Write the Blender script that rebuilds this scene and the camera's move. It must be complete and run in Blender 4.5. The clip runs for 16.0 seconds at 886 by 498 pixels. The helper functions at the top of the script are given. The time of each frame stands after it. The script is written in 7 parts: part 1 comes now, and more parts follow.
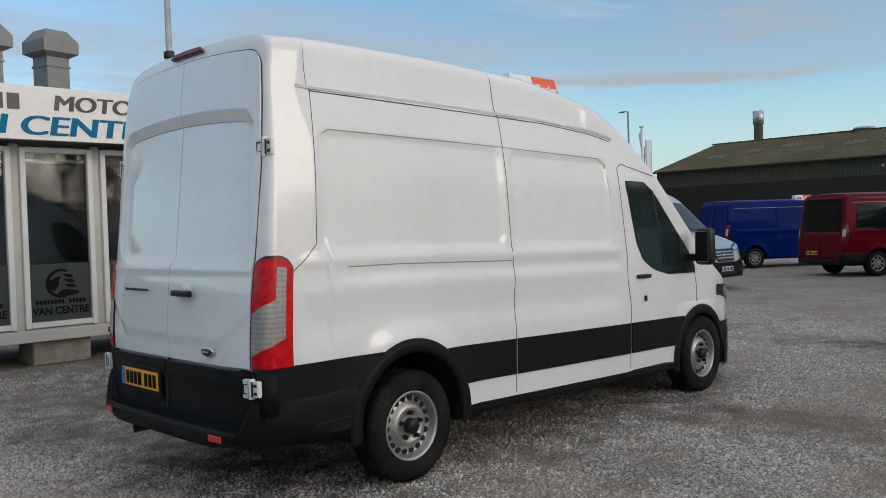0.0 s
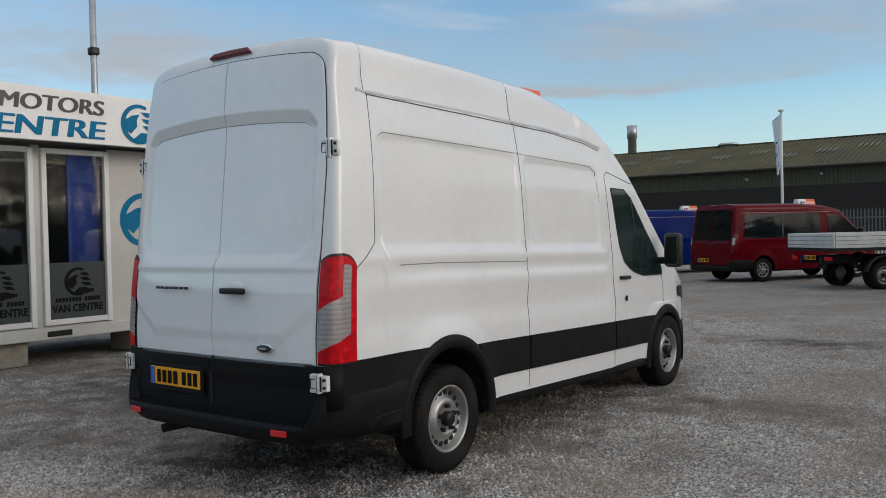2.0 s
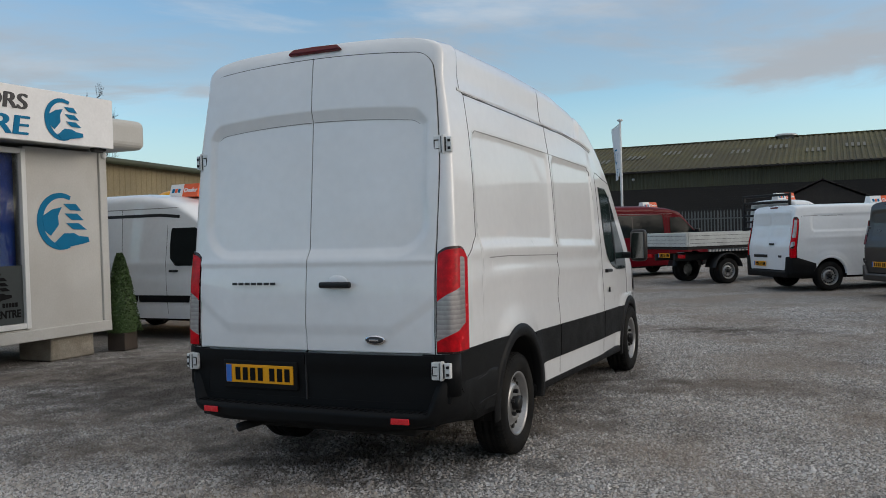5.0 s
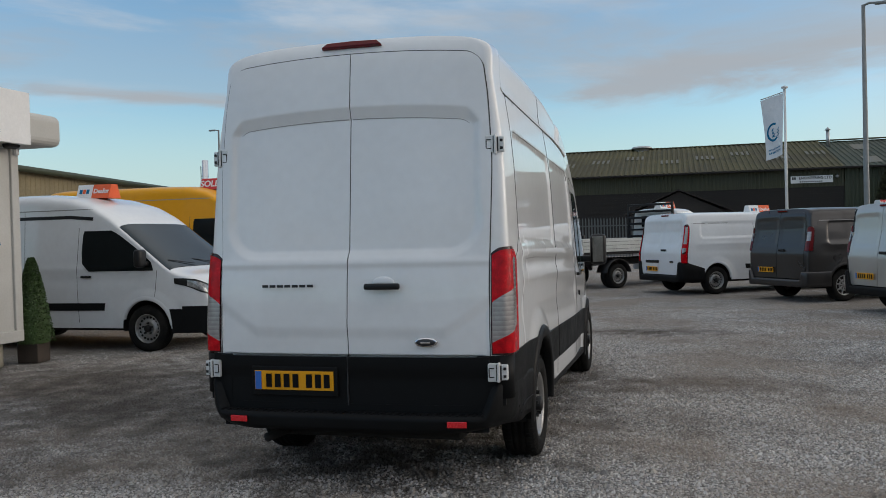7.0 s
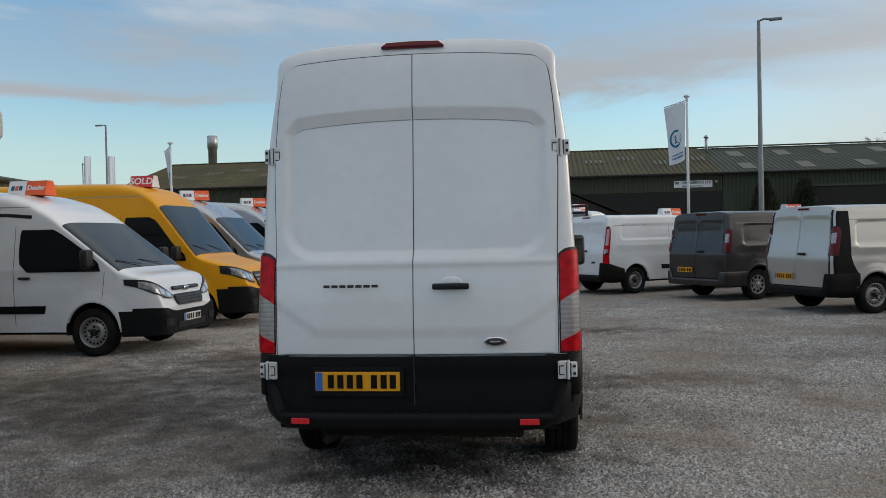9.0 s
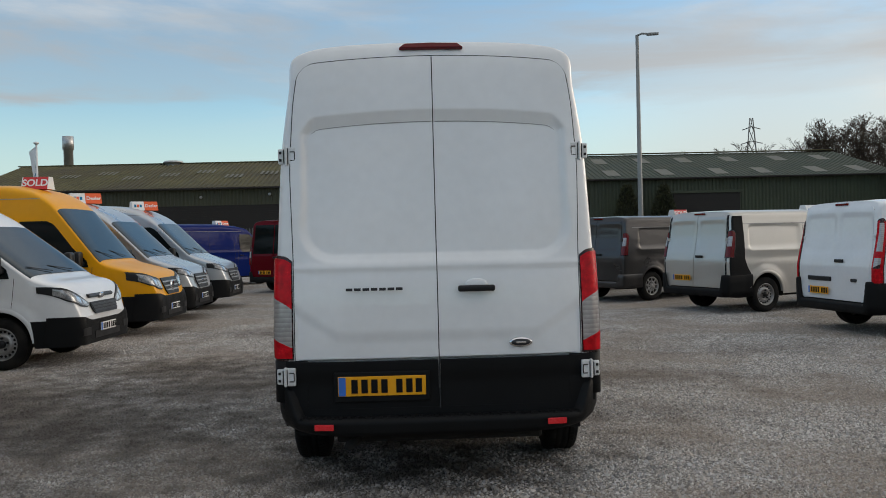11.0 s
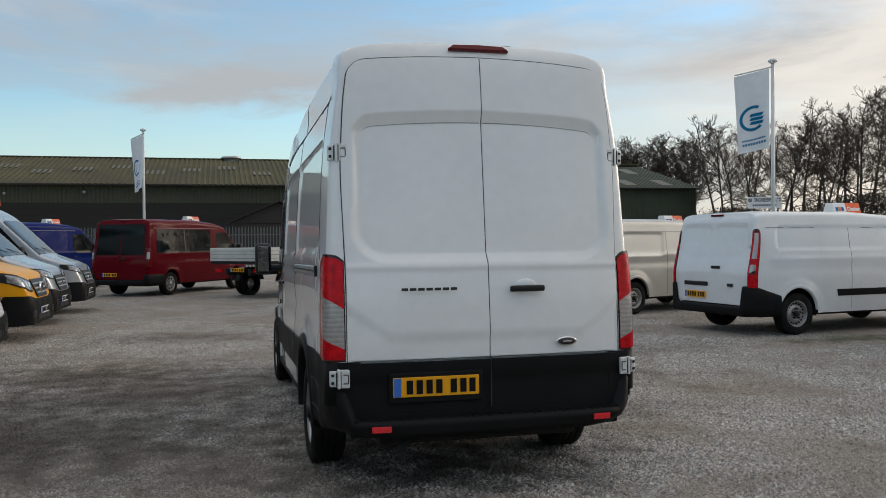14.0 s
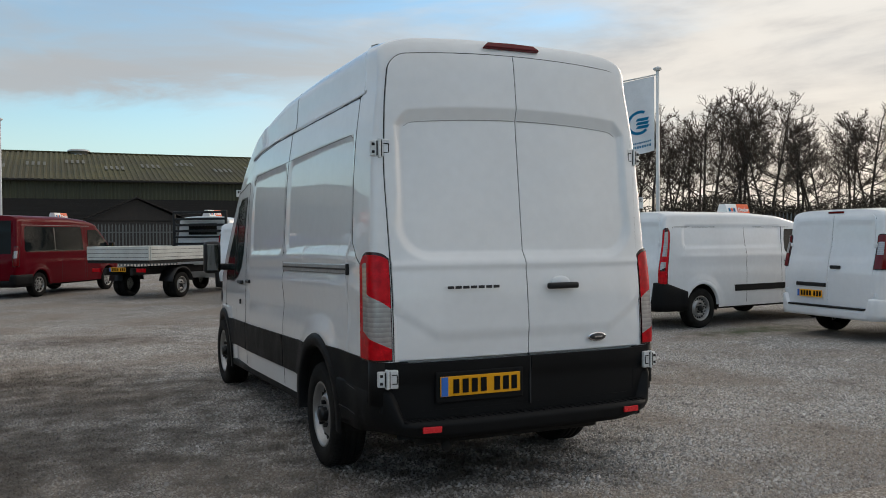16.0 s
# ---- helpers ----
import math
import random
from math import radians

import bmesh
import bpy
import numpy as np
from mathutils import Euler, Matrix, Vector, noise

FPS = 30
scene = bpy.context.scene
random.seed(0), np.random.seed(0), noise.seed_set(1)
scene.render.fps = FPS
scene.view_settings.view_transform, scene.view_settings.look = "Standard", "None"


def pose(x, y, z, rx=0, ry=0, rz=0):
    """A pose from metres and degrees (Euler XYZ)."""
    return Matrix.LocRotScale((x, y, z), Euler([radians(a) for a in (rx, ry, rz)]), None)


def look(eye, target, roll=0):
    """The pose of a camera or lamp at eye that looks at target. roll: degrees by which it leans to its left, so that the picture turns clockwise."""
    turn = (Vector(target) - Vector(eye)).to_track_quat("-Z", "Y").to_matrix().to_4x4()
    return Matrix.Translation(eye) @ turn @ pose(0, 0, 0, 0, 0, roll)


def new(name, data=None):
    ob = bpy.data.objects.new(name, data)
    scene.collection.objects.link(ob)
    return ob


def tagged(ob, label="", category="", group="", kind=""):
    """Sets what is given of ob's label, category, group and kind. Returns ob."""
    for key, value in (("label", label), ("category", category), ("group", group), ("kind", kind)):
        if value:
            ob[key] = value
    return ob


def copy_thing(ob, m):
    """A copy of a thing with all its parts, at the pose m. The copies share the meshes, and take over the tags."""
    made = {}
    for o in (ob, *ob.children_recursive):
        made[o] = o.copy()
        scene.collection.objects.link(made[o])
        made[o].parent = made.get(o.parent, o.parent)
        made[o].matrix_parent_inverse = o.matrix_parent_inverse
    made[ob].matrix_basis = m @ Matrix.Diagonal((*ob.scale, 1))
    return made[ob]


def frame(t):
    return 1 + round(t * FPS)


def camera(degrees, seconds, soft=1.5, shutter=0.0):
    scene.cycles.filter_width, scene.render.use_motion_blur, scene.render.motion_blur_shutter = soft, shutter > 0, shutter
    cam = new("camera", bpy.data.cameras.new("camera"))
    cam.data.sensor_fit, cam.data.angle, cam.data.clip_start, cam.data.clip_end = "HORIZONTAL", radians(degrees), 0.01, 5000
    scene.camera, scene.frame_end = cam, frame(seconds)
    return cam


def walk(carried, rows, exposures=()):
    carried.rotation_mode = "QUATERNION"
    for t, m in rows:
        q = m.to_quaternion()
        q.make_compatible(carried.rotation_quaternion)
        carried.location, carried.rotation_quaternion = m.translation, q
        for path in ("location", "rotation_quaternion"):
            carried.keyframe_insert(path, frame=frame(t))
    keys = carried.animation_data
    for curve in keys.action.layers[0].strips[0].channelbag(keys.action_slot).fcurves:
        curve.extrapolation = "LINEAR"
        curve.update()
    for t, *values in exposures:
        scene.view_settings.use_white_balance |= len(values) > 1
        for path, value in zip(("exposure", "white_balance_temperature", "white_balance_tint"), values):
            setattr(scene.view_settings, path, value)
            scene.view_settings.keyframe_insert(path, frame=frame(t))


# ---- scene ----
cam = camera(54.5, 16.0, 0.9)
PATH = [
    (0, (5.062, -2.615, 1.615), (3.641, -1.208, 1.568), -1.8),
    (0.5, (4.929, -2.855, 1.634), (3.574, -1.385, 1.588), -1.2),
    (1, (4.816, -3.167, 1.624), (3.525, -1.641, 1.573), -1.0),
    (1.5, (4.661, -3.336, 1.606), (3.41, -1.777, 1.563), -1.1),
    (2, (4.423, -3.504, 1.598), (3.222, -1.905, 1.561), -1.3),
    (2.5, (4.222, -3.75, 1.579), (3.072, -2.114, 1.546), -2.0),
    (3, (4.034, -3.945, 1.587), (2.932, -2.277, 1.549), -1.9),
    (3.5, (3.775, -4.048, 1.574), (2.721, -2.348, 1.536), -2.1),
    (4, (3.526, -4.196, 1.575), (2.542, -2.455, 1.538), -1.7),
    (4.2, (3.429, -4.292, 1.572), (2.482, -2.531, 1.534), -1.8),
    (6.5, (2.228, -4.962, 1.578), (1.616, -3.058, 1.551), -1.2),
    (7, (1.921, -4.974, 1.563), (1.408, -3.041, 1.534), -1.5),
    (7.5, (1.669, -5.039, 1.571), (1.223, -3.09, 1.542), -1.1),
    (8, (1.355, -5.155, 1.586), (0.981, -3.191, 1.556), -1.1),
    (10.3, (0.185, -5.257, 1.576), (0.144, -3.258, 1.548), -1.3),
    (10.5, (0.066, -5.258, 1.554), (0.066, -3.258, 1.531), -1.3),
    (11, (-0.149, -5.275, 1.586), (-0.077, -3.277, 1.558), -1.4),
    (11.5, (-0.381, -5.394, 1.582), (-0.225, -3.4, 1.556), -1.4),
    (12, (-0.585, -5.421, 1.581), (-0.372, -3.432, 1.55), -1.0),
    (12.5, (-0.829, -5.306, 1.581), (-0.559, -3.324, 1.551), -1.0),
    (13, (-1.07, -5.245, 1.583), (-0.726, -3.275, 1.557), -0.8),
    (13.5, (-1.368, -5.223, 1.601), (-0.939, -3.27, 1.574), -0.8),
    (14, (-1.598, -5.096, 1.58), (-1.097, -3.16, 1.557), -0.5),
    (14.5, (-1.812, -4.936, 1.595), (-1.223, -3.025, 1.569), -0.4),
    (15, (-2.125, -4.89, 1.587), (-1.461, -3.004, 1.565), -0.5),
    (15.5, (-2.416, -4.83, 1.594), (-1.683, -2.969, 1.566), -0.4),
    (16, (-2.674, -4.686, 1.583), (-1.849, -2.864, 1.554), -0.4),
]
walk(cam, [(t, look(eye, target, roll)) for t, eye, target, roll in PATH], [(0.0, 0.40, 6380, 10), (2.0, 0.40, 6400, 10), (4.0, 0.40, 6400, 10), (7.0, 0.31, 6420, 10), (11.0, 0.43, 6750, 10), (16.0, 0.50, 6800, 10)])

# ---------------- world, sun ----------------
SUN_AZ, SUN_EL = radians(70), radians(13)
world = bpy.data.worlds.new("world")
scene.world = world
world.use_nodes = True
wn, wl = world.node_tree.nodes, world.node_tree.links
wn.clear()
w_out = wn.new("ShaderNodeOutputWorld")
w_sky = wn.new("ShaderNodeTexSky")
w_sky.sky_type, w_sky.sun_disc = "NISHITA", False
w_sky.sun_elevation, w_sky.sun_rotation = SUN_EL, SUN_AZ
w_sky.air_density, w_sky.dust_density, w_sky.ozone_density = 1.0, 0.12, 2.0
w_bg = wn.new("ShaderNodeBackground")
w_co = wn.new("ShaderNodeTexCoord")
w_sep = wn.new("ShaderNodeSeparateXYZ")
wl.new(w_co.outputs["Generated"], w_sep.inputs[0])


def w_math(op, a, b=None, clamp=False):
    n = wn.new("ShaderNodeMath")
    n.operation, n.use_clamp = op, clamp
    for k, v in enumerate((a, b)):
        if v is None:
            continue
        if isinstance(v, (int, float)):
            n.inputs[k].default_value = v
        else:
            wl.new(v, n.inputs[k])
    return n.outputs[0]


w_den = w_math("ADD", w_math("MAXIMUM", w_sep.outputs["Z"], 0.0), 0.16)
w_vec = wn.new("ShaderNodeCombineXYZ")
wl.new(w_math("DIVIDE", w_sep.outputs["X"], w_den), w_vec.inputs[0])
wl.new(w_math("DIVIDE", w_sep.outputs["Y"], w_den), w_vec.inputs[1])
w_map = wn.new("ShaderNodeMapping")
w_map.inputs["Rotation"].default_value = (0, 0, radians(-28))
w_map.inputs["Scale"].default_value = (0.34, 0.95, 1)
wl.new(w_vec.outputs[0], w_map.inputs[0])


def w_noise(scale, detail, rough, dist, lo, hi):
    n = wn.new("ShaderNodeTexNoise")
    n.inputs["Scale"].default_value, n.inputs["Detail"].default_value = scale, detail
    n.inputs["Roughness"].default_value, n.inputs["Distortion"].default_value = rough, dist
    wl.new(w_map.outputs[0], n.inputs["Vector"])
    r = wn.new("ShaderNodeMapRange")
    r.interpolation_type = "SMOOTHSTEP"
    r.inputs["From Min"].default_value, r.inputs["From Max"].default_value = lo, hi
    wl.new(n.outputs["Fac"], r.inputs["Value"])
    return r.outputs[0]


def w_rise(v, lo, hi):
    r = wn.new("ShaderNodeMapRange")
    r.interpolation_type = "SMOOTHSTEP"
    r.inputs["From Min"].default_value, r.inputs["From Max"].default_value = lo, hi
    wl.new(v, r.inputs["Value"])
    return r.outputs[0]


def w_over(f, a, b, mode="MIX"):
    x = wn.new("ShaderNodeMixRGB")
    x.blend_type = mode
    for k, v in ((0, f), (1, a), (2, b)):
        if isinstance(v, tuple):
            x.inputs[k].default_value = (*v, 1)
        elif isinstance(v, (int, float)):
            x.inputs[k].default_value = v
        else:
            wl.new(v, x.inputs[k])
    return x.outputs[0]


def w_layer(scale, seed, detail=7.0, rough=0.58, dist=0.4):
    """Noise drawn out along the horizon."""
    q = wn.new("ShaderNodeMapping")
    q.inputs["Location"].default_value = (seed, seed * 0.7, seed * 0.3)
    q.inputs["Scale"].default_value = (1.0, 1.0, 5.5)
    wl.new(w_co.outputs["Generated"], q.inputs[0])
    n = wn.new("ShaderNodeTexNoise")
    n.inputs["Scale"].default_value, n.inputs["Detail"].default_value = scale, detail
    n.inputs["Roughness"].default_value, n.inputs["Distortion"].default_value = rough, dist
    wl.new(q.outputs[0], n.inputs["Vector"])
    return n.outputs["Fac"]


Z_, X_ = w_sep.outputs["Z"], w_sep.outputs["X"]
w_blue = w_over(1.0, w_sky.outputs[0], (0.125, 0.140, 0.146), "MULTIPLY")
# the cloud sheet thickens overhead and dims away from the low sun
w_soft = w_math("MULTIPLY", w_noise(1.0, 8, 0.58, 0.6, 0.42, 0.68), w_rise(Z_, 0.22, 0.42))
w_soft = w_math("MAXIMUM", w_soft, w_math("MULTIPLY", w_rise(Z_, 0.38, 0.66), 0.95))
w_cc = w_over(w_noise(2.3, 6, 0.6, 0.3, 0.45, 0.75), (0.84, 0.85, 0.85), (0.47, 0.505, 0.55))
w_away = wn.new("ShaderNodeMapRange")
w_away.interpolation_type = "SMOOTHSTEP"
w_away.inputs["From Min"].default_value, w_away.inputs["From Max"].default_value = -0.90, -0.20
w_away.inputs["To Min"].default_value, w_away.inputs["To Max"].default_value = 0.38, 0.80
wl.new(X_, w_away.inputs["Value"])
w_cc = w_over(1.0, w_cc, w_away.outputs[0], "MULTIPLY")
w_col = w_over(w_math("MULTIPLY", w_soft, 0.85), w_blue, w_cc)
# pale high cloud in soft drifts
w_drift = w_rise(w_layer(2.1, 3.1), 0.47, 0.70)
w_col = w_over(w_math("MULTIPLY", w_math("MULTIPLY", w_drift, w_rise(Z_, 0.10, 0.18)), 0.75), w_col, (0.47, 0.50, 0.53))
# flat grey cloud bank with a ragged lower edge
w_wob = w_math("ADD", Z_, w_math("MULTIPLY", w_math("SUBTRACT", w_layer(3.4, 7.7), 0.5), 0.16))
w_bank = w_math("MULTIPLY", w_rise(w_wob, 0.135, 0.165), w_math("SUBTRACT", 1.0, w_rise(w_wob, 0.18, 0.29)))
w_bank = w_math("MULTIPLY", w_bank, w_math("ADD", 0.30, w_math("MULTIPLY", w_rise(w_layer(2.6, 1.3), 0.38, 0.60), 0.62)))
w_col = w_over(w_bank, w_col, (0.318, 0.338, 0.362))
# pale haze on the horizon
w_col = w_over(w_math("MULTIPLY", w_math("SUBTRACT", 1.0, w_rise(Z_, 0.03, 0.17)), 0.85), w_col, w_over(w_rise(X_, 0.08, 0.42), (0.41, 0.53, 0.54), (0.47, 0.50, 0.495)))
# thin pale veil towards the sun
w_veil = w_math("MULTIPLY", w_rise(X_, 0.08, 0.40), w_math("SUBTRACT", 1.0, w_rise(Z_, 0.13, 0.26)))
w_col = w_over(w_math("MULTIPLY", w_veil, 0.65), w_col, (0.46, 0.475, 0.48))
# unbroken grey cloud in front of the sun, cream below
w_grey = w_over(w_rise(w_layer(2.3, 5.2), 0.36, 0.64), (0.37, 0.37, 0.38), (0.62, 0.60, 0.57))
w_grey = w_over(w_math("MULTIPLY", w_math("SUBTRACT", 1.0, w_rise(Z_, 0.04, 0.19)), 0.6), w_grey, (0.72, 0.63, 0.52))
w_glow = wn.new("ShaderNodeMapRange")
w_glow.interpolation_type = "SMOOTHSTEP"
w_glow.inputs["From Min"].default_value, w_glow.inputs["From Max"].default_value = 0.76, 1.0
w_glow.inputs["To Min"].default_value, w_glow.inputs["To Max"].default_value = 1.0, 2.6
wl.new(X_, w_glow.inputs["Value"])
w_grey = w_over(1.0, w_grey, w_glow.outputs[0], "MULTIPLY")
w_east = w_rise(w_math("ADD", X_, w_math("MULTIPLY", w_math("SUBTRACT", w_layer(3.0, 9.4), 0.5), 0.35)), 0.42, 0.66)
w_col = w_over(w_math("MULTIPLY", w_east, 0.95), w_col, w_grey)
w_bg.inputs["Strength"].default_value = 1.0
wl.new(w_col, w_bg.inputs["Color"])
wl.new(w_bg.outputs[0], w_out.inputs[0])

sun = new("sun", bpy.data.lights.new("sun", "SUN"))
sun.data.energy, sun.data.angle, sun.data.color = 0.80, radians(32), (1.0, 0.86, 0.70)
sun.matrix_world = look((40 * math.sin(SUN_AZ), 40 * math.cos(SUN_AZ), 40 * math.tan(SUN_EL)), (0, 0, 0))

# ---------------- materials ----------------


def mat(name, color, rough=0.5, metal=0.0, var=0.12, scale=6.0, fine=60.0, bump=0.0, bscale=120.0, coat=0.0, dirt=None, dirt_amt=0.0, dirt_scale=2.0, spec=0.5, rand=0.0, island=0.0, trans=0.0, ribs=None):
    """A surface with two scales of colour variation, roughness variation and optional relief, coat and dirt."""
    m = bpy.data.materials.new(name)
    m.use_nodes = True
    n, l = m.node_tree.nodes, m.node_tree.links
    b = n["Principled BSDF"]
    co = n.new("ShaderNodeTexCoord")

    def tex(s, d=4.0):
        t = n.new("ShaderNodeTexNoise")
        t.inputs["Scale"].default_value, t.inputs["Detail"].default_value = s, d
        l.new(co.outputs["Object"], t.inputs["Vector"])
        return t.outputs["Fac"]

    def ramp(v, a, c, lo, hi):
        r = n.new("ShaderNodeMapRange")
        r.inputs[1].default_value, r.inputs[2].default_value = a, c
        r.inputs[3].default_value, r.inputs[4].default_value = lo, hi
        l.new(v, r.inputs[0])
        return r.outputs[0]

    def mul(a, c):
        t = n.new("ShaderNodeMath")
        t.operation = "MULTIPLY"
        l.new(a, t.inputs[0])
        l.new(c, t.inputs[1])
        return t.outputs[0]

    big, small = tex(scale), tex(fine, 2.0)
    f = mul(ramp(big, 0.3, 0.7, 1 - var, 1 + var), ramp(small, 0.3, 0.7, 1 - var * 0.7, 1 + var * 0.7))
    if ribs:
        # moulded horizontal bands
        wv = n.new("ShaderNodeTexWave")
        wv.bands_direction, wv.wave_profile = "Z", "SAW"
        wv.inputs["Scale"].default_value, wv.inputs["Distortion"].default_value, wv.inputs["Detail"].default_value = ribs[1], 1.2, 2.0
        l.new(co.outputs["Object"], wv.inputs["Vector"])
        f = mul(f, ramp(wv.outputs["Fac"], 0, 1, 1 - ribs[0], 1 + ribs[0] * 0.6))
    if rand:
        o = n.new("ShaderNodeObjectInfo")
        f = mul(f, ramp(o.outputs["Random"], 0, 1, 1 - rand, 1 + rand))
    if island:
        g = n.new("ShaderNodeNewGeometry")
        f = mul(f, ramp(g.outputs["Random Per Island"], 0, 1, 1 - island, 1 + island))
    x = n.new("ShaderNodeMix")
    x.data_type, x.blend_type = "RGBA", "MULTIPLY"
    x.inputs[0].default_value = 1.0
    x.inputs[6].default_value = (*color, 1)
    l.new(f, x.inputs[7])
    out = x.outputs[2]
    if dirt:
        d = n.new("ShaderNodeMix")
        d.data_type = "RGBA"
        l.new(ramp(tex(dirt_scale, 8.0), 0.42, 0.72, 0, dirt_amt), d.inputs[0])
        l.new(out, d.inputs[6])
        d.inputs[7].default_value = (*dirt, 1)
        out = d.outputs[2]
    l.new(out, b.inputs["Base Color"])
    l.new(ramp(big, 0.3, 0.7, max(0.02, rough - 0.06), min(1.0, rough + 0.08)), b.inputs["Roughness"])
    b.inputs["Metallic"].default_value = metal
    b.inputs["Specular IOR Level"].default_value = spec
    b.inputs["Coat Weight"].default_value = coat
    b.inputs["Coat Roughness"].default_value = 0.03
    b.inputs["Transmission Weight"].default_value = trans
    if bump:
        q = n.new("ShaderNodeBump")
        q.inputs["Strength"].default_value, q.inputs["Distance"].default_value = bump, 0.01
        l.new(tex(bscale, 5.0), q.inputs["Height"])
        l.new(q.outputs[0], b.inputs["Normal"])
    return m


def paint(name, c, dirt=0.10, coat=0.45, spec=0.3):
    return mat(name, c, 0.38, 0.0, 0.025, 1.2, 14.0, coat=coat, spec=spec, dirt=(0.30, 0.27, 0.23), dirt_amt=dirt, dirt_scale=1.7)


M_WHITE = paint("white_paint", (0.78, 0.79, 0.80), 0.06, 1.0)
M_WHITE2 = paint("white_paint_parked", (0.76, 0.78, 0.80), 0.08, 0.9)
M_YELLOW = paint("yellow_paint", (0.76, 0.34, 0.004), 0.03, 0.22, 0.15)
M_SILVER = mat("silver_paint", (0.46, 0.48, 0.50), 0.30, 0.75, 0.04, 2, 300, coat=0.5)
M_SILVER2 = mat("pale_silver_paint", (0.52, 0.51, 0.485), 0.36, 0.70, 0.04, 2, 300, coat=0.5)
M_BLUE = paint("blue_paint", (0.0005, 0.012, 0.120), 0.0, 0.10, 0.03)
M_RED = paint("dark_red_paint", (0.105, 0.0006, 0.006), 0.0, 0.18, 0.03)
M_GREY = mat("grey_brown_paint", (0.056, 0.054, 0.055), 0.32, 0.7, 0.05, 2, 300, coat=0.35)
M_PLASTIC = mat("black_plastic", (0.0060, 0.0065, 0.0072), 0.52, 0, 0.15, 5, 220, bump=0.10, bscale=900, spec=0.15, dirt=(0.015, 0.014, 0.013), dirt_amt=0.12, dirt_scale=3)
M_BLACK = mat("black_satin", (0.009, 0.009, 0.010), 0.40, 0, 0.1, spec=0.35)
M_SEAM = mat("dark_shut_line", (0.03, 0.031, 0.033), 0.8, 0, 0.05)
M_UNDER = mat("underbody_black", (0.012, 0.011, 0.010), 0.9, 0, 0.3)
M_RUBBER = mat("tyre_rubber", (0.010, 0.010, 0.010), 0.75, 0, 0.15, 9, 90, bump=0.2, bscale=160, spec=0.12, dirt=(0.06, 0.054, 0.045), dirt_amt=0.3, dirt_scale=5)
M_RIM = mat("silver_steel_wheel", (0.40, 0.40, 0.40), 0.38, 0.75, 0.12, 9, 90, dirt=(0.16, 0.14, 0.12), dirt_amt=0.4, dirt_scale=6)
M_CHROME = mat("chrome", (0.70, 0.70, 0.71), 0.14, 1.0, 0.04)
M_MIRROR = mat("mirror_glass", (0.24, 0.25, 0.25), 0.05, 1.0, 0.03)
M_STEEL = mat("galvanised_steel", (0.42, 0.43, 0.44), 0.42, 0.8, 0.14, 5, 40)
M_HINGE = mat("white_hinge_paint", (0.66, 0.67, 0.67), 0.35, 0.1, 0.1, 18, 90)
M_GLASS = mat("dark_vehicle_glass", (0.006, 0.009, 0.010), 0.05, 0, 0.1, spec=0.13)
M_CABGLASS = mat("tinted_cab_glass", (0.014, 0.026, 0.026), 0.05, 0, 0.3, 2.5, 9, spec=0.4)
M_SCREEN = mat("windscreen_glass", (0.012, 0.022, 0.028), 0.05, 0, 0.3, 2.0, 9, spec=0.36)
M_REDLENS = mat("red_lamp_lens", (0.50, 0.002, 0.008), 0.20, 0, 0.30, 26, 180, bump=0.15, bscale=300, coat=0.12, spec=0.20)
M_DARKRED = mat("dark_red_lamp_lens", (0.12, 0.002, 0.004), 0.14, 0, 0.12, 60, 240, coat=0.15, spec=0.3)
M_LAMPRIM = mat("black_red_lamp_rim", (0.030, 0.003, 0.004), 0.25, 0, 0.10, 30, 90)
M_HEADLENS = mat("headlamp_lens", (0.30, 0.31, 0.32), 0.10, 0.5, 0.45, 14, 60, coat=0.5)
M_CLEAR = mat("clear_lamp_lens", (0.40, 0.375, 0.37), 0.18, 0.35, 0.10, 30, 260, coat=0.5, ribs=(0.22, 11.0))
M_REFLECTOR = mat("red_reflector", (0.70, 0.012, 0.02), 0.25, 0, 0.15, 300, 600, coat=0.5)
M_PLATE_Y = mat("yellow_number_plate", (0.84, 0.37, 0.002), 0.35, 0, 0.04)
M_PLATE_W = mat("white_number_plate", (0.75, 0.75, 0.74), 0.35, 0, 0.04)
M_PLATE_B = mat("blue_plate_band", (0.03, 0.15, 0.55), 0.4, 0, 0.05)
M_INK = mat("black_print", (0.008, 0.008, 0.009), 0.7, 0, 0.05, spec=0.1)
M_ORANGE = mat("orange_sign_board", (0.80, 0.12, 0.03), 0.5, 0, 0.05)
M_SIGNWHITE = mat("white_sign_board", (0.78, 0.78, 0.78), 0.45, 0, 0.04, 3, 30)
M_SIGNRED = mat("red_sign_board", (0.60, 0.03, 0.03), 0.5, 0, 0.05)
M_TEAL = mat("blue_sign_vinyl", (0.005, 0.155, 0.31), 0.6, 0, 0.06, 8, 60, spec=0.15)
# greys standing in for the shade inside grooves, creases and gutters
M_GROOVE_SHADE = mat("grey_seam_sealer", (0.26, 0.26, 0.26), 0.6, 0, 0.10, 8, 60)
M_GUTTER_SHADE = mat("painted_gutter_sealer", (0.50, 0.50, 0.49), 0.6, 0, 0.08, 8, 60)
M_CHARCOAL = mat("charcoal_sign_vinyl", (0.022, 0.022, 0.026), 0.4, 0, 0.06)

# ---------------- mesh helpers ----------------


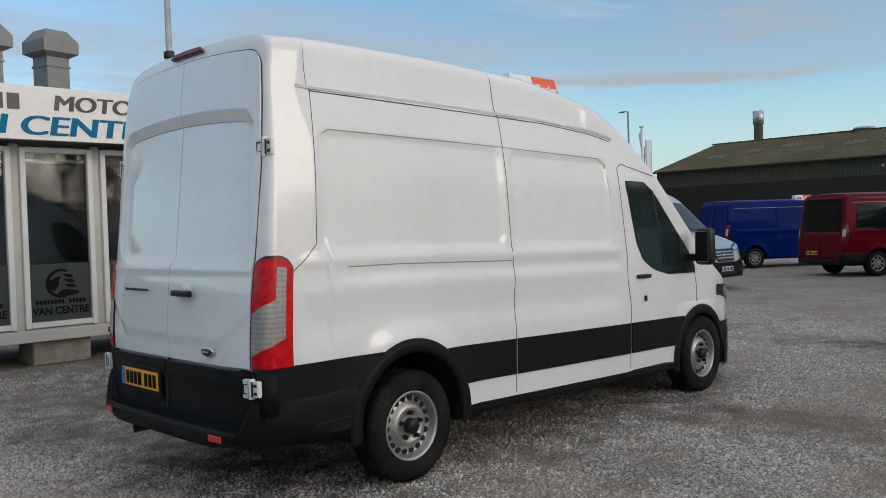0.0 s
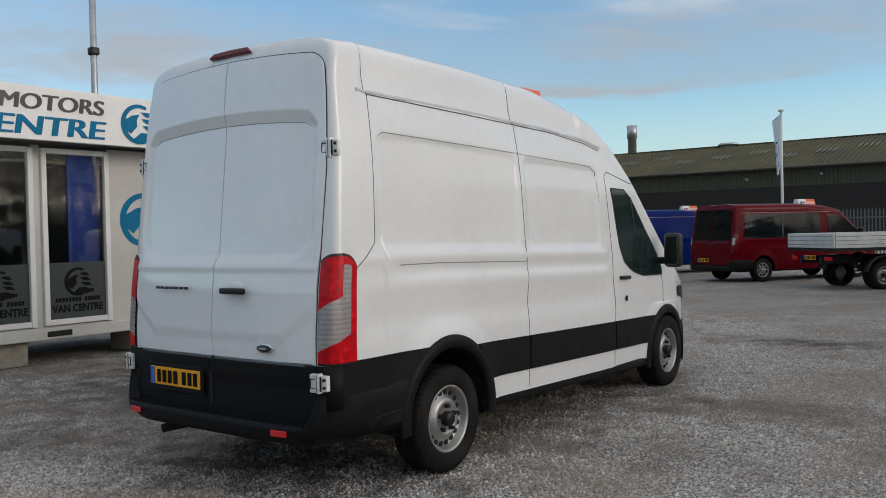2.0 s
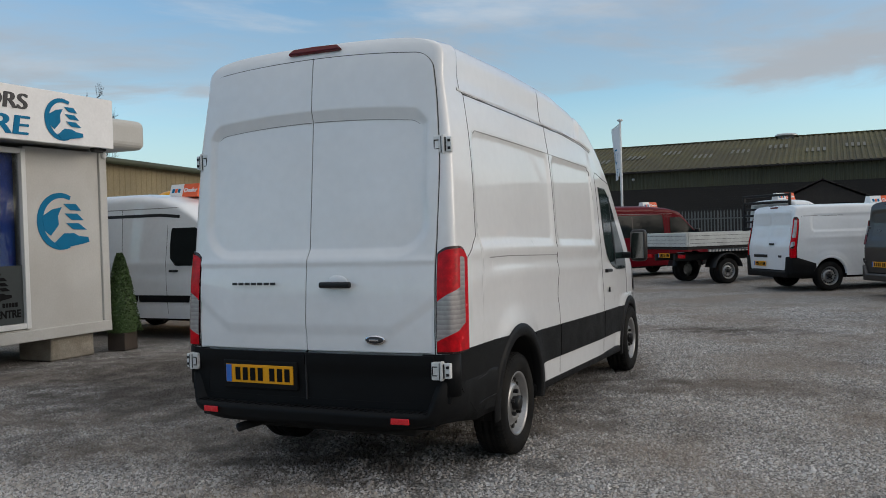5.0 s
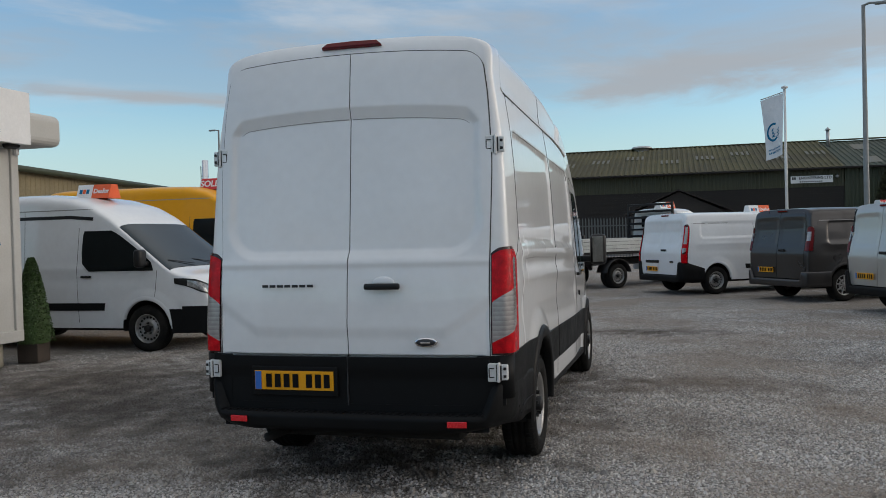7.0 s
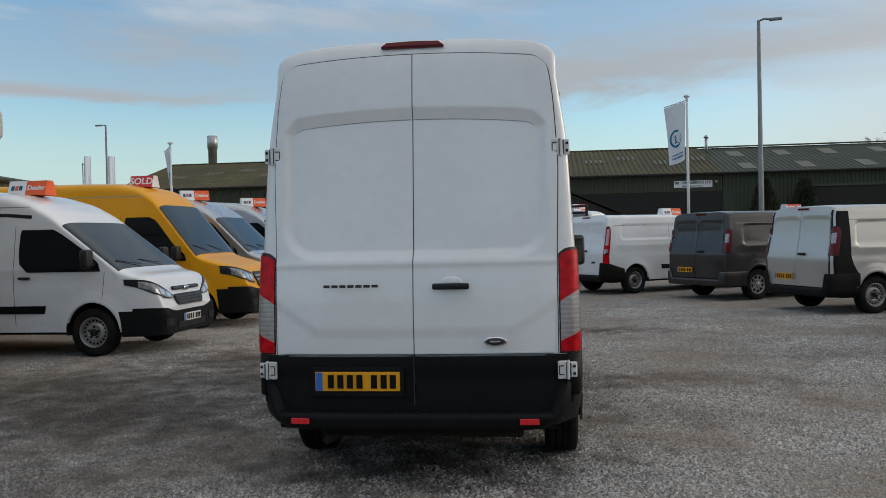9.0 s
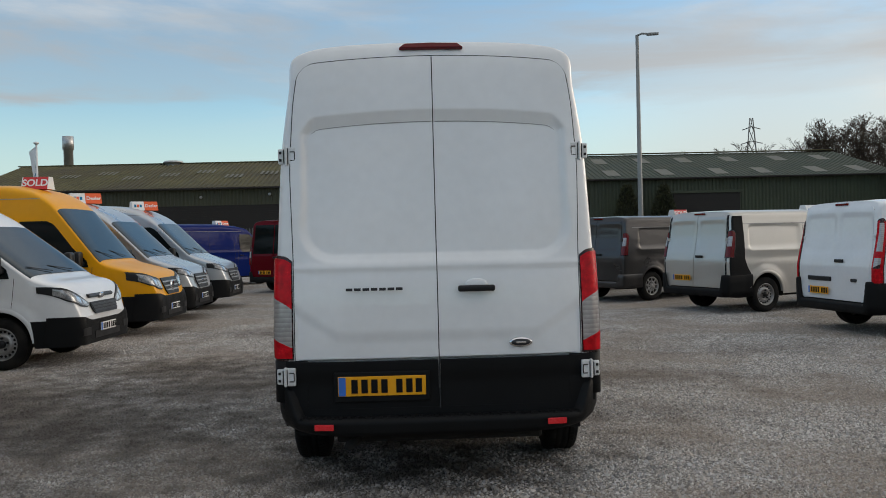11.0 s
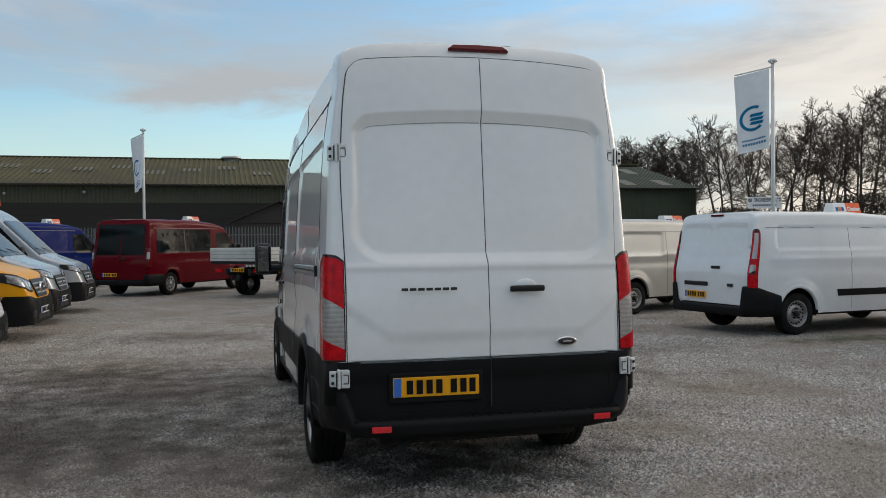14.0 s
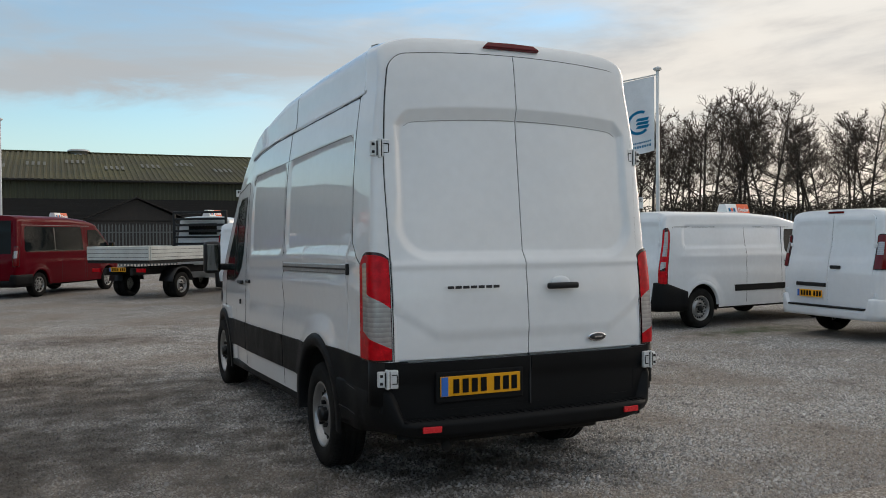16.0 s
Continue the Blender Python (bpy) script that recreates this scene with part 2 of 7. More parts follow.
def mesh_part(name, verts, faces, material, parent=None, label="", smooth=True):
    me = bpy.data.meshes.new(name)
    me.from_pydata([tuple(v) for v in verts], [], [tuple(f) for f in faces])
    me.materials.append(material)
    if smooth:
        me.shade_smooth()
    me.update()
    ob = new(name, me)
    if parent is not None:
        ob.parent = parent
    if label:
        ob["label"] = label
    return ob


def part(name, bm, material, parent=None, label="", smooth=False):
    me = bpy.data.meshes.new(name)
    bm.to_mesh(me)
    bm.free()
    me.materials.append(material)
    if smooth:
        me.shade_smooth()
    ob = new(name, me)
    if parent is not None:
        ob.parent = parent
    if label:
        ob["label"] = label
    return ob


def add_box(bm, c, size, bevel=0.0, m=None, seg=2):
    """A bevelled box into bm, centre c, full size."""
    tmp = bmesh.new()
    bmesh.ops.create_cube(tmp, size=1.0, matrix=Matrix.Diagonal((*size, 1)))
    if bevel:
        bmesh.ops.bevel(tmp, geom=tmp.edges[:], offset=bevel, segments=seg, affect="EDGES", profile=0.5)
    tmp.transform((m or Matrix.Identity(4)) if c is None else Matrix.Translation(c) @ (m or Matrix.Identity(4)))
    me = bpy.data.meshes.new("tmp")
    tmp.to_mesh(me)
    tmp.free()
    bm.from_mesh(me)
    bpy.data.meshes.remove(me)
    return bm


def box(name, c, size, material, parent=None, bevel=0.005, label="", m=None, seg=2):
    return part(name, add_box(bmesh.new(), c, size, bevel, m, seg), material, parent, label)


def tube_data(pts, radii, seg=8, cap=True):
    pts = [Vector(p) for p in pts]
    if not hasattr(radii, "__len__"):
        radii = [radii] * len(pts)
    vs, fs = [], []
    ref = None
    for i, p in enumerate(pts):
        d = (pts[min(i + 1, len(pts) - 1)] - pts[max(i - 1, 0)]).normalized()
        if ref is None:
            ref = Vector((0, 0, 1)) if abs(d.z) < 0.9 else Vector((1, 0, 0))
        a = d.cross(ref).normalized()
        b = d.cross(a).normalized()
        for k in range(seg):
            t = 2 * math.pi * k / seg
            vs.append(p + (a * math.cos(t) + b * math.sin(t)) * radii[i])
    for i in range(len(pts) - 1):
        for k in range(seg):
            fs.append((i * seg + k, i * seg + (k + 1) % seg, (i + 1) * seg + (k + 1) % seg, (i + 1) * seg + k))
    if cap:
        fs.append(tuple(range(seg))[::-1])
        fs.append(tuple((len(pts) - 1) * seg + k for k in range(seg)))
    return vs, fs


def tube(name, pts, radii, material, parent=None, seg=8, label=""):
    vs, fs = tube_data(pts, radii, seg)
    return mesh_part(name, vs, fs, material, parent, label)


def lathe(name, prof, material, parent=None, seg=40, axis="x", at=(0, 0, 0), label="", smooth=True):
    """Turns a profile of (radius, along) about an axis."""
    vs, fs = [], []
    for r, h in prof:
        for k in range(seg):
            t = 2 * math.pi * k / seg
            c, s = r * math.cos(t), r * math.sin(t)
            vs.append({"x": (h, c, s), "y": (c, h, s), "z": (c, s, h)}[axis])
    for i in range(len(prof) - 1):
        for k in range(seg):
            fs.append((i * seg + k, i * seg + (k + 1) % seg, (i + 1) * seg + (k + 1) % seg, (i + 1) * seg + k))
    vs = [Vector(v) + Vector(at) for v in vs]
    return mesh_part(name, vs, fs, material, parent, label, smooth)


def prism(name, poly, depth, material, parent, m, label="", bevel=0.0):
    """A flat outline (x, y) given a depth along z, at the pose m."""
    bm = bmesh.new()
    f = bm.faces.new([bm.verts.new((x, y, 0)) for x, y in poly])
    r = bmesh.ops.extrude_face_region(bm, geom=[f])
    bmesh.ops.translate(bm, verts=[v for v in r["geom"] if isinstance(v, bmesh.types.BMVert)], vec=(0, 0, depth))
    if bevel:
        bmesh.ops.bevel(bm, geom=bm.edges[:], offset=bevel, segments=2, affect="EDGES", profile=0.5)
    bmesh.ops.recalc_face_normals(bm, faces=bm.faces[:])
    bm.transform(m)
    return part(name, bm, material, parent, label)


def lettering(name, body, height, material, parent, m, depth=0.004, align="CENTER", bold=0.0, width=1.0, shear=0.0, heavy=0.0):
    """Letters as a mesh, in the xy plane of m; heavy: metres by which the strokes are thickened sideways."""
    bm = bmesh.new()
    for k, dx in enumerate((0.0,) if not heavy else (-heavy, -heavy / 3, heavy / 3, heavy)):
        cu = bpy.data.curves.new(name, "FONT")
        cu.body, cu.size, cu.extrude, cu.align_x, cu.align_y = body, height / 0.70, depth + 0.0006 * k, align, "CENTER"
        cu.offset, cu.shear = bold, shear
        tmp = bpy.data.objects.new(name, cu)
        me = bpy.data.meshes.new_from_object(tmp)
        bpy.data.objects.remove(tmp)
        bpy.data.curves.remove(cu)
        me.transform(m @ Matrix.Translation((dx, 0, 0)) @ Matrix.Diagonal((width, 1, 1, 1)))
        bm.from_mesh(me)
        bpy.data.meshes.remove(me)
    return part(name, bm, material, parent)


def tab(points, sigma=0.05):
    """A smoothed curve through a table of (position, value)."""
    xs, ys = np.array([p[0] for p in points], float), np.array([p[1] for p in points], float)
    g = np.arange(xs[0] - 1, xs[-1] + 1, 0.01)
    v = np.interp(g, xs, ys)
    if sigma:
        k = np.arange(-int(3 * sigma / 0.01) - 1, int(3 * sigma / 0.01) + 2) * 0.01
        w = np.exp(-0.5 * (k / sigma) ** 2)
        w /= w.sum()
        pad = len(k) // 2
        v = np.convolve(np.pad(v, pad, mode="edge"), w, mode="valid")
    return lambda q: np.interp(q, g, v)


def smooth01(e0, e1, x):
    t = np.clip((x - e0) / (e1 - e0), 0, 1)
    return t * t * (3 - 2 * t)


def grid_faces(nr, nc, flip=False, off=0):
    fs = []
    for i in range(nr - 1):
        for j in range(nc - 1):
            a = off + i * nc + j
            q = (a, a + 1, a + nc + 1, a + nc)
            fs.append(q[::-1] if flip else q)
    return fs

# ---------------- vans ----------------


class Shape:
    """The outer skin of a van: y runs forward from the rear, x to the right, z up."""

    def __init__(self, prof, top, drop, taper, lean, axles, sill=0.40, arch=0.44, arch_z=0.40, y0=-0.05, corner=0.08, relief=None, power=0.55):
        self.prof, self.top, self.drop, self.taper, self.lean = tab(prof, 0.05), tab(top, 0.05), tab(drop, 0.08), tab(taper, 0.06), tab(lean, 0.03)
        self.axles, self.sill, self.arch, self.arch_z, self.y0, self.corner = axles, sill, arch, arch_z, y0, corner
        self.nose = top[-1][0]
        self.relief, self.power, self.tail = relief, power, 0.0

    def low(self, y):
        z = max(self.sill, self.tail if y < 0.46 else 0.0)
        for a in self.axles:
            d = self.arch ** 2 - (y - a) ** 2
            if d > 0:
                z = max(z, self.arch_z + math.sqrt(d))
        return z

    def shoulder(self, y):
        return float(self.top(y) - self.drop(y))

    def width(self, y, z):
        d = y - self.y0
        hs = self.shoulder(y)
        w = float(self.prof(min(z, hs)) * self.taper(y))
        if d < self.corner:
            q = 1 - max(d, 0) / self.corner
            w -= self.corner * (1 - math.sqrt(max(0.0, 1 - q * q)))
        if self.relief:
            w += self.relief(y, min(z, hs))
        if z > hs:
            c = min(1.0, (z - hs) / max(1e-6, float(self.top(y)) - hs)) ** (1 / self.power)
            w *= math.sqrt(max(0.0, 1 - c * c)) ** self.power
        return w

    def leaned(self, y, z):
        return y + float(self.lean(z)) * max(0.0, 1 - (y - self.y0) / 0.7)

    def side(self, y, z, off=0.0):
        """A point of the right side, off metres outside the skin."""
        return Vector((self.width(y, z) + off, self.leaned(y, z), z))

    def ring(self, y, ns, na):
        lo, hs, h = self.low(y), self.shoulder(y), float(self.top(y))
        lo = min(lo, hs - 0.02)
        pts = [self.side(y, lo + (hs - lo) * i / ns) for i in range(ns + 1)]
        ws = pts[-1].x
        for i in range(1, na + 1):
            a = math.pi / 2 * i / na
            z = hs + (h - hs) * math.sin(a) ** self.power
            pts.append(Vector((ws * math.cos(a) ** self.power if i < na else 0.0, self.leaned(y, z), z)))
        return pts

    def inside(self, x, y, z):
        if z > float(self.top(y)) or z < 0:
            return False
        return abs(x) < self.width(y, z)

    def front(self, x, z):
        """How far forward the skin reaches at (x, z)."""
        a, b = self.axles[1] - 1.2, self.nose
        if self.inside(x, b, z):
            return b
        for _ in range(13):
            c = (a + b) / 2
            a, b = (c, b) if self.inside(x, c, z) else (a, c)
        return a


def mirrored(vs, fs):
    """The same patch on both sides is two meshes; this gives the left one."""
    return [Vector((-v[0], v[1], v[2])) for v in vs], [tuple(f)[::-1] for f in fs]


def solid_strip(rows, nrm_off):
    """A patch (rows of points) with a rim that goes back by the offset vectors: front grid and rim faces."""
    nr, nc = len(rows), len(rows[0])
    vs = [p for r in rows for p in r]
    fs = grid_faces(nr, nc)
    rim = [(0, j) for j in range(nc)] + [(i, nc - 1) for i in range(1, nr)] + [(nr - 1, j) for j in range(nc - 2, -1, -1)] + [(i, 0) for i in range(nr - 2, 0, -1)]
    base = len(vs)
    m = len(rim)
    for i, j in rim:
        vs.append(rows[i][j].copy())
    for i, j in rim:
        vs.append(rows[i][j] + nrm_off)
    for k in range(m):
        q = (k + 1) % m
        fs.append((base + k, base + m + k, base + m + q, base + q))
    return vs, fs


def side_patch(sh, name, rows, off, material, parent, nc=10, back=0.02, label="", sides=(1, -1), nr=0):
    """A panel that follows the side; rows of (z, y from, y to)."""
    if nr:
        zs = np.linspace(rows[0][0], rows[-1][0], nr)
        zz = [r[0] for r in rows]
        s = 1 if zz[-1] > zz[0] else -1
        rows = [(z, float(np.interp(z * s, [q * s for q in zz], [r[1] for r in rows])), float(np.interp(z * s, [q * s for q in zz], [r[2] for r in rows]))) for z in zs]
    grid = [[sh.side(a + (b - a) * j / (nc - 1), z, off) for j in range(nc)] for z, a, b in rows]
    vs, fs = solid_strip(grid, Vector((-back, 0, 0)))
    out = []
    for s in sides:
        v2, f2 = (vs, fs) if s > 0 else mirrored(vs, fs)
        out.append(mesh_part(name, v2, f2, material, parent, label))
    return out


def side_line(sh, name, path, wdt, material, parent, off=0.002, sides=(1, -1), step=0.04, label=""):
    """A narrow shut line or groove along a path of (y, z) on the side."""
    pts = []
    for (a, b), (c, d) in zip(path[:-1], path[1:]):
        n = max(1, int(math.hypot(c - a, d - b) / step))
        pts += [(a + (c - a) * k / n, b + (d - b) * k / n) for k in range(n)]
    pts.append(path[-1])
    left, right = [], []
    for i, (y, z) in enumerate(pts):
        p, q = pts[max(i - 1, 0)], pts[min(i + 1, len(pts) - 1)]
        dy, dz = q[0] - p[0], q[1] - p[1]
        n = math.hypot(dy, dz) or 1
        oy, oz = -dz / n * wdt / 2, dy / n * wdt / 2
        left.append(sh.side(y + oy, z + oz, off))
        right.append(sh.side(y - oy, z - oz, off))
    vs, fs = solid_strip([right, left], Vector((-0.008, 0, 0)))
    for s in sides:
        v2, f2 = (vs, fs) if s > 0 else mirrored(vs, fs)
        mesh_part(name, v2, f2, material, parent, label)


def front_patch(sh, name, rows, off, material, parent, nc=14, label="", back=0.02):
    """A panel on the nose; rows of (z, x from, x to)."""
    return front_grid(sh, name, [[(x, z) for x in np.linspace(a, b, nc)] for z, a, b in rows], off, material, parent, label, back)


def front_grid(sh, name, cells, off, material, parent, label="", back=0.02):
    """A panel on the nose from rows of (x, z), lifted off the skin along its normal."""
    def lift(x, z):
        e = 0.012
        y = sh.front(x, z)
        n = Vector((-(sh.front(x + e, z) - sh.front(x - e, z)) / (2 * e), 1.0, -(sh.front(x, z + e) - sh.front(x, z - e)) / (2 * e)))
        n.x, n.z = max(-3, min(3, n.x)), max(-3, min(3, n.z))
        return Vector((x, y, z)) + n.normalized() * off
    vs, fs = solid_strip([[lift(x, z) for x, z in r] for r in cells], Vector((0, -back, 0)))
    return mesh_part(name, vs, [tuple(f)[::-1] for f in fs], material, parent, label)


def skin(sh, material, parent, step=0.05, ns=40, na=14):
    """The painted body shell with its rear wall."""
    ys = set(np.arange(sh.y0 + sh.corner, sh.nose - 0.12, step).round(4))
    ys |= {round(sh.y0 + sh.corner * (1 - math.cos(k * math.pi / 12)), 4) for k in range(7)}
    for a in sh.axles:
        ys |= {round(a + sh.arch * math.cos(math.pi * k / 28), 4) for k in range(29)} | {round(a - sh.arch - 0.001, 4), round(a + sh.arch + 0.001, 4)}
    ys |= {round(sh.nose - 0.12 * (1 - math.sin(k * math.pi / 16)), 4) for k in range(9)}
    ys = sorted(y for y in ys if sh.y0 <= y <= sh.nose)
    rings = []
    for y in ys:
        r = sh.ring(y, ns, na)
        rings.append(r + [Vector((-p.x, p.y, p.z)) for p in r[-2::-1]])
    nc = len(rings[0])
    vs = [p for r in rings for p in r]
    fs = grid_faces(len(rings), nc)
    half = nc // 2
    for end, flip in ((0, False), (len(rings) - 1, True)):
        cols = (0.0, 0.02, 0.05, 0.08, 0.2, 0.5, 0.8, 0.92, 0.95, 0.98, 1.0)
        sunk = (0.0, -0.004, 0.0, 0.035, 0.05, 0.05, 0.05, 0.035, 0.0, -0.004, 0.0)
        ncol = len(cols) - 1
        zcut = float(sh.top(sh.y0)) - 0.15
        rim = len(vs)
        vs += rings[end]
        base = len(vs)
        for i in range(half):
            a, b = rings[end][i], rings[end][nc - 1 - i]
            for k in range(1, ncol):
                vs.append(a.lerp(b, cols[k]) + Vector((0, sunk[k] if end == 0 and a.z < zcut else 0.0, 0)))

        def at(i, k):
            if k == 0 or i == half:
                return rim + i
            if k == ncol:
                return rim + nc - 1 - i
            return base + i * (ncol - 1) + k - 1
        for i in range(half):
            for k in range(ncol):
                q = []
                for c in (at(i, k), at(i, k + 1), at(i + 1, k + 1), at(i + 1, k)):
                    if c not in q:
                        q.append(c)
                if len(q) > 2:
                    fs.append(tuple(q) if flip else tuple(q)[::-1])
    return mesh_part("body", vs, fs, material, parent)


def rear_y(sh, z):
    return sh.y0 + float(sh.lean(z))


def rear_panel(sh, name, rows, off, material, parent, nc=16, relief=None, label="", back=0.02):
    """A panel on the rear; rows of (z, x from, x to)."""
    grid = []
    for z, a, b in rows:
        r = []
        for x in np.linspace(a, b, nc):
            y = rear_y(sh, z) - off + 0.006 * (abs(x) / 0.9) ** 4 + (relief(abs(x), z) if relief else 0)
            r.append(Vector((x, y, z)))
        grid.append(r)
    vs, fs = solid_strip(grid, Vector((0, back, 0)))
    return mesh_part(name, vs, fs, material, parent, label)


def rear_door(sh, sgn, z0, edge, ztop, material, parent, relief=None, nz=70, nx=34, off=0.018, gap=0.0032, r=0.10):
    """One rear door leaf with a rounded upper corner."""
    zs = np.concatenate([np.linspace(z0, ztop - r, nz - 10, endpoint=False), ztop - r + r * np.sin(np.linspace(0, math.pi / 2, 10))])
    rows = []
    for z in zs:
        e = float(edge(z))
        if z > ztop - r:
            q = (z - (ztop - r)) / r
            e -= r * (1 - math.sqrt(max(0.0, 1 - q * q)))
        rows.append((z, gap, e) if sgn > 0 else (z, -e, -gap))
    # the top edge is arched: lift towards the middle
    grid = []
    for z, a, b in rows:
        line = []
        for x in np.linspace(a, b, nx):
            lift = 0.015 * (1 - (x / 0.8) ** 2) * smooth01(ztop - 0.5, ztop, z)
            zz = z + lift
            y = rear_y(sh, zz) - off + 0.006 * (abs(x) / 0.9) ** 4 + (relief(abs(x), zz) if relief else 0)
            line.append(Vector((x, y, zz)))
        grid.append(line)
    vs, fs = solid_strip(grid, Vector((0, 0.02, 0)))
    return mesh_part("rear_door", vs, fs, material, parent)


WHEELS = {}


def wheel(parent, at, side, r=0.35, w=0.215, kind="steel", name="wheel"):
    """A tyre on a rim; side +1 shows its face to the right. Wheels of one kind share their meshes."""
    root = new(name)
    root.parent = parent
    root.location = at
    if side < 0:
        root.rotation_euler = (0, 0, math.pi)
    key = (round(r, 3), kind)
    if key in WHEELS:
        for n, me in WHEELS[key]:
            o = new(n, me)
            o.parent = root
        return root
    rr = r * 0.62
    h = w / 2
    tyre = lathe("tyre", [(rr, -h * 0.8), (rr + 0.03, -h * 0.98), (r - 0.045, -h), (r - 0.012, -h * 0.86), (r, -h * 0.62), (r, -h * 0.42), (r - 0.008, -h * 0.40), (r - 0.008, -h * 0.34), (r, -h * 0.32), (r, -0.012),
                          (r - 0.008, -0.008), (r - 0.008, 0.008), (r, 0.012), (r, h * 0.32), (r - 0.008, h * 0.34), (r - 0.008, h * 0.40), (r, h * 0.42), (r, h * 0.62), (r - 0.012, h * 0.86), (r - 0.045, h), (rr + 0.03, h * 0.98), (rr + 0.012, h * 0.9), (rr, h * 0.8)], M_RUBBER, root, 56)
    # tread blocks: sipes cut the outer ribs
    treads = []
    for sx in (-1, 1):
        vs, fs = [], []
        for k in range(64):
            for fr, up_ in ((0.0, 0.004), (0.58, 0.004), (0.66, -0.006), (0.92, -0.006)):
                t = 2 * math.pi * (k + fr) / 64
                for xx, rad in ((0.44, r + up_), (0.66, r + up_), (0.86, r - 0.012 + up_), (0.94, r - 0.028 + up_ * 0.5)):
                    vs.append((sx * h * xx, rad * math.cos(t), rad * math.sin(t)))
        n_ = len(vs) // 4
        for k in range(n_):
            for j in range(3):
                q = (4 * k + j, 4 * ((k + 1) % n_) + j, 4 * ((k + 1) % n_) + j + 1, 4 * k + j + 1)
                fs.append(q[::-1] if sx > 0 else q)
        treads.append(mesh_part("tread", vs, fs, M_RUBBER, root, smooth=False))
    d = h * 0.86
    rim = lathe("rim", [(rr + 0.004, d), (rr - 0.006, d + 0.004), (rr - 0.016, d - 0.012), (rr - 0.026, d - 0.045), (rr - 0.034, d - 0.058), (rr * 0.72, d - 0.052), (rr * 0.66, d - 0.040), (rr * 0.58, d - 0.022), (rr * 0.46, d - 0.018), (rr * 0.40, d - 0.030), (rr * 0.30, d - 0.030), (0.001, d - 0.03)], M_RIM, root, 48)
    made = [tyre, *treads, rim]
    if kind == "steel":
        for k in range(18):
            bm = bmesh.new()
            a = 2 * math.pi * k / 18
            q = Matrix.Translation((d - 0.0525, rr * 0.775 * math.cos(a), rr * 0.775 * math.sin(a))) @ Euler((0, math.pi / 2, 0)).to_matrix().to_4x4()
            bmesh.ops.create_cone(bm, cap_ends=True, segments=12, radius1=rr * 0.088, radius2=rr * 0.082, depth=0.012, matrix=q)
            made.append(part("vent_hole", bm, M_UNDER, root, smooth=False))
        for k in range(5):
            bm = bmesh.new()
            a = 2 * math.pi * k / 5 + 0.3
            q = Matrix.Translation((d - 0.014, rr * 0.38 * math.cos(a), rr * 0.38 * math.sin(a))) @ Euler((0, math.pi / 2, 0)).to_matrix().to_4x4()
            bmesh.ops.create_cone(bm, cap_ends=True, segments=6, radius1=0.017, radius2=0.014, depth=0.034, matrix=q)
            made.append(part("wheel_nut", bm, M_BLACK, root))
        made.append(lathe("hub_cap", [(0.050, d - 0.03), (0.050, d + 0.012), (0.043, d + 0.020), (0.0, d + 0.022)], M_BLACK, root, 24))
    else:
        n = 9 if kind == "alloy" else 8
        for k in range(n):
            bm = bmesh.new()
            a = 2 * math.pi * k / n
            q = Matrix.Rotation(a, 4, "X") @ Matrix.Translation((d - 0.012, 0, rr * 0.56))
            add_box(bm, None, (0.018, 0.030, rr * 0.74), 0.005, q, 1)
            made.append(part("spoke", bm, M_RIM, root))
        made.append(lathe("hub_cap", [(rr * 0.24, d - 0.03), (rr * 0.24, d + 0.004), (rr * 0.18, d + 0.010), (0.0, d + 0.012)], M_RIM, root, 24))
        made.append(lathe("recess", [(rr * 0.92, d - 0.035), (rr * 0.3, d - 0.022)], M_UNDER, root, 32))
    WHEELS[key] = [(o.name.split(".")[0], o.data) for o in made]
    return root


def plate(parent, at, yellow, facing=-1, w=0.52, hgt=0.111):
    """A number plate; its characters are plain bars. facing -1: to the rear."""
    o = box("number_plate", (at[0], at[1], at[2]), (w, 0.008, hgt), M_PLATE_Y if yellow else M_PLATE_W, parent, 0.003)
    y = at[1] + facing * 0.0055
    bx = at[0] + facing * (w / 2 - 0.026)
    box("plate_band", (bx, y, at[2]), (0.042, 0.003, hgt - 0.006), M_PLATE_B, o, 0.0)
    xs = [-0.165, -0.105, -0.045, 0.015, 0.105, 0.165, 0.222]
    for x in xs:
        bm = bmesh.new()
        X = at[0] - facing * x
        add_box(bm, (X, y, at[2]), (0.038, 0.003, hgt * 0.70), 0.0)
        part("plate_bar", bm, M_INK, o)
    return o


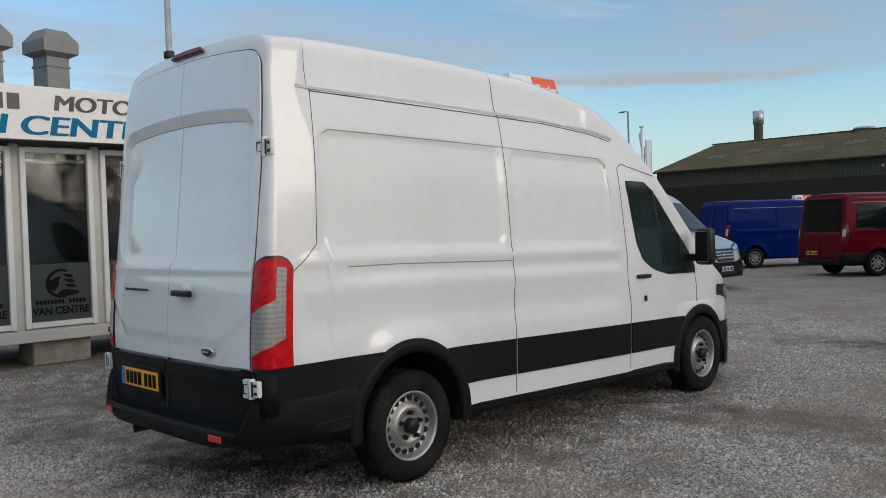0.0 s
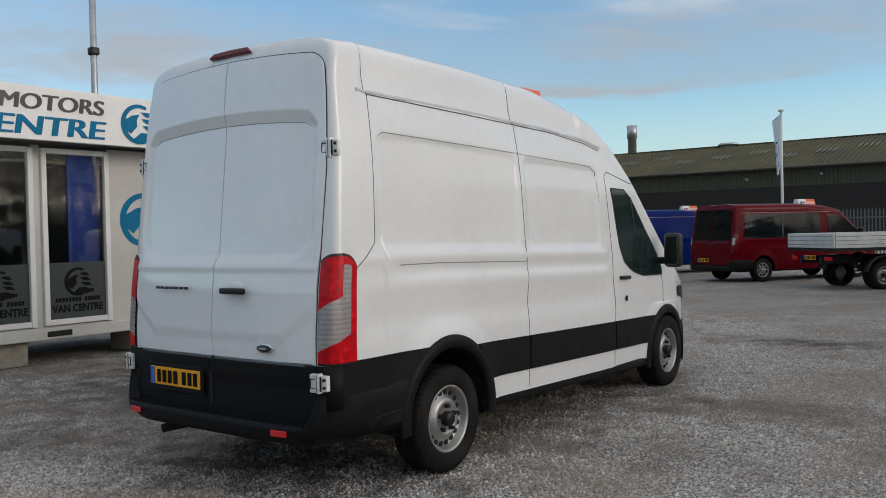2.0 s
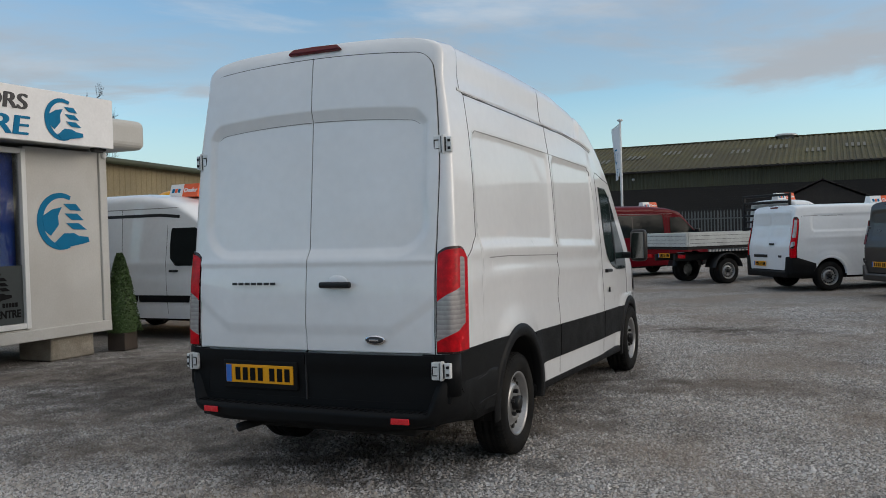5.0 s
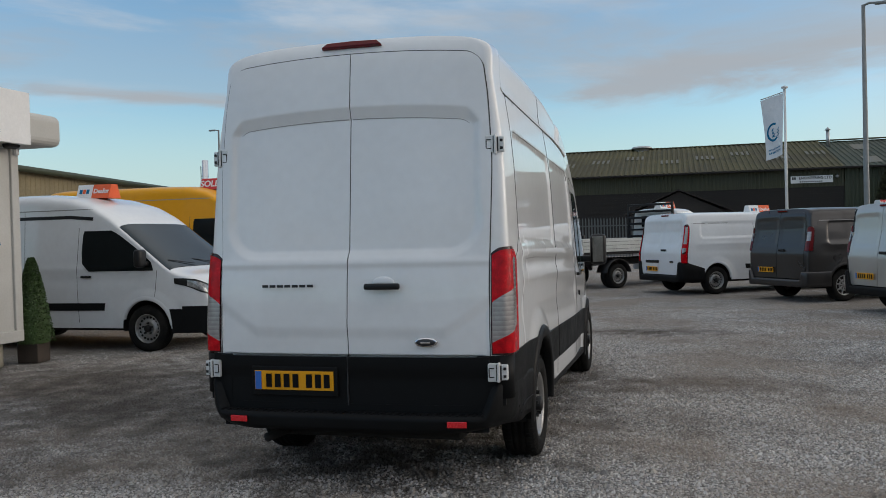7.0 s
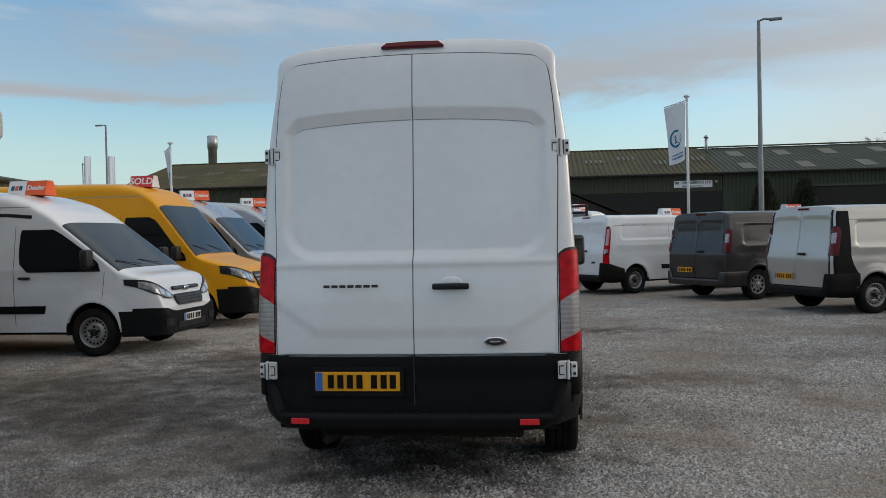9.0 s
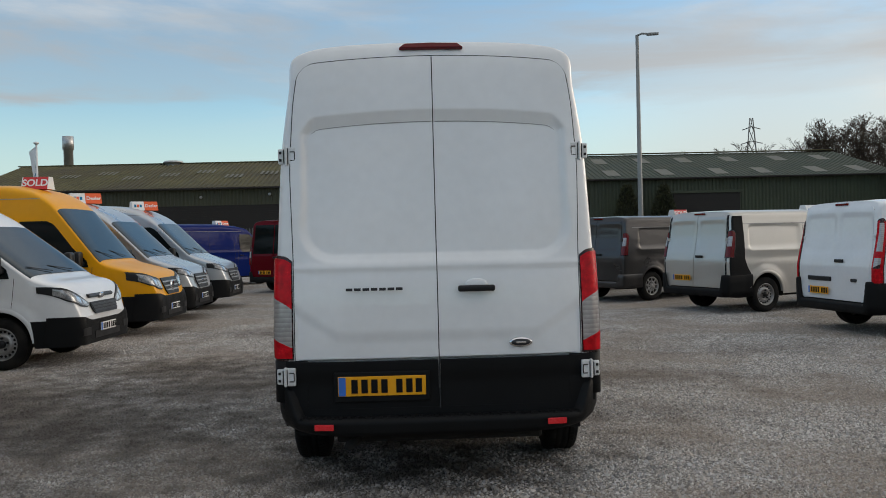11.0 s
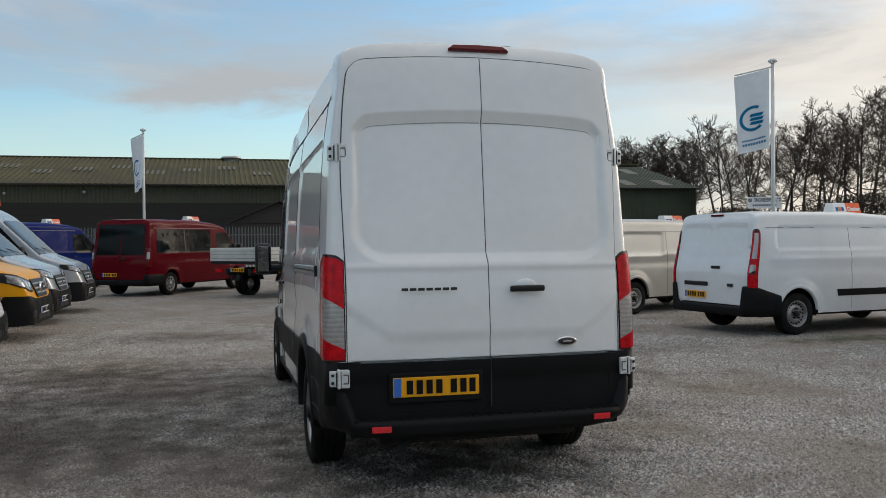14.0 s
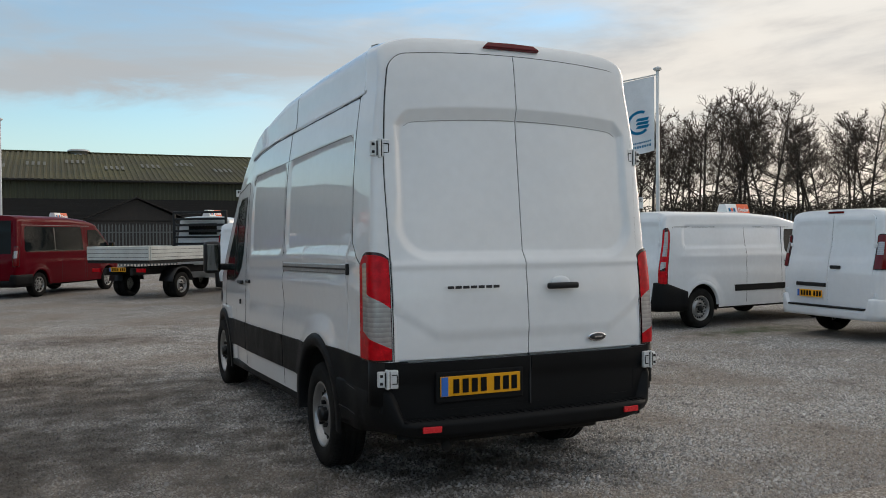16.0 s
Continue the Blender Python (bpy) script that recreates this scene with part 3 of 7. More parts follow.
def roof_sign(x, y, z, rot, text="Dealer", sold=False):
    """A triangular dealer sign that stands on a van roof."""
    root = new("roof_sign")
    d, h = 0.30, 0.22
    prof = [(-d / 2, 0), (d / 2, 0), (0.07, h), (-0.07, h)]

    def wedge(name, x0, x1, m, sk0=0.0, sk1=0.0):
        vs = []
        for a, s in ((x0, sk0), (x1, sk1)):
            vs += [(a + s * q[1], q[0], q[1]) for q in prof]
        fs = [(0, 1, 2, 3), (7, 6, 5, 4)] + [(k, k + 4, (k + 1) % 4 + 4, (k + 1) % 4) for k in range(4)]
        return mesh_part(name, vs, fs, m, root, smooth=False)
    ang = math.atan2(d / 2 - 0.07, h)
    if sold:
        wedge("sign_box", -0.22, 0.22, M_SIGNRED)
        wedge("sign_end", -0.235, -0.2205, M_SIGNWHITE)
        wedge("sign_end", 0.2205, 0.235, M_SIGNWHITE)
    else:
        wedge("white_panel", -0.31, -0.02, M_SIGNWHITE)
        wedge("orange_panel", -0.018, 0.31, M_ORANGE)
    for s in (1, -1):
        # faces to the front and rear of the prism
        face = Matrix.Translation((0, s * (d / 2 + 0.07) / 2 * 1.0, h / 2)) @ Matrix.Rotation(0 if s < 0 else math.pi, 4, "Z") @ Matrix.Rotation(math.pi / 2 - ang, 4, "X")
        if sold:
            lettering("sold_lettering", "SOLD", 0.125, M_SIGNWHITE, root, face @ Matrix.Translation((0, 0, 0.003)), 0.003, bold=0.004)
        else:
            flip = 1 if s < 0 else -1
            lettering("dealer_lettering", text, 0.075, M_SIGNWHITE, root, face @ Matrix.Translation((0.15 * flip, 0, 0.003)), 0.003, bold=0.002)
            for k in range(3):
                bm = add_box(bmesh.new(), None, (0.05, 0.07, 0.006), 0.0, face @ Matrix.Translation(((-0.235 + 0.065 * k) * flip, 0, 0.003)))
                part("badge_bar", bm, M_TEAL if k != 1 else M_ORANGE, root)
    root.matrix_world = pose(x, y, z, 0, 0, rot)
    tagged(root, "red and white SOLD sign box on a van roof" if sold else "white and orange dealer sign wedge on a van roof", "sign", "signs on the van roofs")
    return root


def rr_sdf(y, z, y0, y1, z0, z1, r):
    """Signed distance to a rounded rectangle, negative inside."""
    cy, cz = (y0 + y1) / 2, (z0 + z1) / 2
    qy, qz = abs(y - cy) - (y1 - y0) / 2 + r, abs(z - cz) - (z1 - z0) / 2 + r
    return math.hypot(max(qy, 0), max(qz, 0)) + min(max(qy, qz), 0) - r


def arch_flare(sh, axle, material, parent, r0, r1, off=0.018, a0=-8, a1=188, name="arch_trim"):
    """A plastic lip round a wheel arch, both sides."""
    rows = [[], [], [], []]
    for a in np.linspace(radians(a0), radians(a1), 40):
        for k, (r, o) in enumerate(((r0, 0.006), (r0 + 0.012, off), (r1 - 0.012, off), (r1, 0.004))):
            y, z = axle + r * math.cos(a), sh.arch_z + r * math.sin(a)
            rows[k].append(Vector((sh.width(y, max(z, 0.3)) + o, y, z)))
    inner = [Vector((p.x - 0.05, p.y, p.z)) for p in rows[0]]
    grid = [inner] + rows
    vs, fs = [p for r in grid for p in r], grid_faces(len(grid), len(inner), True)
    mesh_part(name, vs, fs, material, parent)
    v2, f2 = mirrored(vs, fs)
    mesh_part(name, v2, f2, material, parent)


def wheel_well(parent, axle, zc, r, x1):
    """Dark liner over a wheel."""
    for s in (1, -1):
        vs = []
        n = 18
        for a in np.linspace(radians(-10), radians(190), n):
            vs.append((s * x1, axle + r * math.cos(a), zc + r * math.sin(a)))
        for a in np.linspace(radians(-10), radians(190), n):
            vs.append((s * (x1 - 0.42), axle + r * math.cos(a), zc + r * math.sin(a)))
        fs = grid_faces(2, n, s > 0)
        fs.append(tuple(range(n, 2 * n)))
        mesh_part("wheel_liner", vs, fs, M_UNDER, parent)


def tail_lamp(sh, parent, z0, z1, xin, yout, style="tall", off=0.016):
    """Lamps that wrap the rear corners: a dark base with red and clear lenses."""
    def curve(z, t, o):
        # t 0..1 from the rear face round the corner to the side
        z = z - (z - z0) / (z1 - z0) * 0.055 * abs(2 * t - 0.9) ** 3
        yr = rear_y(sh, z) - o - 0.004
        xw = sh.width(sh.y0 + 0.22, z) + o * 0.9
        r = 0.055
        la, lb, lc = xw - r - xin, r * math.pi / 2, max(0.01, yout + float(sh.lean(z)) * 0.8 - yr - r)
        u = t * (la + lb + lc)
        if u < la:
            return Vector((xin + u, yr + 0.006 * (1 - u / la), z))
        if u < la + lb:
            a = (u - la) / r
            return Vector((xw - r + r * math.sin(a), yr + r - r * math.cos(a), z))
        return Vector((xw + 0.004 * (u - la - lb) / lc, yr + r + (u - la - lb), z))
    nz, nt = (70, 60) if style == "tall" else (24, 14)
    base = []
    for i in range(nz):
        f = i / (nz - 1)
        z = z0 + (z1 - z0) * f
        for j in range(nt):
            t = j / (nt - 1)
            base.append(curve(z + 0.0, t, off - 0.006))
    for s in (1, -1):
        grid = [[Vector((p.x * s, p.y, p.z)) for p in base[i * nt:(i + 1) * nt]] for i in range(nz)]
        vs, fs = solid_strip(grid, Vector((-0.02 * s, 0.02, 0)))
        lamp = mesh_part("tail_lamp", vs, fs if s > 0 else [f[::-1] for f in fs], M_LAMPRIM, parent)
        groups = {"upper_lens": ([], []), "clear_lens": ([], []), "lower_lens": ([], [])}
        if style == "tall":
            def low2(t):
                return 0.12 + 0.20 * t

            def top2(t):
                return 0.51 + 0.20 * t
            fields = (("upper_lens", 0.02, 0.54, top2, lambda t: 0.975), ("upper_lens", 0.54, 0.80, lambda t: 0.90 + 0.04 * (t - 0.54), lambda t: 0.975), ("upper_lens", 0.80, 0.985, low2, lambda t: 0.975),
                      ("clear_lens", 0.02, 0.54, low2, top2), ("clear_lens", 0.54, 0.80, low2, lambda t: 0.90 + 0.04 * (t - 0.54)), ("lower_lens", 0.02, 0.985, lambda t: 0.02, low2))
        elif style == "slim":
            fields = (("lower_lens", 0.05, 0.92, lambda t: 0.02, lambda t: 0.24), ("lower_lens", 0.05, 0.22, lambda t: 0.24, lambda t: 0.40), ("clear_lens", 0.22, 0.70, lambda t: 0.24 + 0.10 * t, lambda t: 0.40), ("lower_lens", 0.70, 0.92, lambda t: 0.24, lambda t: 0.40),
                      ("upper_lens", 0.05, 0.92, lambda t: 0.40, lambda t: 0.50), ("upper_lens", 0.05, 0.27, lambda t: 0.50, lambda t: 0.97), ("clear_lens", 0.27, 0.72, lambda t: 0.50, lambda t: 0.93), ("upper_lens", 0.72, 0.92, lambda t: 0.50, lambda t: 0.97))
        else:
            fields = (("lower_lens", 0.07, 0.90, lambda t: 0.03, lambda t: 0.42), ("clear_lens", 0.15, 0.60, lambda t: 0.42, lambda t: 0.78), ("upper_lens", 0.60, 0.90, lambda t: 0.42, lambda t: 0.78), ("upper_lens", 0.07, 0.90, lambda t: 0.78, lambda t: 0.97))
        for g, t0, t1, f0, f1 in fields:
            v, fc = groups[g]
            o, nf, nq = len(v), 20, max(3, int((t1 - t0) * 26))
            for a in range(nf + 1):
                for b in range(nq + 1):
                    t = t0 + (t1 - t0) * b / nq
                    p = curve(z0 + (z1 - z0) * (f0(t) + (f1(t) - f0(t)) * a / nf), t, off)
                    v.append((p.x * s, p.y, p.z))
            fc += grid_faces(nf + 1, nq + 1, s < 0, o)
        for g, (v, fc) in groups.items():
            if v:
                mesh_part(g, v, fc, M_CLEAR if g == "clear_lens" else (M_DARKRED if style == "stack" else M_REDLENS), lamp)


def u_bumper(sh, parent, material, z0, zc, zs, depth=0.10, yfwd=0.62, xin=0.86, fall=0.0, r=0.12, rise=0.0):
    """A rear bumper: a low bar across the back that rises into the side corners."""
    path = []
    for y in np.linspace(yfwd, 0.10, 12):
        path.append((sh.width(y, 0.6) + 0.012, y, zs - fall * (y - 0.10) / (yfwd - 0.10)))
    w = sh.width(0.2, 0.6) + 0.004
    yb = sh.y0 - depth
    for a in np.linspace(0, math.pi / 2, 18)[1:]:
        x, y = w - r + r * math.cos(a), yb + r - r * math.sin(a)
        path.append((x, y, zc + (zs - zc) * float(smooth01(xin - 0.02, xin + 0.07, x)) if rise else zs))
    for x in np.linspace(w - r, 0, 16)[1:]:
        q = smooth01(xin - 0.02, xin + 0.05, x)
        path.append((x, yb, zc + (zs - zc) * q))
    path += [(-x, y, z) for x, y, z in path[-2::-1]]
    rows = [[] for _ in range(7)]
    for i, (x, y, zt) in enumerate(path):
        p, q = path[max(i - 1, 0)], path[min(i + 1, len(path) - 1)]
        d = Vector((q[0] - p[0], q[1] - p[1], 0)).normalized()
        n = Vector((d.y, -d.x, 0)) * -1
        # outward normal
        if n.dot(Vector((x, y - 0.6, 0))) < 0:
            n = -n
        c = Vector((x, y, 0))
        cn = float(smooth01(0.55, 0.98, abs(x)) * (1 - smooth01(0.0, 0.32, y))) if rise else 0.0
        hb = max(0.09, (zt - z0) * (0.55 if cn > 0.5 else 1.0))
        tuck = 0.35 + 1.8 * cn
        for k, (o, z) in enumerate(((-0.12 - 0.05 * cn, z0 + 0.01 + rise * cn), (-0.034 * tuck, z0 + rise * cn), (-0.012 * tuck, z0 + rise * cn + 0.28 * hb), (-0.002 * tuck, z0 + rise * cn + 0.62 * hb), (0.0, zt - 0.03), (-0.010, zt - 0.004), (-0.10, zt))):
            rows[k].append(c + n * o + Vector((0, 0, z)))
    vs, fs = [p for r_ in rows for p in r_], grid_faces(7, len(path), True)
    return mesh_part("rear_bumper", vs, fs, material, parent)


def mirror(parent, x, y, z, w, h, s, arm_x):
    """A door mirror: housing, glass and arm."""
    bm = add_box(bmesh.new(), (s * x, y, z), (w, 0.12, h), 0.045, None, 4)
    o = part("door_mirror", bm, M_BLACK, parent, smooth=True)
    box("mirror_glass", (s * x, y - 0.057, z), (w - 0.055, 0.010, h - 0.06), M_MIRROR, o, 0.004)
    bm = add_box(bmesh.new(), (s * (arm_x + x - w / 2) / 2, y + 0.02, z - h * 0.30), (abs(x - w / 2 - arm_x) + 0.08, 0.07, 0.07), 0.02)
    part("mirror_arm", bm, M_BLACK, o)
    return o


def hinge(parent, at, s):
    """A white cast door hinge with dark bolts and dark strips for gap and outline."""
    m = Matrix.Translation(at)
    bm = bmesh.new()
    add_box(bm, None, (0.062, 0.032, 0.108), 0.008, m @ Matrix.Translation((-0.028 * s, 0.002, 0)))
    add_box(bm, None, (0.048, 0.030, 0.092), 0.007, m @ Matrix.Translation((0.032 * s, 0.004, 0)))
    add_box(bm, None, (0.018, 0.040, 0.116), 0.008, m @ Matrix.Translation((0.004 * s, -0.004, 0)), 3)
    o = part("door_hinge", bm, M_HINGE, parent, "white painted hinge")
    for dx, dz, sx, sz in ((0.040, 0.022, 0.016, 0.016), (0.040, -0.022, 0.016, 0.016), (-0.036, 0.026, 0.030, 0.006), (-0.036, -0.026, 0.030, 0.006), (-0.050, 0.0, 0.006, 0.046), (0.018, 0.0, 0.006, 0.084), (-0.008, 0.0, 0.004, 0.096)):
        bm = add_box(bmesh.new(), None, (sx, 0.030, sz), 0.002, m @ Matrix.Translation((dx * s, -0.004, dz)))
        part("hinge_bolt", bm, M_BLACK, o)


def shear_body(root, k, y_ref):
    for o in root.children_recursive:
        p = o
        while p.parent is not root:
            p = p.parent
        if o.type == "MESH" and not p.name.startswith("wheel") or (o.type == "MESH" and p.name.startswith("wheel_liner")):
            n = len(o.data.vertices)
            co = np.empty(n * 3)
            o.data.vertices.foreach_get("co", co)
            co = co.reshape(-1, 3)
            # the rear bows in plan towards the hinge sides
            co[:, 1] += 0.048 * np.clip((0.42 - co[:, 1]) / 0.42, 0, 1) * (np.abs(co[:, 0]) / 0.93) ** 4
            rear = np.clip((co[:, 2] - 1.5) / 0.8, 0, 1)
            co[:, 2] -= k * np.where(co[:, 1] < y_ref, rear, 1.0) * (co[:, 1] - y_ref)
            # the roof falls towards the gutters
            co[:, 2] -= 0.028 * np.clip((co[:, 2] - 2.45) / 0.25, 0, 1) * np.clip(np.abs(co[:, 0]) / 0.84, 0, 1) ** 2
            o.data.vertices.foreach_set("co", co.ravel())
            o.data.update()


# ---- the large white van ----
AX_R, AX_F = 1.09, 4.84


def big_relief(y, z):
    k = smooth01(0.16, 0.30, y) * (1 - smooth01(3.42, 3.55, y))
    v = 0.0
    for a, b, t in ((0.40, 2.05, 2.215), (2.16, 3.38, 2.20)):
        d = rr_sdf(y, z, a, b, 1.50, t, 0.09)
        v -= 0.013 * (1 - smooth01(-0.020, 0.004, d))
    v += 0.010 * math.exp(-((z - 1.45) / 0.030) ** 2)
    v -= 0.009 * math.exp(-((z - 1.36) / 0.035) ** 2) * smooth01(0.5, 0.7, y)
    v += 0.006 * math.exp(-((z - 1.27) / 0.05) ** 2)
    v -= 0.014 * math.exp(-((z - 1.08) / 0.11) ** 2)
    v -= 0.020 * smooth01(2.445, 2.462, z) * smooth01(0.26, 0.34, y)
    for c in (AX_R, AX_F):
        r = math.hypot(y - c, z - 0.40)
        v += 0.022 * (1 - smooth01(0.50, 0.68, r)) * (1.0 if z > 0.3 else 0)
    kk = k if z > 0.9 else 1.0
    return float(v * (kk if z > 0.95 else max(k, 1 if min(abs(y - AX_R), abs(y - AX_F)) < 0.7 else k)))


big = Shape(
    prof=[(0.2, 0.985), (0.6, 0.998), (0.9, 1.008), (1.15, 1.006), (1.4, 1.0), (1.6, 0.990), (2.0, 0.970), (2.2, 0.952), (2.46, 0.914), (2.9, 0.865)],
    top=[(-0.1, 2.80), (0.3, 2.83), (1.5, 2.855), (2.5, 2.84), (3.0, 2.775), (3.4, 2.655), (3.8, 2.43), (4.12, 2.20), (4.5, 1.87), (5.0, 1.44), (5.12, 1.36), (5.5, 1.19), (5.68, 1.02), (5.80, 0.78), (5.85, 0.62)],
    drop=[(-0.1, 0.26), (2.0, 0.28), (2.8, 0.30), (3.3, 0.27), (3.9, 0.20), (4.3, 0.15), (5.1, 0.12), (5.6, 0.12), (5.85, 0.20)],
    taper=[(-0.1, 0.985), (0.3, 1.0), (3.4, 1.0), (3.9, 0.985), (4.4, 0.97), (4.9, 0.955), (5.2, 0.935), (5.5, 0.88), (5.7, 0.79), (5.85, 0.68)],
    lean=[(0.2, 0.0), (1.0, 0.0), (1.3, 0.025), (1.5, 0.055), (2.1, 0.12), (2.5, 0.165), (2.65, 0.185), (2.76, 0.21), (2.82, 0.26), (2.87, 0.36)],
    axles=(AX_R, AX_F), sill=0.42, arch=0.445, arch_z=0.40, y0=-0.05, corner=0.045, relief=big_relief, power=0.32)


def field_top(x):
    return 2.287 - 0.042 * (x / 0.775) ** 2


def big_door_relief(x, z):
    """The pressed window field and lower pressing of the rear doors; positive is inwards."""
    top = field_top(x)
    d = rr_sdf(x, z, -0.792, 0.792, 1.492, top, 0.17 if z < 1.8 else 0.06)
    wide = 0.030 + 0.022 * (1 - smooth01(1.60, 1.85, z)) + 0.045 * smooth01(top - 0.05, top - 0.005, z) * (1 - smooth01(0.74, 0.80, x) * 0.6)
    v = 0.030 * min(1.0, max(0.0, (wide - d) / (wide + 0.002)))
    v -= 0.007 * math.exp(-((z - 1.415) / 0.022) ** 2)
    low = 1.02 + 0.66 * max(0.0, x - 0.61)
    v += 0.013 * (1 - smooth01(low - 0.075, low + 0.015, z))
    return float(v)


big.tail = 0.66
van = new("cargo_van")
tagged(van, "large white high-roof panel van with black lower trim, parked on gravel", "van", "vans on the lot")
skin(big, M_WHITE, van, 0.028, 84, 18)
box("underbody", (0, 2.9, 0.42), (1.30, 5.5, 0.24), M_UNDER, van, 0.02)
# dark trays added below the floor to deepen the shade under the van
box("undertray", (0, 2.97, 0.36), (1.84, 2.75, 0.05), M_UNDER, van, 0.01)
box("rear_undertray", (0, 0.34, 0.43), (1.40, 0.66, 0.06), M_UNDER, van, 0.01)
box("underbody_front", (0, 5.2, 0.40), (1.36, 0.9, 0.20), M_UNDER, van, 0.02)
for ax in (AX_R, AX_F):
    wheel_well(van, ax, 0.40, 0.455, 0.97)
    arch_flare(big, ax, M_PLASTIC, van, 0.435, 0.525)
    for s in (1, -1):
        wheel(van, (s * 0.890, ax, 0.356), s, 0.356, 0.235)
tube("rear_axle", [(-0.75, AX_R, 0.33), (0.75, AX_R, 0.33)], 0.05, M_UNDER, van)
tube("exhaust_pipe", [(-0.45, 1.6, 0.33), (-0.48, 0.6, 0.33), (-0.52, 0.05, 0.34), (-0.56, -0.06, 0.33)], 0.03, M_UNDER, van)
for s in (1, -1):
    box("mud_flap", (s * 0.80, 0.64, 0.42), (0.22, 0.014, 0.20), M_UNDER, van, 0.006)
# rear doors and their dark joints
door_edge = tab([(0.5, 0.872), (1.4, 0.874), (2.0, 0.892), (2.4, 0.868), (2.68, 0.832)], 0.06)
for s in (1, -1):
    rear_door(big, s, 0.86, door_edge, 2.685, M_WHITE, van, big_door_relief, 190, 70)
    rows = [(z, 0.006 if s > 0 else -float(door_edge(z)), float(door_edge(z)) if s > 0 else -0.006) for z in np.linspace(0.535, 0.846, 12)]
    rear_panel(big, "lower_door_panel", rows, 0.036, M_PLASTIC, van, 14, label="black lower door cladding", relief=lambda x, z: 0.018 * smooth01(0.80, 0.70, z))
    # shut line round the hinge side, the rounded corner and the top
    seam = [(float(door_edge(z)) + 0.004, z) for z in np.linspace(0.55, 2.575, 40)]
    seam += [(float(door_edge(z)) - 0.11 * (1 - math.cos(a)) + 0.004, z) for a in np.linspace(0, math.pi / 2, 12)[1:] for z in (2.575 + 0.114 * math.sin(a),)]
    seam += [(x, 2.689) for x in np.linspace(seam[-1][0], 0.0, 20)[1:]]
    pts = []
    for x, z in seam:
        z += 0.015 * (1 - (x / 0.8) ** 2) * smooth01(2.185, 2.685, z)
        pts.append((s * x, rear_y(big, z) - 0.009 + 0.006 * (x / 0.9) ** 4, z))
    tube("door_joint", pts, 0.0030, M_SEAM, van, 6)
rear_panel(big, "door_joint", [(z, -0.0032, 0.0032) for z in np.linspace(0.55, 2.698, 90)], 0.012, M_SEAM, van, 3, relief=lambda x, z: big_door_relief(0, z) if z > 0.86 else -0.018)
# the shade in the field's upper crease, drawn as a thin grey tube
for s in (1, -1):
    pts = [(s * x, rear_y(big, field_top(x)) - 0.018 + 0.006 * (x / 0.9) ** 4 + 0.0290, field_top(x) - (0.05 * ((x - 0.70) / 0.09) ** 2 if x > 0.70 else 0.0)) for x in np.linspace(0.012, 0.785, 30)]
    tube("panel_crease", pts, [0.0030 - 0.0012 * k / 29 for k in range(30)], M_GROOVE_SHADE, van, 6)
tail_lamp(big, van, 0.855, 1.495, 0.886, 0.135, "tall", 0.012)
u_bumper(big, van, M_PLASTIC, 0.408, 0.515, 0.70, 0.115, 0.62, 0.87, 0.0, 0.25, 0.02)
for s in (1, -1):
    if s > 0:
        rear_panel(big, "sill_plate", [(z, -0.86, 0.86) for z in (0.40, 0.48, 0.56)], 0.020, M_PLASTIC, van, 12)
    rear_panel(big, "bumper_corner", [(z, min(s * 0.80, s * 0.962), max(s * 0.80, s * 0.962)) for z in np.linspace(0.56, 0.852, 8)], 0.020, M_PLASTIC, van, 8)
for s in (1, -1):
    tube("bumper_post", [(s * 0.952, -0.010, 0.60), (s * 0.952, -0.010, 0.853)], 0.056, M_PLASTIC, van, 20)
for s in (1, -1):
    box("reflector", (s * 0.697, -0.171, 0.468), (0.115, 0.012, 0.036), M_REFLECTOR, van, 0.003)
for k in range(36):
    box("step_tread", (-0.84 + k * 0.048, -0.115, 0.514), (0.020, 0.06, 0.006), M_PLASTIC, van, 0.002)
hinge(van, (0.912, 0.072, 2.092), 1)
hinge(van, (-0.912, 0.072, 2.092), -1)
hinge(van, (0.928, -0.092, 0.760), 1)
hinge(van, (-0.928, -0.092, 0.760), -1)
# plate, plinth, handle, badge, name bars, high brake lamp
box("plate_plinth", (-0.35, -0.082, 0.692), (0.58, 0.022, 0.185), M_PLASTIC, van, 0.008)
plate(van, (-0.35, -0.096, 0.698), True, -1, 0.53, 0.118)
bm = add_box(bmesh.new(), (0.236, -0.085, 1.272), (0.225, 0.030, 0.038), 0.012, None, 3)
part("door_handle", bm, M_BLACK, van, "black door handle", smooth=True)
bm = bmesh.new()
bmesh.ops.create_uvsphere(bm, u_segments=20, v_segments=10, radius=1, matrix=Matrix.Translation((0.236, -0.052, 1.290)) @ Matrix.Diagonal((0.072, 0.014, 0.042, 1)))
part("handle_cup", bm, M_WHITE, van, smooth=True)
bm = bmesh.new()
bmesh.ops.create_uvsphere(bm, u_segments=28, v_segments=12, radius=1, matrix=Matrix.Translation((0.499, -0.072, 0.936)) @ Matrix.Diagonal((0.071, 0.012, 0.030, 1)))
badge_ob = part("badge", bm, M_CHROME, van, "oval chrome badge", smooth=True)
bm = bmesh.new()
bmesh.ops.create_uvsphere(bm, u_segments=28, v_segments=12, radius=1, matrix=Matrix.Translation((0.499, -0.076, 0.936)) @ Matrix.Diagonal((0.061, 0.012, 0.023, 1)))
part("badge_field", bm, M_CHARCOAL, badge_ob, smooth=True)
box("badge_bar", (0.499, -0.089, 0.936), (0.060, 0.003, 0.010), M_CHROME, badge_ob, 0.001)
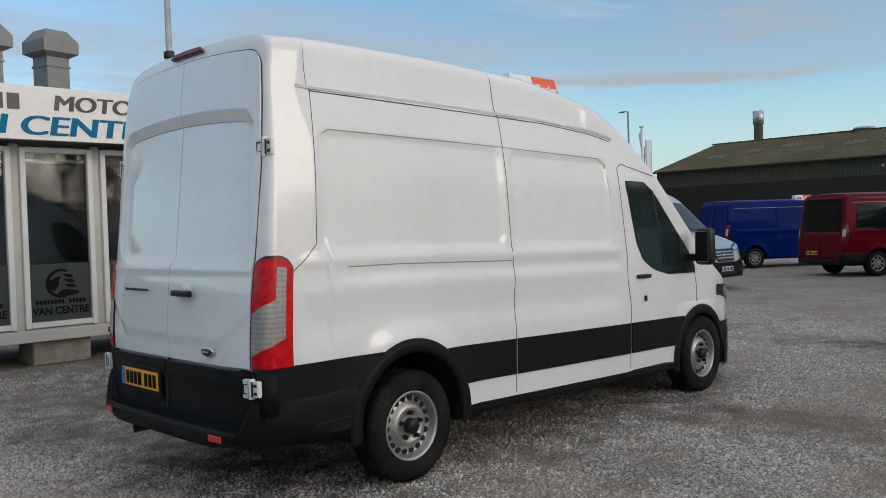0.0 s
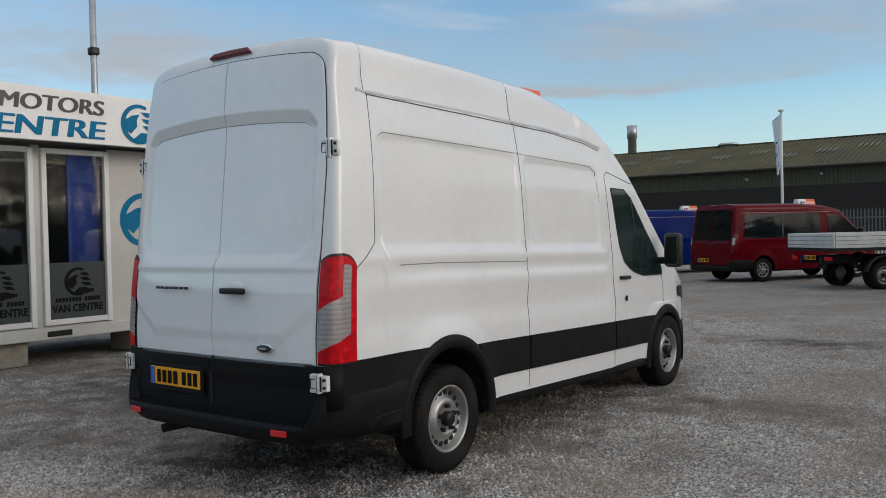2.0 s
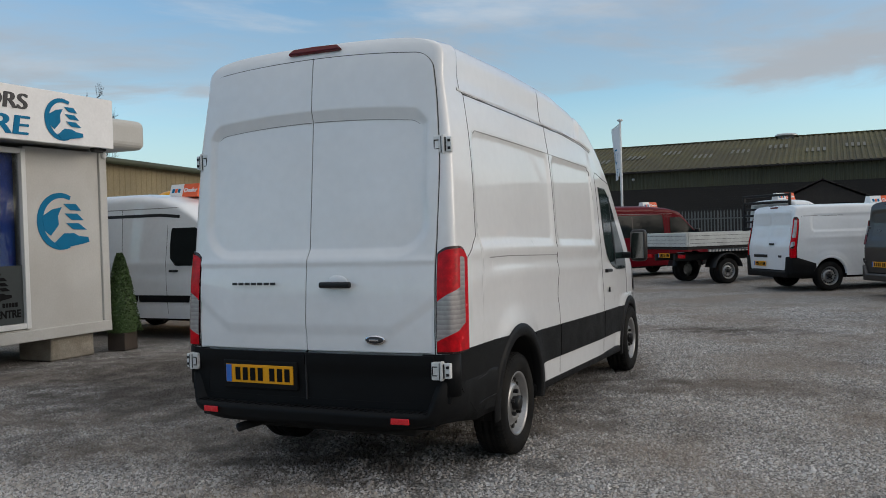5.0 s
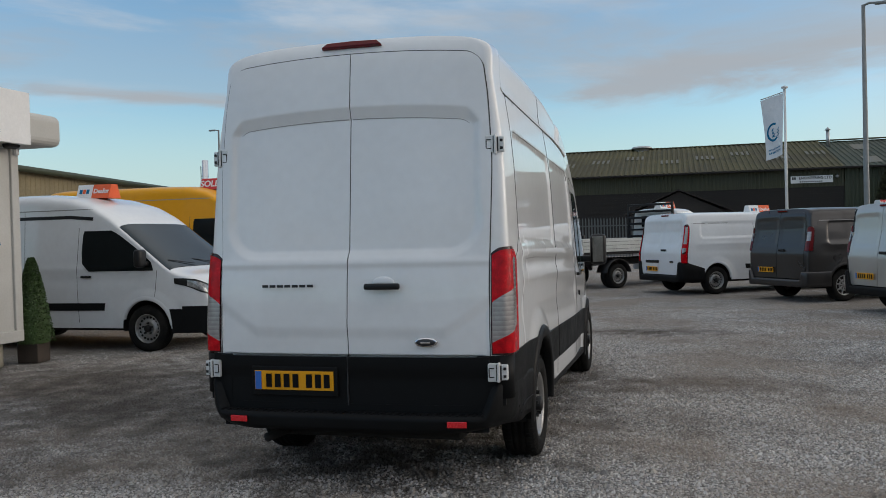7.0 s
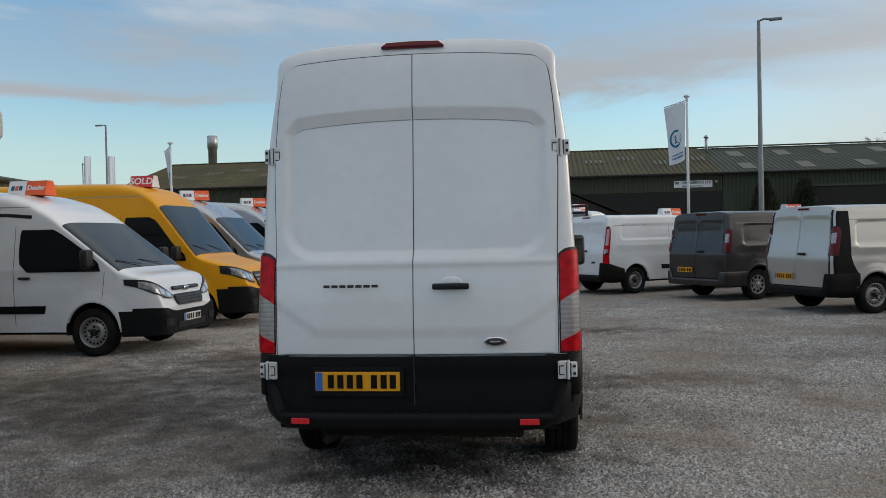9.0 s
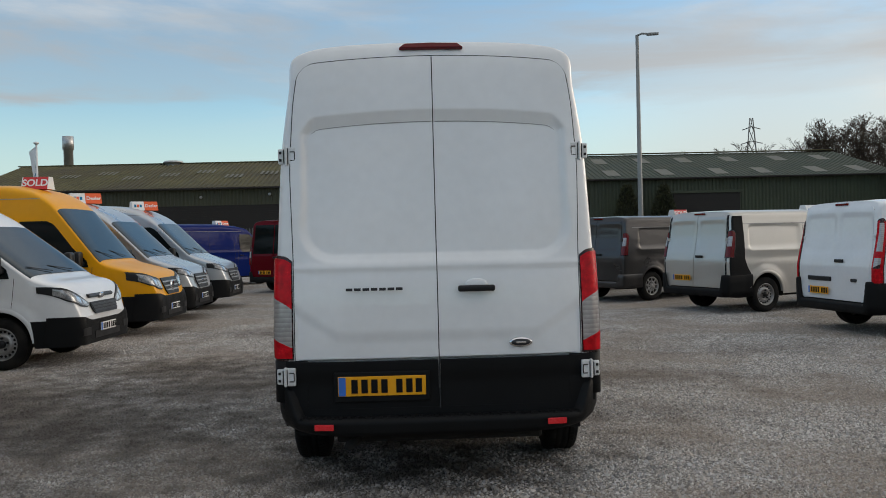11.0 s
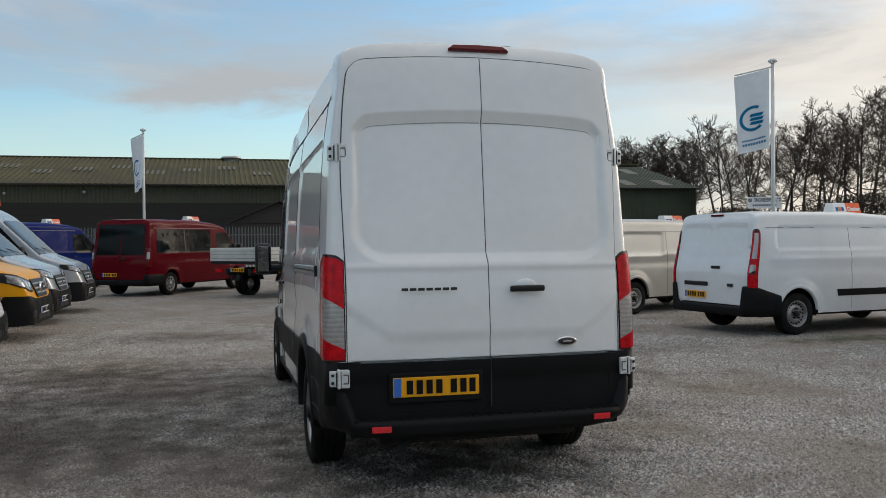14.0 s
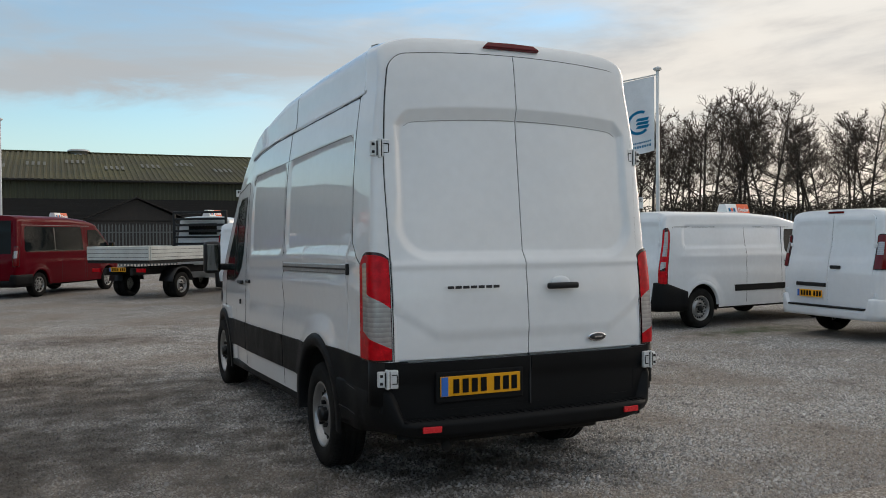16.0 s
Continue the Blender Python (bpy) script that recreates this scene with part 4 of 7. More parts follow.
for k in range(7):
    x = -0.535 + k * 0.0505
    bm = add_box(bmesh.new(), (x, -0.076, 1.280), (0.040, 0.006, 0.017), 0.002)
    part("model_name_bar", bm, M_CHARCOAL, van)
zb = 2.764
prism("high_brake_lamp", [(-0.202, -0.017), (0.202, -0.017), (0.165, 0.018), (0.0, 0.022), (-0.165, 0.018)], 0.03, M_DARKRED, van, Matrix.Translation((0, rear_y(big, zb) - 0.014, zb)) @ Matrix.Rotation(radians(62), 4, "X") @ Matrix.Translation((0, 0, -0.012)), "dark red brake lamp", 0.006)

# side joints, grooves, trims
# the soft shadow band at the gutter is coloured in as a grey strip
side_line(big, "gutter_groove", [(0.22, 2.462), (0.30, 2.462), (1.5, 2.466), (2.6, 2.462), (3.2, 2.43), (3.5, 2.385)], 0.022, M_GUTTER_SHADE, van, 0.006)
side_line(big, "gutter_joint", [(0.36, 2.438), (1.5, 2.440), (2.6, 2.436), (3.2, 2.402), (3.47, 2.36)], 0.006, M_SEAM, van)
side_line(big, "panel_joint", [(0.30, 2.80), (0.31, 2.70), (0.33, 2.60), (0.355, 2.438), (0.36, 1.9), (0.35, 1.55), (0.25, 1.47), (0.15, 1.40)], 0.0045, M_SEAM, van)
side_line(big, "panel_joint", [(2.05, 2.82), (2.055, 2.70), (2.07, 2.58), (2.085, 2.438), (2.10, 2.0), (2.11, 1.47), (2.125, 1.36), (2.12, 0.44)], 0.0045, M_SEAM, van)
# grey strips paint the shade along the panel edges and rail groove
side_line(big, "panel_edge", [(0.44, 2.185), (0.50, 2.218), (2.085, 2.218)], 0.005, M_GROOVE_SHADE, van, 0.001)
side_line(big, "panel_edge", [(2.105, 2.217), (3.27, 2.205), (3.36, 2.16), (3.40, 1.9)], 0.005, M_GROOVE_SHADE, van, 0.001)
side_line(big, "rail_groove", [(0.60, 1.405), (2.11, 1.398)], 0.007, M_GROOVE_SHADE, van, 0.001, sides=(1,))
side_line(big, "door_joint", [(4.12, 2.10), (3.60, 2.18), (3.535, 2.14), (3.56, 1.9), (3.60, 1.4), (3.595, 1.2), (3.63, 1.0), (3.62, 0.44)], 0.006, M_SEAM, van)
side_line(big, "door_joint", [(4.76, 1.26), (4.80, 1.1), (4.795, 0.93)], 0.006, M_SEAM, van)
for y0_, y1_ in ((1.60, 2.112), (2.132, 3.612), (3.635, 4.335)):
    ra, fa = (1.0 if y0_ < 2 else 0.0), (1.0 if y1_ > 4 else 0.0)
    side_patch(big, "side_moulding", [(0.575, y0_ - 0.03 * ra, y1_ + 0.01 * fa), (0.60, y0_ - 0.04 * ra, y1_ + 0.02 * fa), (0.80, y0_ - 0.17 * ra, y1_ + 0.155 * fa), (0.832, y0_ - 0.20 * ra, y1_ + 0.185 * fa)], 0.012, M_PLASTIC, van, 10, 0.02, label="black plastic side moulding")
for s in (1, -1):
    bm = add_box(bmesh.new(), (s * 0.955, 2.97, 0.395), (0.07, 2.92, 0.075), 0.02)
    part("sill", bm, M_PLASTIC, van)
# sliding-door rail on the near side
bm = add_box(bmesh.new(), (-0.998, 1.28, 1.382), (0.022, 1.66, 0.062), 0.006)
rail_ob = part("door_rail", bm, M_STEEL, van, "silver sliding-door rail")
bm = bmesh.new()
add_box(bm, (-1.006, 0.445, 1.382), (0.026, 0.03, 0.072), 0.006)
add_box(bm, (-1.011, 1.28, 1.382), (0.006, 1.60, 0.012), 0.001)
part("rail_end", bm, M_BLACK, rail_ob)
# cab glass, handles, mirrors
glass_rows = [(2.03, 3.66, 3.93), (1.98, 3.665, 4.05), (1.90, 3.69, 4.15), (1.70, 3.73, 4.36), (1.50, 3.78, 4.58), (1.36, 3.87, 4.72), (1.27, 4.05, 4.77), (1.235, 4.30, 4.76)]
side_patch(big, "window_frame", [(z + (0.012 if i == 0 else (-0.012 if i == 7 else 0)), a - 0.015, b + 0.018) for i, (z, a, b) in enumerate(glass_rows)], 0.003, M_BLACK, van, 14, nr=24)
side_patch(big, "cab_window", glass_rows, 0.006, M_CABGLASS, van, 14, nr=24, label="dark cab door glass")
side_line(big, "window_bar", [(4.07, 1.97), (4.22, 1.28)], 0.035, M_BLACK, van, 0.009)
for s in (1, -1):
    box("door_handle", (s * 1.006, 3.835, 1.222), (0.035, 0.20, 0.034), M_BLACK, van, 0.010, "black door handle")
    box("lock_barrel", (s * 1.004, 3.86, 1.03), (0.016, 0.03, 0.05), M_BLACK, van, 0.007)
    mirror(van, 1.14, 4.66, 1.47, 0.175, 0.34, s, 0.96)
box("slide_handle", (-1.006, 3.45, 1.235), (0.035, 0.16, 0.034), M_BLACK, van, 0.010)


def screen_patch(sh, parent, y0_, y1_, name="windscreen", a0=0.10, off=0.006, nr=14, na=18, material=M_SCREEN):
    """A windscreen that follows the skin between two positions along the van."""
    rows = []
    for y in np.linspace(y0_, y1_, nr):
        hs, h = sh.shoulder(y), float(sh.top(y))
        ws = sh.width(y, hs)
        r = []
        for a in np.linspace(math.pi / 2 * a0, math.pi - math.pi / 2 * a0, na):
            c = math.cos(a)
            x = ws * abs(c) ** sh.power * (1 if c > 0 else -1)
            z = hs + (h - hs) * abs(math.sin(a)) ** sh.power
            r.append(Vector((x * 0.985, y + off, z + off)))
        rows.append(r)
    vs, fs = solid_strip(rows, Vector((0, -0.01, -0.02)))
    return mesh_part(name, vs, fs, material, parent)


FACES = {
    # headlamp: rows of (share of the way out, lower edge, upper edge); grilles: (z, half width) from below, and bars
    "swept": dict(lamp=((0.0, 0.775, 0.815), (0.2, 0.765, 0.875), (0.5, 0.785, 0.960), (0.8, 0.860, 1.030), (1.0, 0.985, 1.065)), x=(0.44, 0.925), grilles=(((0.660, 0.36), (0.70, 0.40), (0.78, 0.43), (0.815, 0.40)), ((0.872, 0.38), (0.90, 0.42), (0.922, 0.40))), bars=(3, 1)),
    "star": dict(lamp=((0.0, 0.800, 0.965), (0.15, 0.785, 0.990), (0.5, 0.815, 1.030), (0.8, 0.880, 1.080), (1.0, 0.980, 1.115)), x=(0.47, 0.925), grilles=(((0.690, 0.31), (0.74, 0.35), (0.90, 0.42), (0.975, 0.40)),), bars=(3,)),
    "hex": dict(lamp=((0.0, 0.885, 0.955), (0.15, 0.870, 0.990), (0.5, 0.885, 1.040), (0.8, 0.925, 1.075), (1.0, 0.990, 1.095)), x=(0.44, 0.93), grilles=(((0.655, 0.34), (0.74, 0.41), (0.84, 0.43), (0.935, 0.37)),), bars=(3,)),
}


def front_details(sh, parent, bumper_m, style="hex", zb=0.60, bz=0.28):
    """Bumper, grille and headlamps on the nose."""
    w = sh.width(sh.nose - 0.5, 0.5)
    spec = FACES[style]
    # the bumper's upper edge dips towards the middle
    cells = []
    for f in np.linspace(0, 1, 10):
        row = []
        for x in np.linspace(-w * 0.975, w * 0.975, 44):
            top = zb - 0.03 + 0.07 * float(smooth01(0.40, 0.85, abs(x)))
            row.append((x, bz + (top - bz) * f))
        cells.append(row)
    front_grid(sh, "front_bumper", cells, 0.022, bumper_m, parent)
    uu, lo, hi = [r[0] for r in spec["lamp"]], [r[1] for r in spec["lamp"]], [r[2] for r in spec["lamp"]]
    for s in (1, -1):
        def swept(u0, u1, v0, v1):
            rows = []
            for v in np.linspace(v0, v1, 8):
                row = []
                for u in np.linspace(u0, u1, 24):
                    a, b = float(np.interp(u, uu, lo)), float(np.interp(u, uu, hi))
                    row.append(((spec["x"][0] + (spec["x"][1] - spec["x"][0]) * u) * s, a + (b - a) * v))
                rows.append(row if s > 0 else row[::-1])
            return rows
        o = front_grid(sh, "headlamp", swept(0.0, 1.0, 0.0, 1.0), 0.012, M_BLACK, parent, "clear headlamp")
        front_grid(sh, "headlamp_lens", swept(0.05, 0.93, 0.10, 0.80), 0.017, M_HEADLENS, o)
        front_grid(sh, "lamp_bowl", swept(0.16, 0.36, 0.24, 0.70), 0.021, M_CHROME, o)
        front_grid(sh, "lamp_bowl", swept(0.44, 0.62, 0.24, 0.66), 0.021, M_CHROME, o)
    for gi, (rows, nb) in enumerate(zip(spec["grilles"], spec["bars"])):
        zz, ww = [r[0] for r in rows], [r[1] for r in rows]
        frame_rows = [(z, -float(np.interp(z, zz, ww)), float(np.interp(z, zz, ww))) for z in np.linspace(zz[0], zz[-1], 9)]
        g = front_patch(sh, "grille", frame_rows, 0.024, M_BLACK, parent, 18)
        for z in np.linspace(zz[0], zz[-1], nb + 2)[1:-1]:
            b = float(np.interp(z, zz, ww)) * 0.96
            front_patch(sh, "grille_bar", [(z - 0.011, -b, b), (z + 0.011, -b, b)], 0.034, M_STEEL if style != "swept" else M_CHARCOAL, g, 18)
        if gi == len(spec["grilles"]) - 1:
            zc = (zz[0] + zz[-1]) / 2
            if style == "star":
                lathe("front_badge", [(0.0, 0.012), (0.085, 0.012), (0.105, 0.004), (0.105, -0.01)], M_CHROME, g, 24, "y", (0, sh.front(0, zc) + 0.045, zc))
            else:
                bm = bmesh.new()
                bmesh.ops.create_uvsphere(bm, u_segments=20, v_segments=10, radius=1, matrix=Matrix.Translation((0, sh.front(0, zc) + 0.038, zc)) @ Matrix.Diagonal((0.085, 0.014, 0.036, 1)))
                part("front_badge", bm, M_CHROME, g, smooth=True)
    # fog-lamp recesses and the lower air intake in the bumper
    front_patch(sh, "air_intake", [(z, -0.42, 0.42) for z in (bz + 0.06, bz + 0.10, bz + 0.15)], 0.030, M_BLACK, parent, 14)
    for s in (1, -1):
        front_patch(sh, "fog_lamp_recess", [(z, 0.56 if s > 0 else -0.74, 0.74 if s > 0 else -0.56) for z in (bz + 0.12, bz + 0.17, bz + 0.22)], 0.030, M_BLACK, parent, 8)


screen_patch(big, van, 4.16, 5.02)
front_details(big, van, M_PLASTIC)
side_patch(big, "bumper_side", [(0.30, 5.29, 5.70), (0.60, 5.32, 5.74), (0.72, 5.30, 5.70)], 0.014, M_PLASTIC, van, 10)
plate(van, (0, 5.885, 0.50), False, 1)
side_patch(big, "bumper_corner", [(0.44, 0.30, 0.56), (0.62, 0.05, 0.60), (0.75, -0.035, 0.70), (0.866, -0.035, 0.84)], 0.008, M_PLASTIC, van, 10)
# joints drawn lighter than the plastic, with their edge highlights in the colour
side_line(big, "trim_joint", [(0.30, 0.655), (0.60, 0.675)], 0.003, M_CHARCOAL, van, 0.012)
side_line(big, "trim_joint", [(0.30, 0.50), (0.57, 0.52)], 0.003, M_CHARCOAL, van, 0.018)
tube("aerial", [(-0.05, 3.62, 2.46), (-0.05, 3.45, 2.78)], 0.006, M_BLACK, van)
shear_body(van, 0.025, 1.0)
roof_sign(0.20, 3.29, 2.70, 90, sold=False)

# ---------------- the other vehicles ----------------


def shape_for(h, nose, axr, axf, ys, yc, hw, zc=1.22, dr=0.17, corner=0.06, lean_top=0.10, slope=0.0, crown=None, field=None):
    """A van skin from its height, length, axles, windscreen and half width."""
    return Shape(
        prof=[(0.2, hw - 0.02), (0.6, hw - 0.005), (0.95, hw), (1.2, hw - 0.005), (1.5, hw - 0.03), (2.0, hw - 0.075), (2.6, hw - 0.14)],
        top=[(-0.1, h - 0.03), (0.3, h)] + (crown or [(ys - 1.3, h - slope * 0.2), (ys - 0.5, h - 0.05 - slope * 0.6), (ys, h - 0.15 - slope)]) + [(yc, zc), (yc + 0.12, zc - 0.05), (nose - 0.22, 1.10), (nose - 0.09, 0.96), (nose - 0.03, 0.74), (nose, 0.56)],
        drop=[(-0.1, dr), (ys - 0.8, dr), (ys, 0.16), (yc, 0.12), (nose - 0.2, 0.13), (nose, 0.18)],
        taper=[(-0.1, 0.985), (0.3, 1.0), (ys - 0.8, 1.0), (ys, 0.985), (yc, 0.965), (nose - 0.6, 0.955), (nose - 0.3, 0.91), (nose - 0.12, 0.84), (nose, 0.74)],
        lean=[(0.2, 0.0), (1.0, 0.0), (h - 0.5, lean_top), (h - 0.15, lean_top + 0.03), (h - 0.02, lean_top + 0.10)],
        axles=(axr, axf), sill=0.34, arch=0.40, arch_z=0.36, y0=0.0, corner=corner, power=0.40,
        relief=lambda y, z: (-0.015 * (1 - float(smooth01(-0.030, 0.012, rr_sdf(y, z, *field, 0.10)))) if field else 0.0) + 0.016 * (1 - float(smooth01(0.44, 0.58, min(math.hypot(y - axr, z - 0.36), math.hypot(y - axf, z - 0.36))))) + (0.008 * math.exp(-((z - 1.22) / 0.04) ** 2) - 0.008 * math.exp(-((z - 1.05) / 0.08) ** 2)) * float(smooth01(0.3, 0.5, y) * (1 - smooth01(axf - 0.2, axf + 0.1, y))))


def other_van(name, label, sh, color, lower, lamp=(0.80, 1.40), win=None, rear_glass=False, stripe=None, kind="steel", face="hex", plate_z=0.62, side_glass=None, blackcorner=False, door_color=None, seams=(), r=0.335, bump_z=0.62, lamp_in=None, sheet=None, corner_z=0.64, twin=True, lamp_style="stack", fall=0.0):
    """A parked van in its own coordinates, to be set down by its pose."""
    root = new(name)
    tagged(root, label, "van", "vans on the lot")
    hw = sh.width(1.6, 0.9)
    h = float(sh.top(0.4))
    skin(sh, color, root, 0.045, 48, 18)
    box("underbody", (0, sh.nose / 2 + 0.1, 0.38), (1.30, sh.nose - 0.7, 0.22), M_UNDER, root, 0.02)
    for ax in sh.axles:
        wheel_well(root, ax, sh.arch_z, sh.arch + 0.01, hw - 0.04)
        arch_flare(sh, ax, color, root, sh.arch - 0.01, sh.arch + 0.05, 0.010, 4, 164)
        for s in (1, -1):
            wheel(root, (s * (hw - 0.125), ax, r), s, r, 0.215, kind)
    ed = tab([(0.5, hw - 0.115), (1.3, hw - 0.12), (h - 0.6, hw - 0.15), (h - 0.12, hw - 0.18)], 0.06)
    zt = h - 0.11
    for s in (1, -1):
        def rel(x, z):
            d = rr_sdf(x, z, 0.06, hw - 0.2, 1.18, zt - 0.10, 0.08)
            return float(0.012 * (1 - smooth01(-0.02, 0.01, d)))
        rear_door(sh, s, 0.49, ed, zt, door_color or color, root, rel, 40, 20, 0.014, 0.005 if twin else 0.0, 0.09)
        if rear_glass:
            rows = [(z, 0.020 if s > 0 else -float(ed(z)) + 0.045, float(ed(z)) - 0.045 if s > 0 else -0.020) for z in np.linspace(1.20, zt - 0.05, 8)]
            rear_panel(sh, "rear_window", rows, 0.018, M_GLASS, root, 10)
        rows = [(z, s * float(ed(z)), s * (float(ed(z)) + 0.008)) for z in np.linspace(0.56, zt - 0.05, 20)]
        rear_panel(sh, "door_joint", [(z, min(a, b), max(a, b)) for z, a, b in rows], 0.004, M_SEAM, root, 3)
        for z in (0.70, zt - 0.45):
            box("door_hinge", (s * (float(ed(z)) + 0.02), rear_y(sh, z) - 0.004, z), (0.07, 0.03, 0.06), color, root, 0.008)
    if twin:
        rear_panel(sh, "door_joint", [(z, -0.006, 0.006) for z in np.linspace(0.56, zt, 16)], 0.006, M_SEAM, root, 3)
    else:
        box("plate_lamp_bar", (-0.33, rear_y(sh, 0.80) - 0.02, 0.80), (0.60, 0.03, 0.07), M_BLACK, root, 0.012)
        box("badge", (0.52, rear_y(sh, 0.80) - 0.016, 0.80), (0.13, 0.012, 0.05), M_CHARCOAL, root, 0.02)
    box("door_handle", (0.16 if not rear_glass else 0.10, rear_y(sh, 1.08) - 0.03, 1.08), (0.20, 0.03, 0.05), M_BLACK, root, 0.010)
    tail_lamp(sh, root, lamp[0], lamp[1], lamp_in or (hw - 0.115), 0.13, lamp_style, 0.014)
    u_bumper(sh, root, lower, 0.32, 0.47, corner_z, 0.075, sh.axles[0] - 0.36, hw - 0.075, fall)
    box("rear_undertray", (0, 0.42, 0.41), (2 * hw - 0.22, 0.80, 0.14), M_UNDER, root, 0.02)
    box("undertray", (0, (sh.axles[0] + sh.axles[1]) / 2, 0.37), (2 * hw - 0.12, sh.axles[1] - sh.axles[0] - 0.95, 0.07), M_UNDER, root, 0.01)
    if blackcorner:
        side_patch(sh, "corner_cladding", [(0.60, 0.0, 0.56), (0.74, 0.0, 0.55), (0.88, 0.0, 0.46), (1.05, 0.0, 0.40), (h - 0.20, 0.0, 0.33), (h - 0.12, 0.0, 0.31)], 0.004, M_PLASTIC, root, 12, nr=18)
        for s in (1, -1):
            rows = [(z, s * (float(ed(z)) + 0.008), s * (sh.width(0.06, z) - 0.05)) for z in np.linspace(0.56, h - 0.10, 18)]
            rear_panel(sh, "corner_cladding", [(z, min(a, b), max(a, b)) for z, a, b in rows], 0.008, M_PLASTIC, root, 6)
    plate(root, (-0.33, rear_y(sh, plate_z) - 0.045, plate_z), True, -1)
    box("high_brake_lamp", (0, rear_y(sh, h - 0.06) - 0.012, h - 0.06), (0.30, 0.03, 0.035), M_DARKRED, root, 0.008)
    # side joints
    ys = sh.axles[1] - 1.15
    side_line(sh, "panel_joint", [(0.22, h - 0.30), (0.22, lamp[1] + 0.02)], 0.006, M_SEAM, root)
    for y in seams:
        side_line(sh, "panel_joint", [(y, h - 0.28), (y + 0.03, 1.2), (y + 0.03, 0.40)], 0.006, M_SEAM, root)
    # gutter shade painted as a grey strip
    side_line(sh, "gutter_groove", [(0.25, h - 0.275), (ys + 0.2, h - 0.275)], 0.014, M_GROOVE_SHADE, root, 0.001)
    if stripe:
        for a, b in stripe:
            side_patch(sh, "side_moulding", [(0.60, a, b), (0.71, a - 0.02, b + 0.02)], 0.010, M_PLASTIC, root, 8)
    if win:
        side_patch(sh, "cab_window", win, 0.010, M_GLASS, root, 12, nr=16)
        side_line(sh, "door_joint", [(win[0][1] - 0.10, win[0][0] + 0.05), (win[-1][1] - 0.22, 1.1), (win[-1][1] - 0.20, 0.42)], 0.006, M_SEAM, root)
        side_line(sh, "door_joint", [(win[-1][2] + 0.06, win[-1][0]), (win[-1][2] + 0.02, 0.80)], 0.006, M_SEAM, root)
        for s in (1, -1):
            box("door_handle", (s * (hw + 0.002), win[-1][1] - 0.05, 1.10), (0.03, 0.18, 0.034), M_BLACK, root, 0.010)
            mirror(root, hw + 0.10, win[-1][2] - 0.12, 1.36, 0.19, 0.26, s, hw - 0.06)
    if side_glass:
        for a, b in side_glass:
            side_patch(sh, "side_window", [(1.25, a + 0.05, b), (1.31, a, b), (h - 0.36, a + 0.02, b - 0.03), (h - 0.31, a + 0.08, b - 0.08)], 0.006, M_GLASS, root, 14, nr=12)
            side_line(sh, "window_bar", [((a + b) / 2, 1.27), ((a + b) / 2, h - 0.34)], 0.05, M_BLACK, root, 0.009)
    front_details(sh, root, lower, face, zb=bump_z)
    side_patch(sh, "bumper_side", [(0.27, sh.axles[1] + sh.arch + 0.03, sh.nose - 0.10), (0.45, sh.axles[1] + sh.arch + 0.02, sh.nose - 0.08), (bump_z, sh.axles[1] + sh.arch - 0.01, sh.nose - 0.16)], 0.012, lower, root, 10)
    nz = 0.48
    plate(root, (0, sh.front(0, nz) + 0.035, nz), False, 1)
    if sheet:
        screen_patch(sh, root, *sheet)
        # wiper arms
        y = sheet[1] - 0.03
        for x in (-0.35, 0.25):
            tube("wiper", [(x, y + 0.02, float(sh.top(y)) + 0.02), (x + 0.5, y - 0.10, float(sh.top(y - 0.1)) + 0.012)], 0.006, M_BLACK, root, 6)
    return root


def set_by_wheel(root, sh, right, wx, wy, heading, axle=0, r_off=0.12):
    """Sets a van down so that the named wheel stands at (wx, wy)."""
    hw = sh.width(1.6, 0.9) - r_off
    q = Matrix.Rotation(radians(heading), 4, "Z")
    p = q @ Vector((hw if right else -hw, sh.axles[axle], 0))
    root.matrix_world = Matrix.Translation((wx - p.x, wy - p.y, 0)) @ q
    return root


def on_roof(root, sh, y, x=0.0, turn=0.0, sold=False):
    p = root.matrix_world @ Vector((x, y, float(sh.top(y)) - 0.01))
    e = root.matrix_world.to_euler()
    return roof_sign(p.x, p.y, p.z, math.degrees(e.z) + 90 + turn, sold=sold)


def cab_glass(y0, y1, z0, z1):
    """Rows of a cab door window: upright at the back, raked at the front."""
    return [(z1, y0 + 0.06, y0 + 0.42 * (y1 - y0)), (z1 - 0.06, y0 + 0.04, y0 + 0.52 * (y1 - y0)), (z0 + 0.30, y0 + 0.02, y0 + 0.80 * (y1 - y0)), (z0 + 0.12, y0 + 0.03, y0 + 0.97 * (y1 - y0)), (z0, y0 + 0.15, y1)]


sh_low = shape_for(1.99, 5.20, 0.95, 4.22, 3.55, 4.50, 0.985, field=(0.50, 3.05, 1.36, 1.74))
sh_cust = shape_for(2.38, 5.20, 0.95, 4.22, 3.60, 4.62, 0.985, crown=[(2.3, 2.37), (2.85, 2.31), (3.25, 2.19), (3.55, 2.02), (3.72, 1.89)], dr=0.30, zc=1.20)
sh_viv = shape_for(1.97, 5.02, 0.93, 4.05, 3.40, 4.35, 0.97, field=(0.50, 1.82, 1.20, 1.68))
sh_spr = shape_for(2.68, 5.80, 1.20, 4.82, 4.05, 4.84, 0.985, zc=1.32, crown=[(2.6, 2.68), (3.3, 2.66), (3.7, 2.57), (3.95, 2.42), (4.08, 2.29)], dr=0.30)
sh_tr = shape_for(2.55, 5.70, 1.10, 4.75, 4.05, 4.84, 1.0, zc=1.33, crown=[(2.6, 2.54), (3.2, 2.50), (3.6, 2.40), (3.9, 2.24), (4.05, 2.12)], dr=0.30)
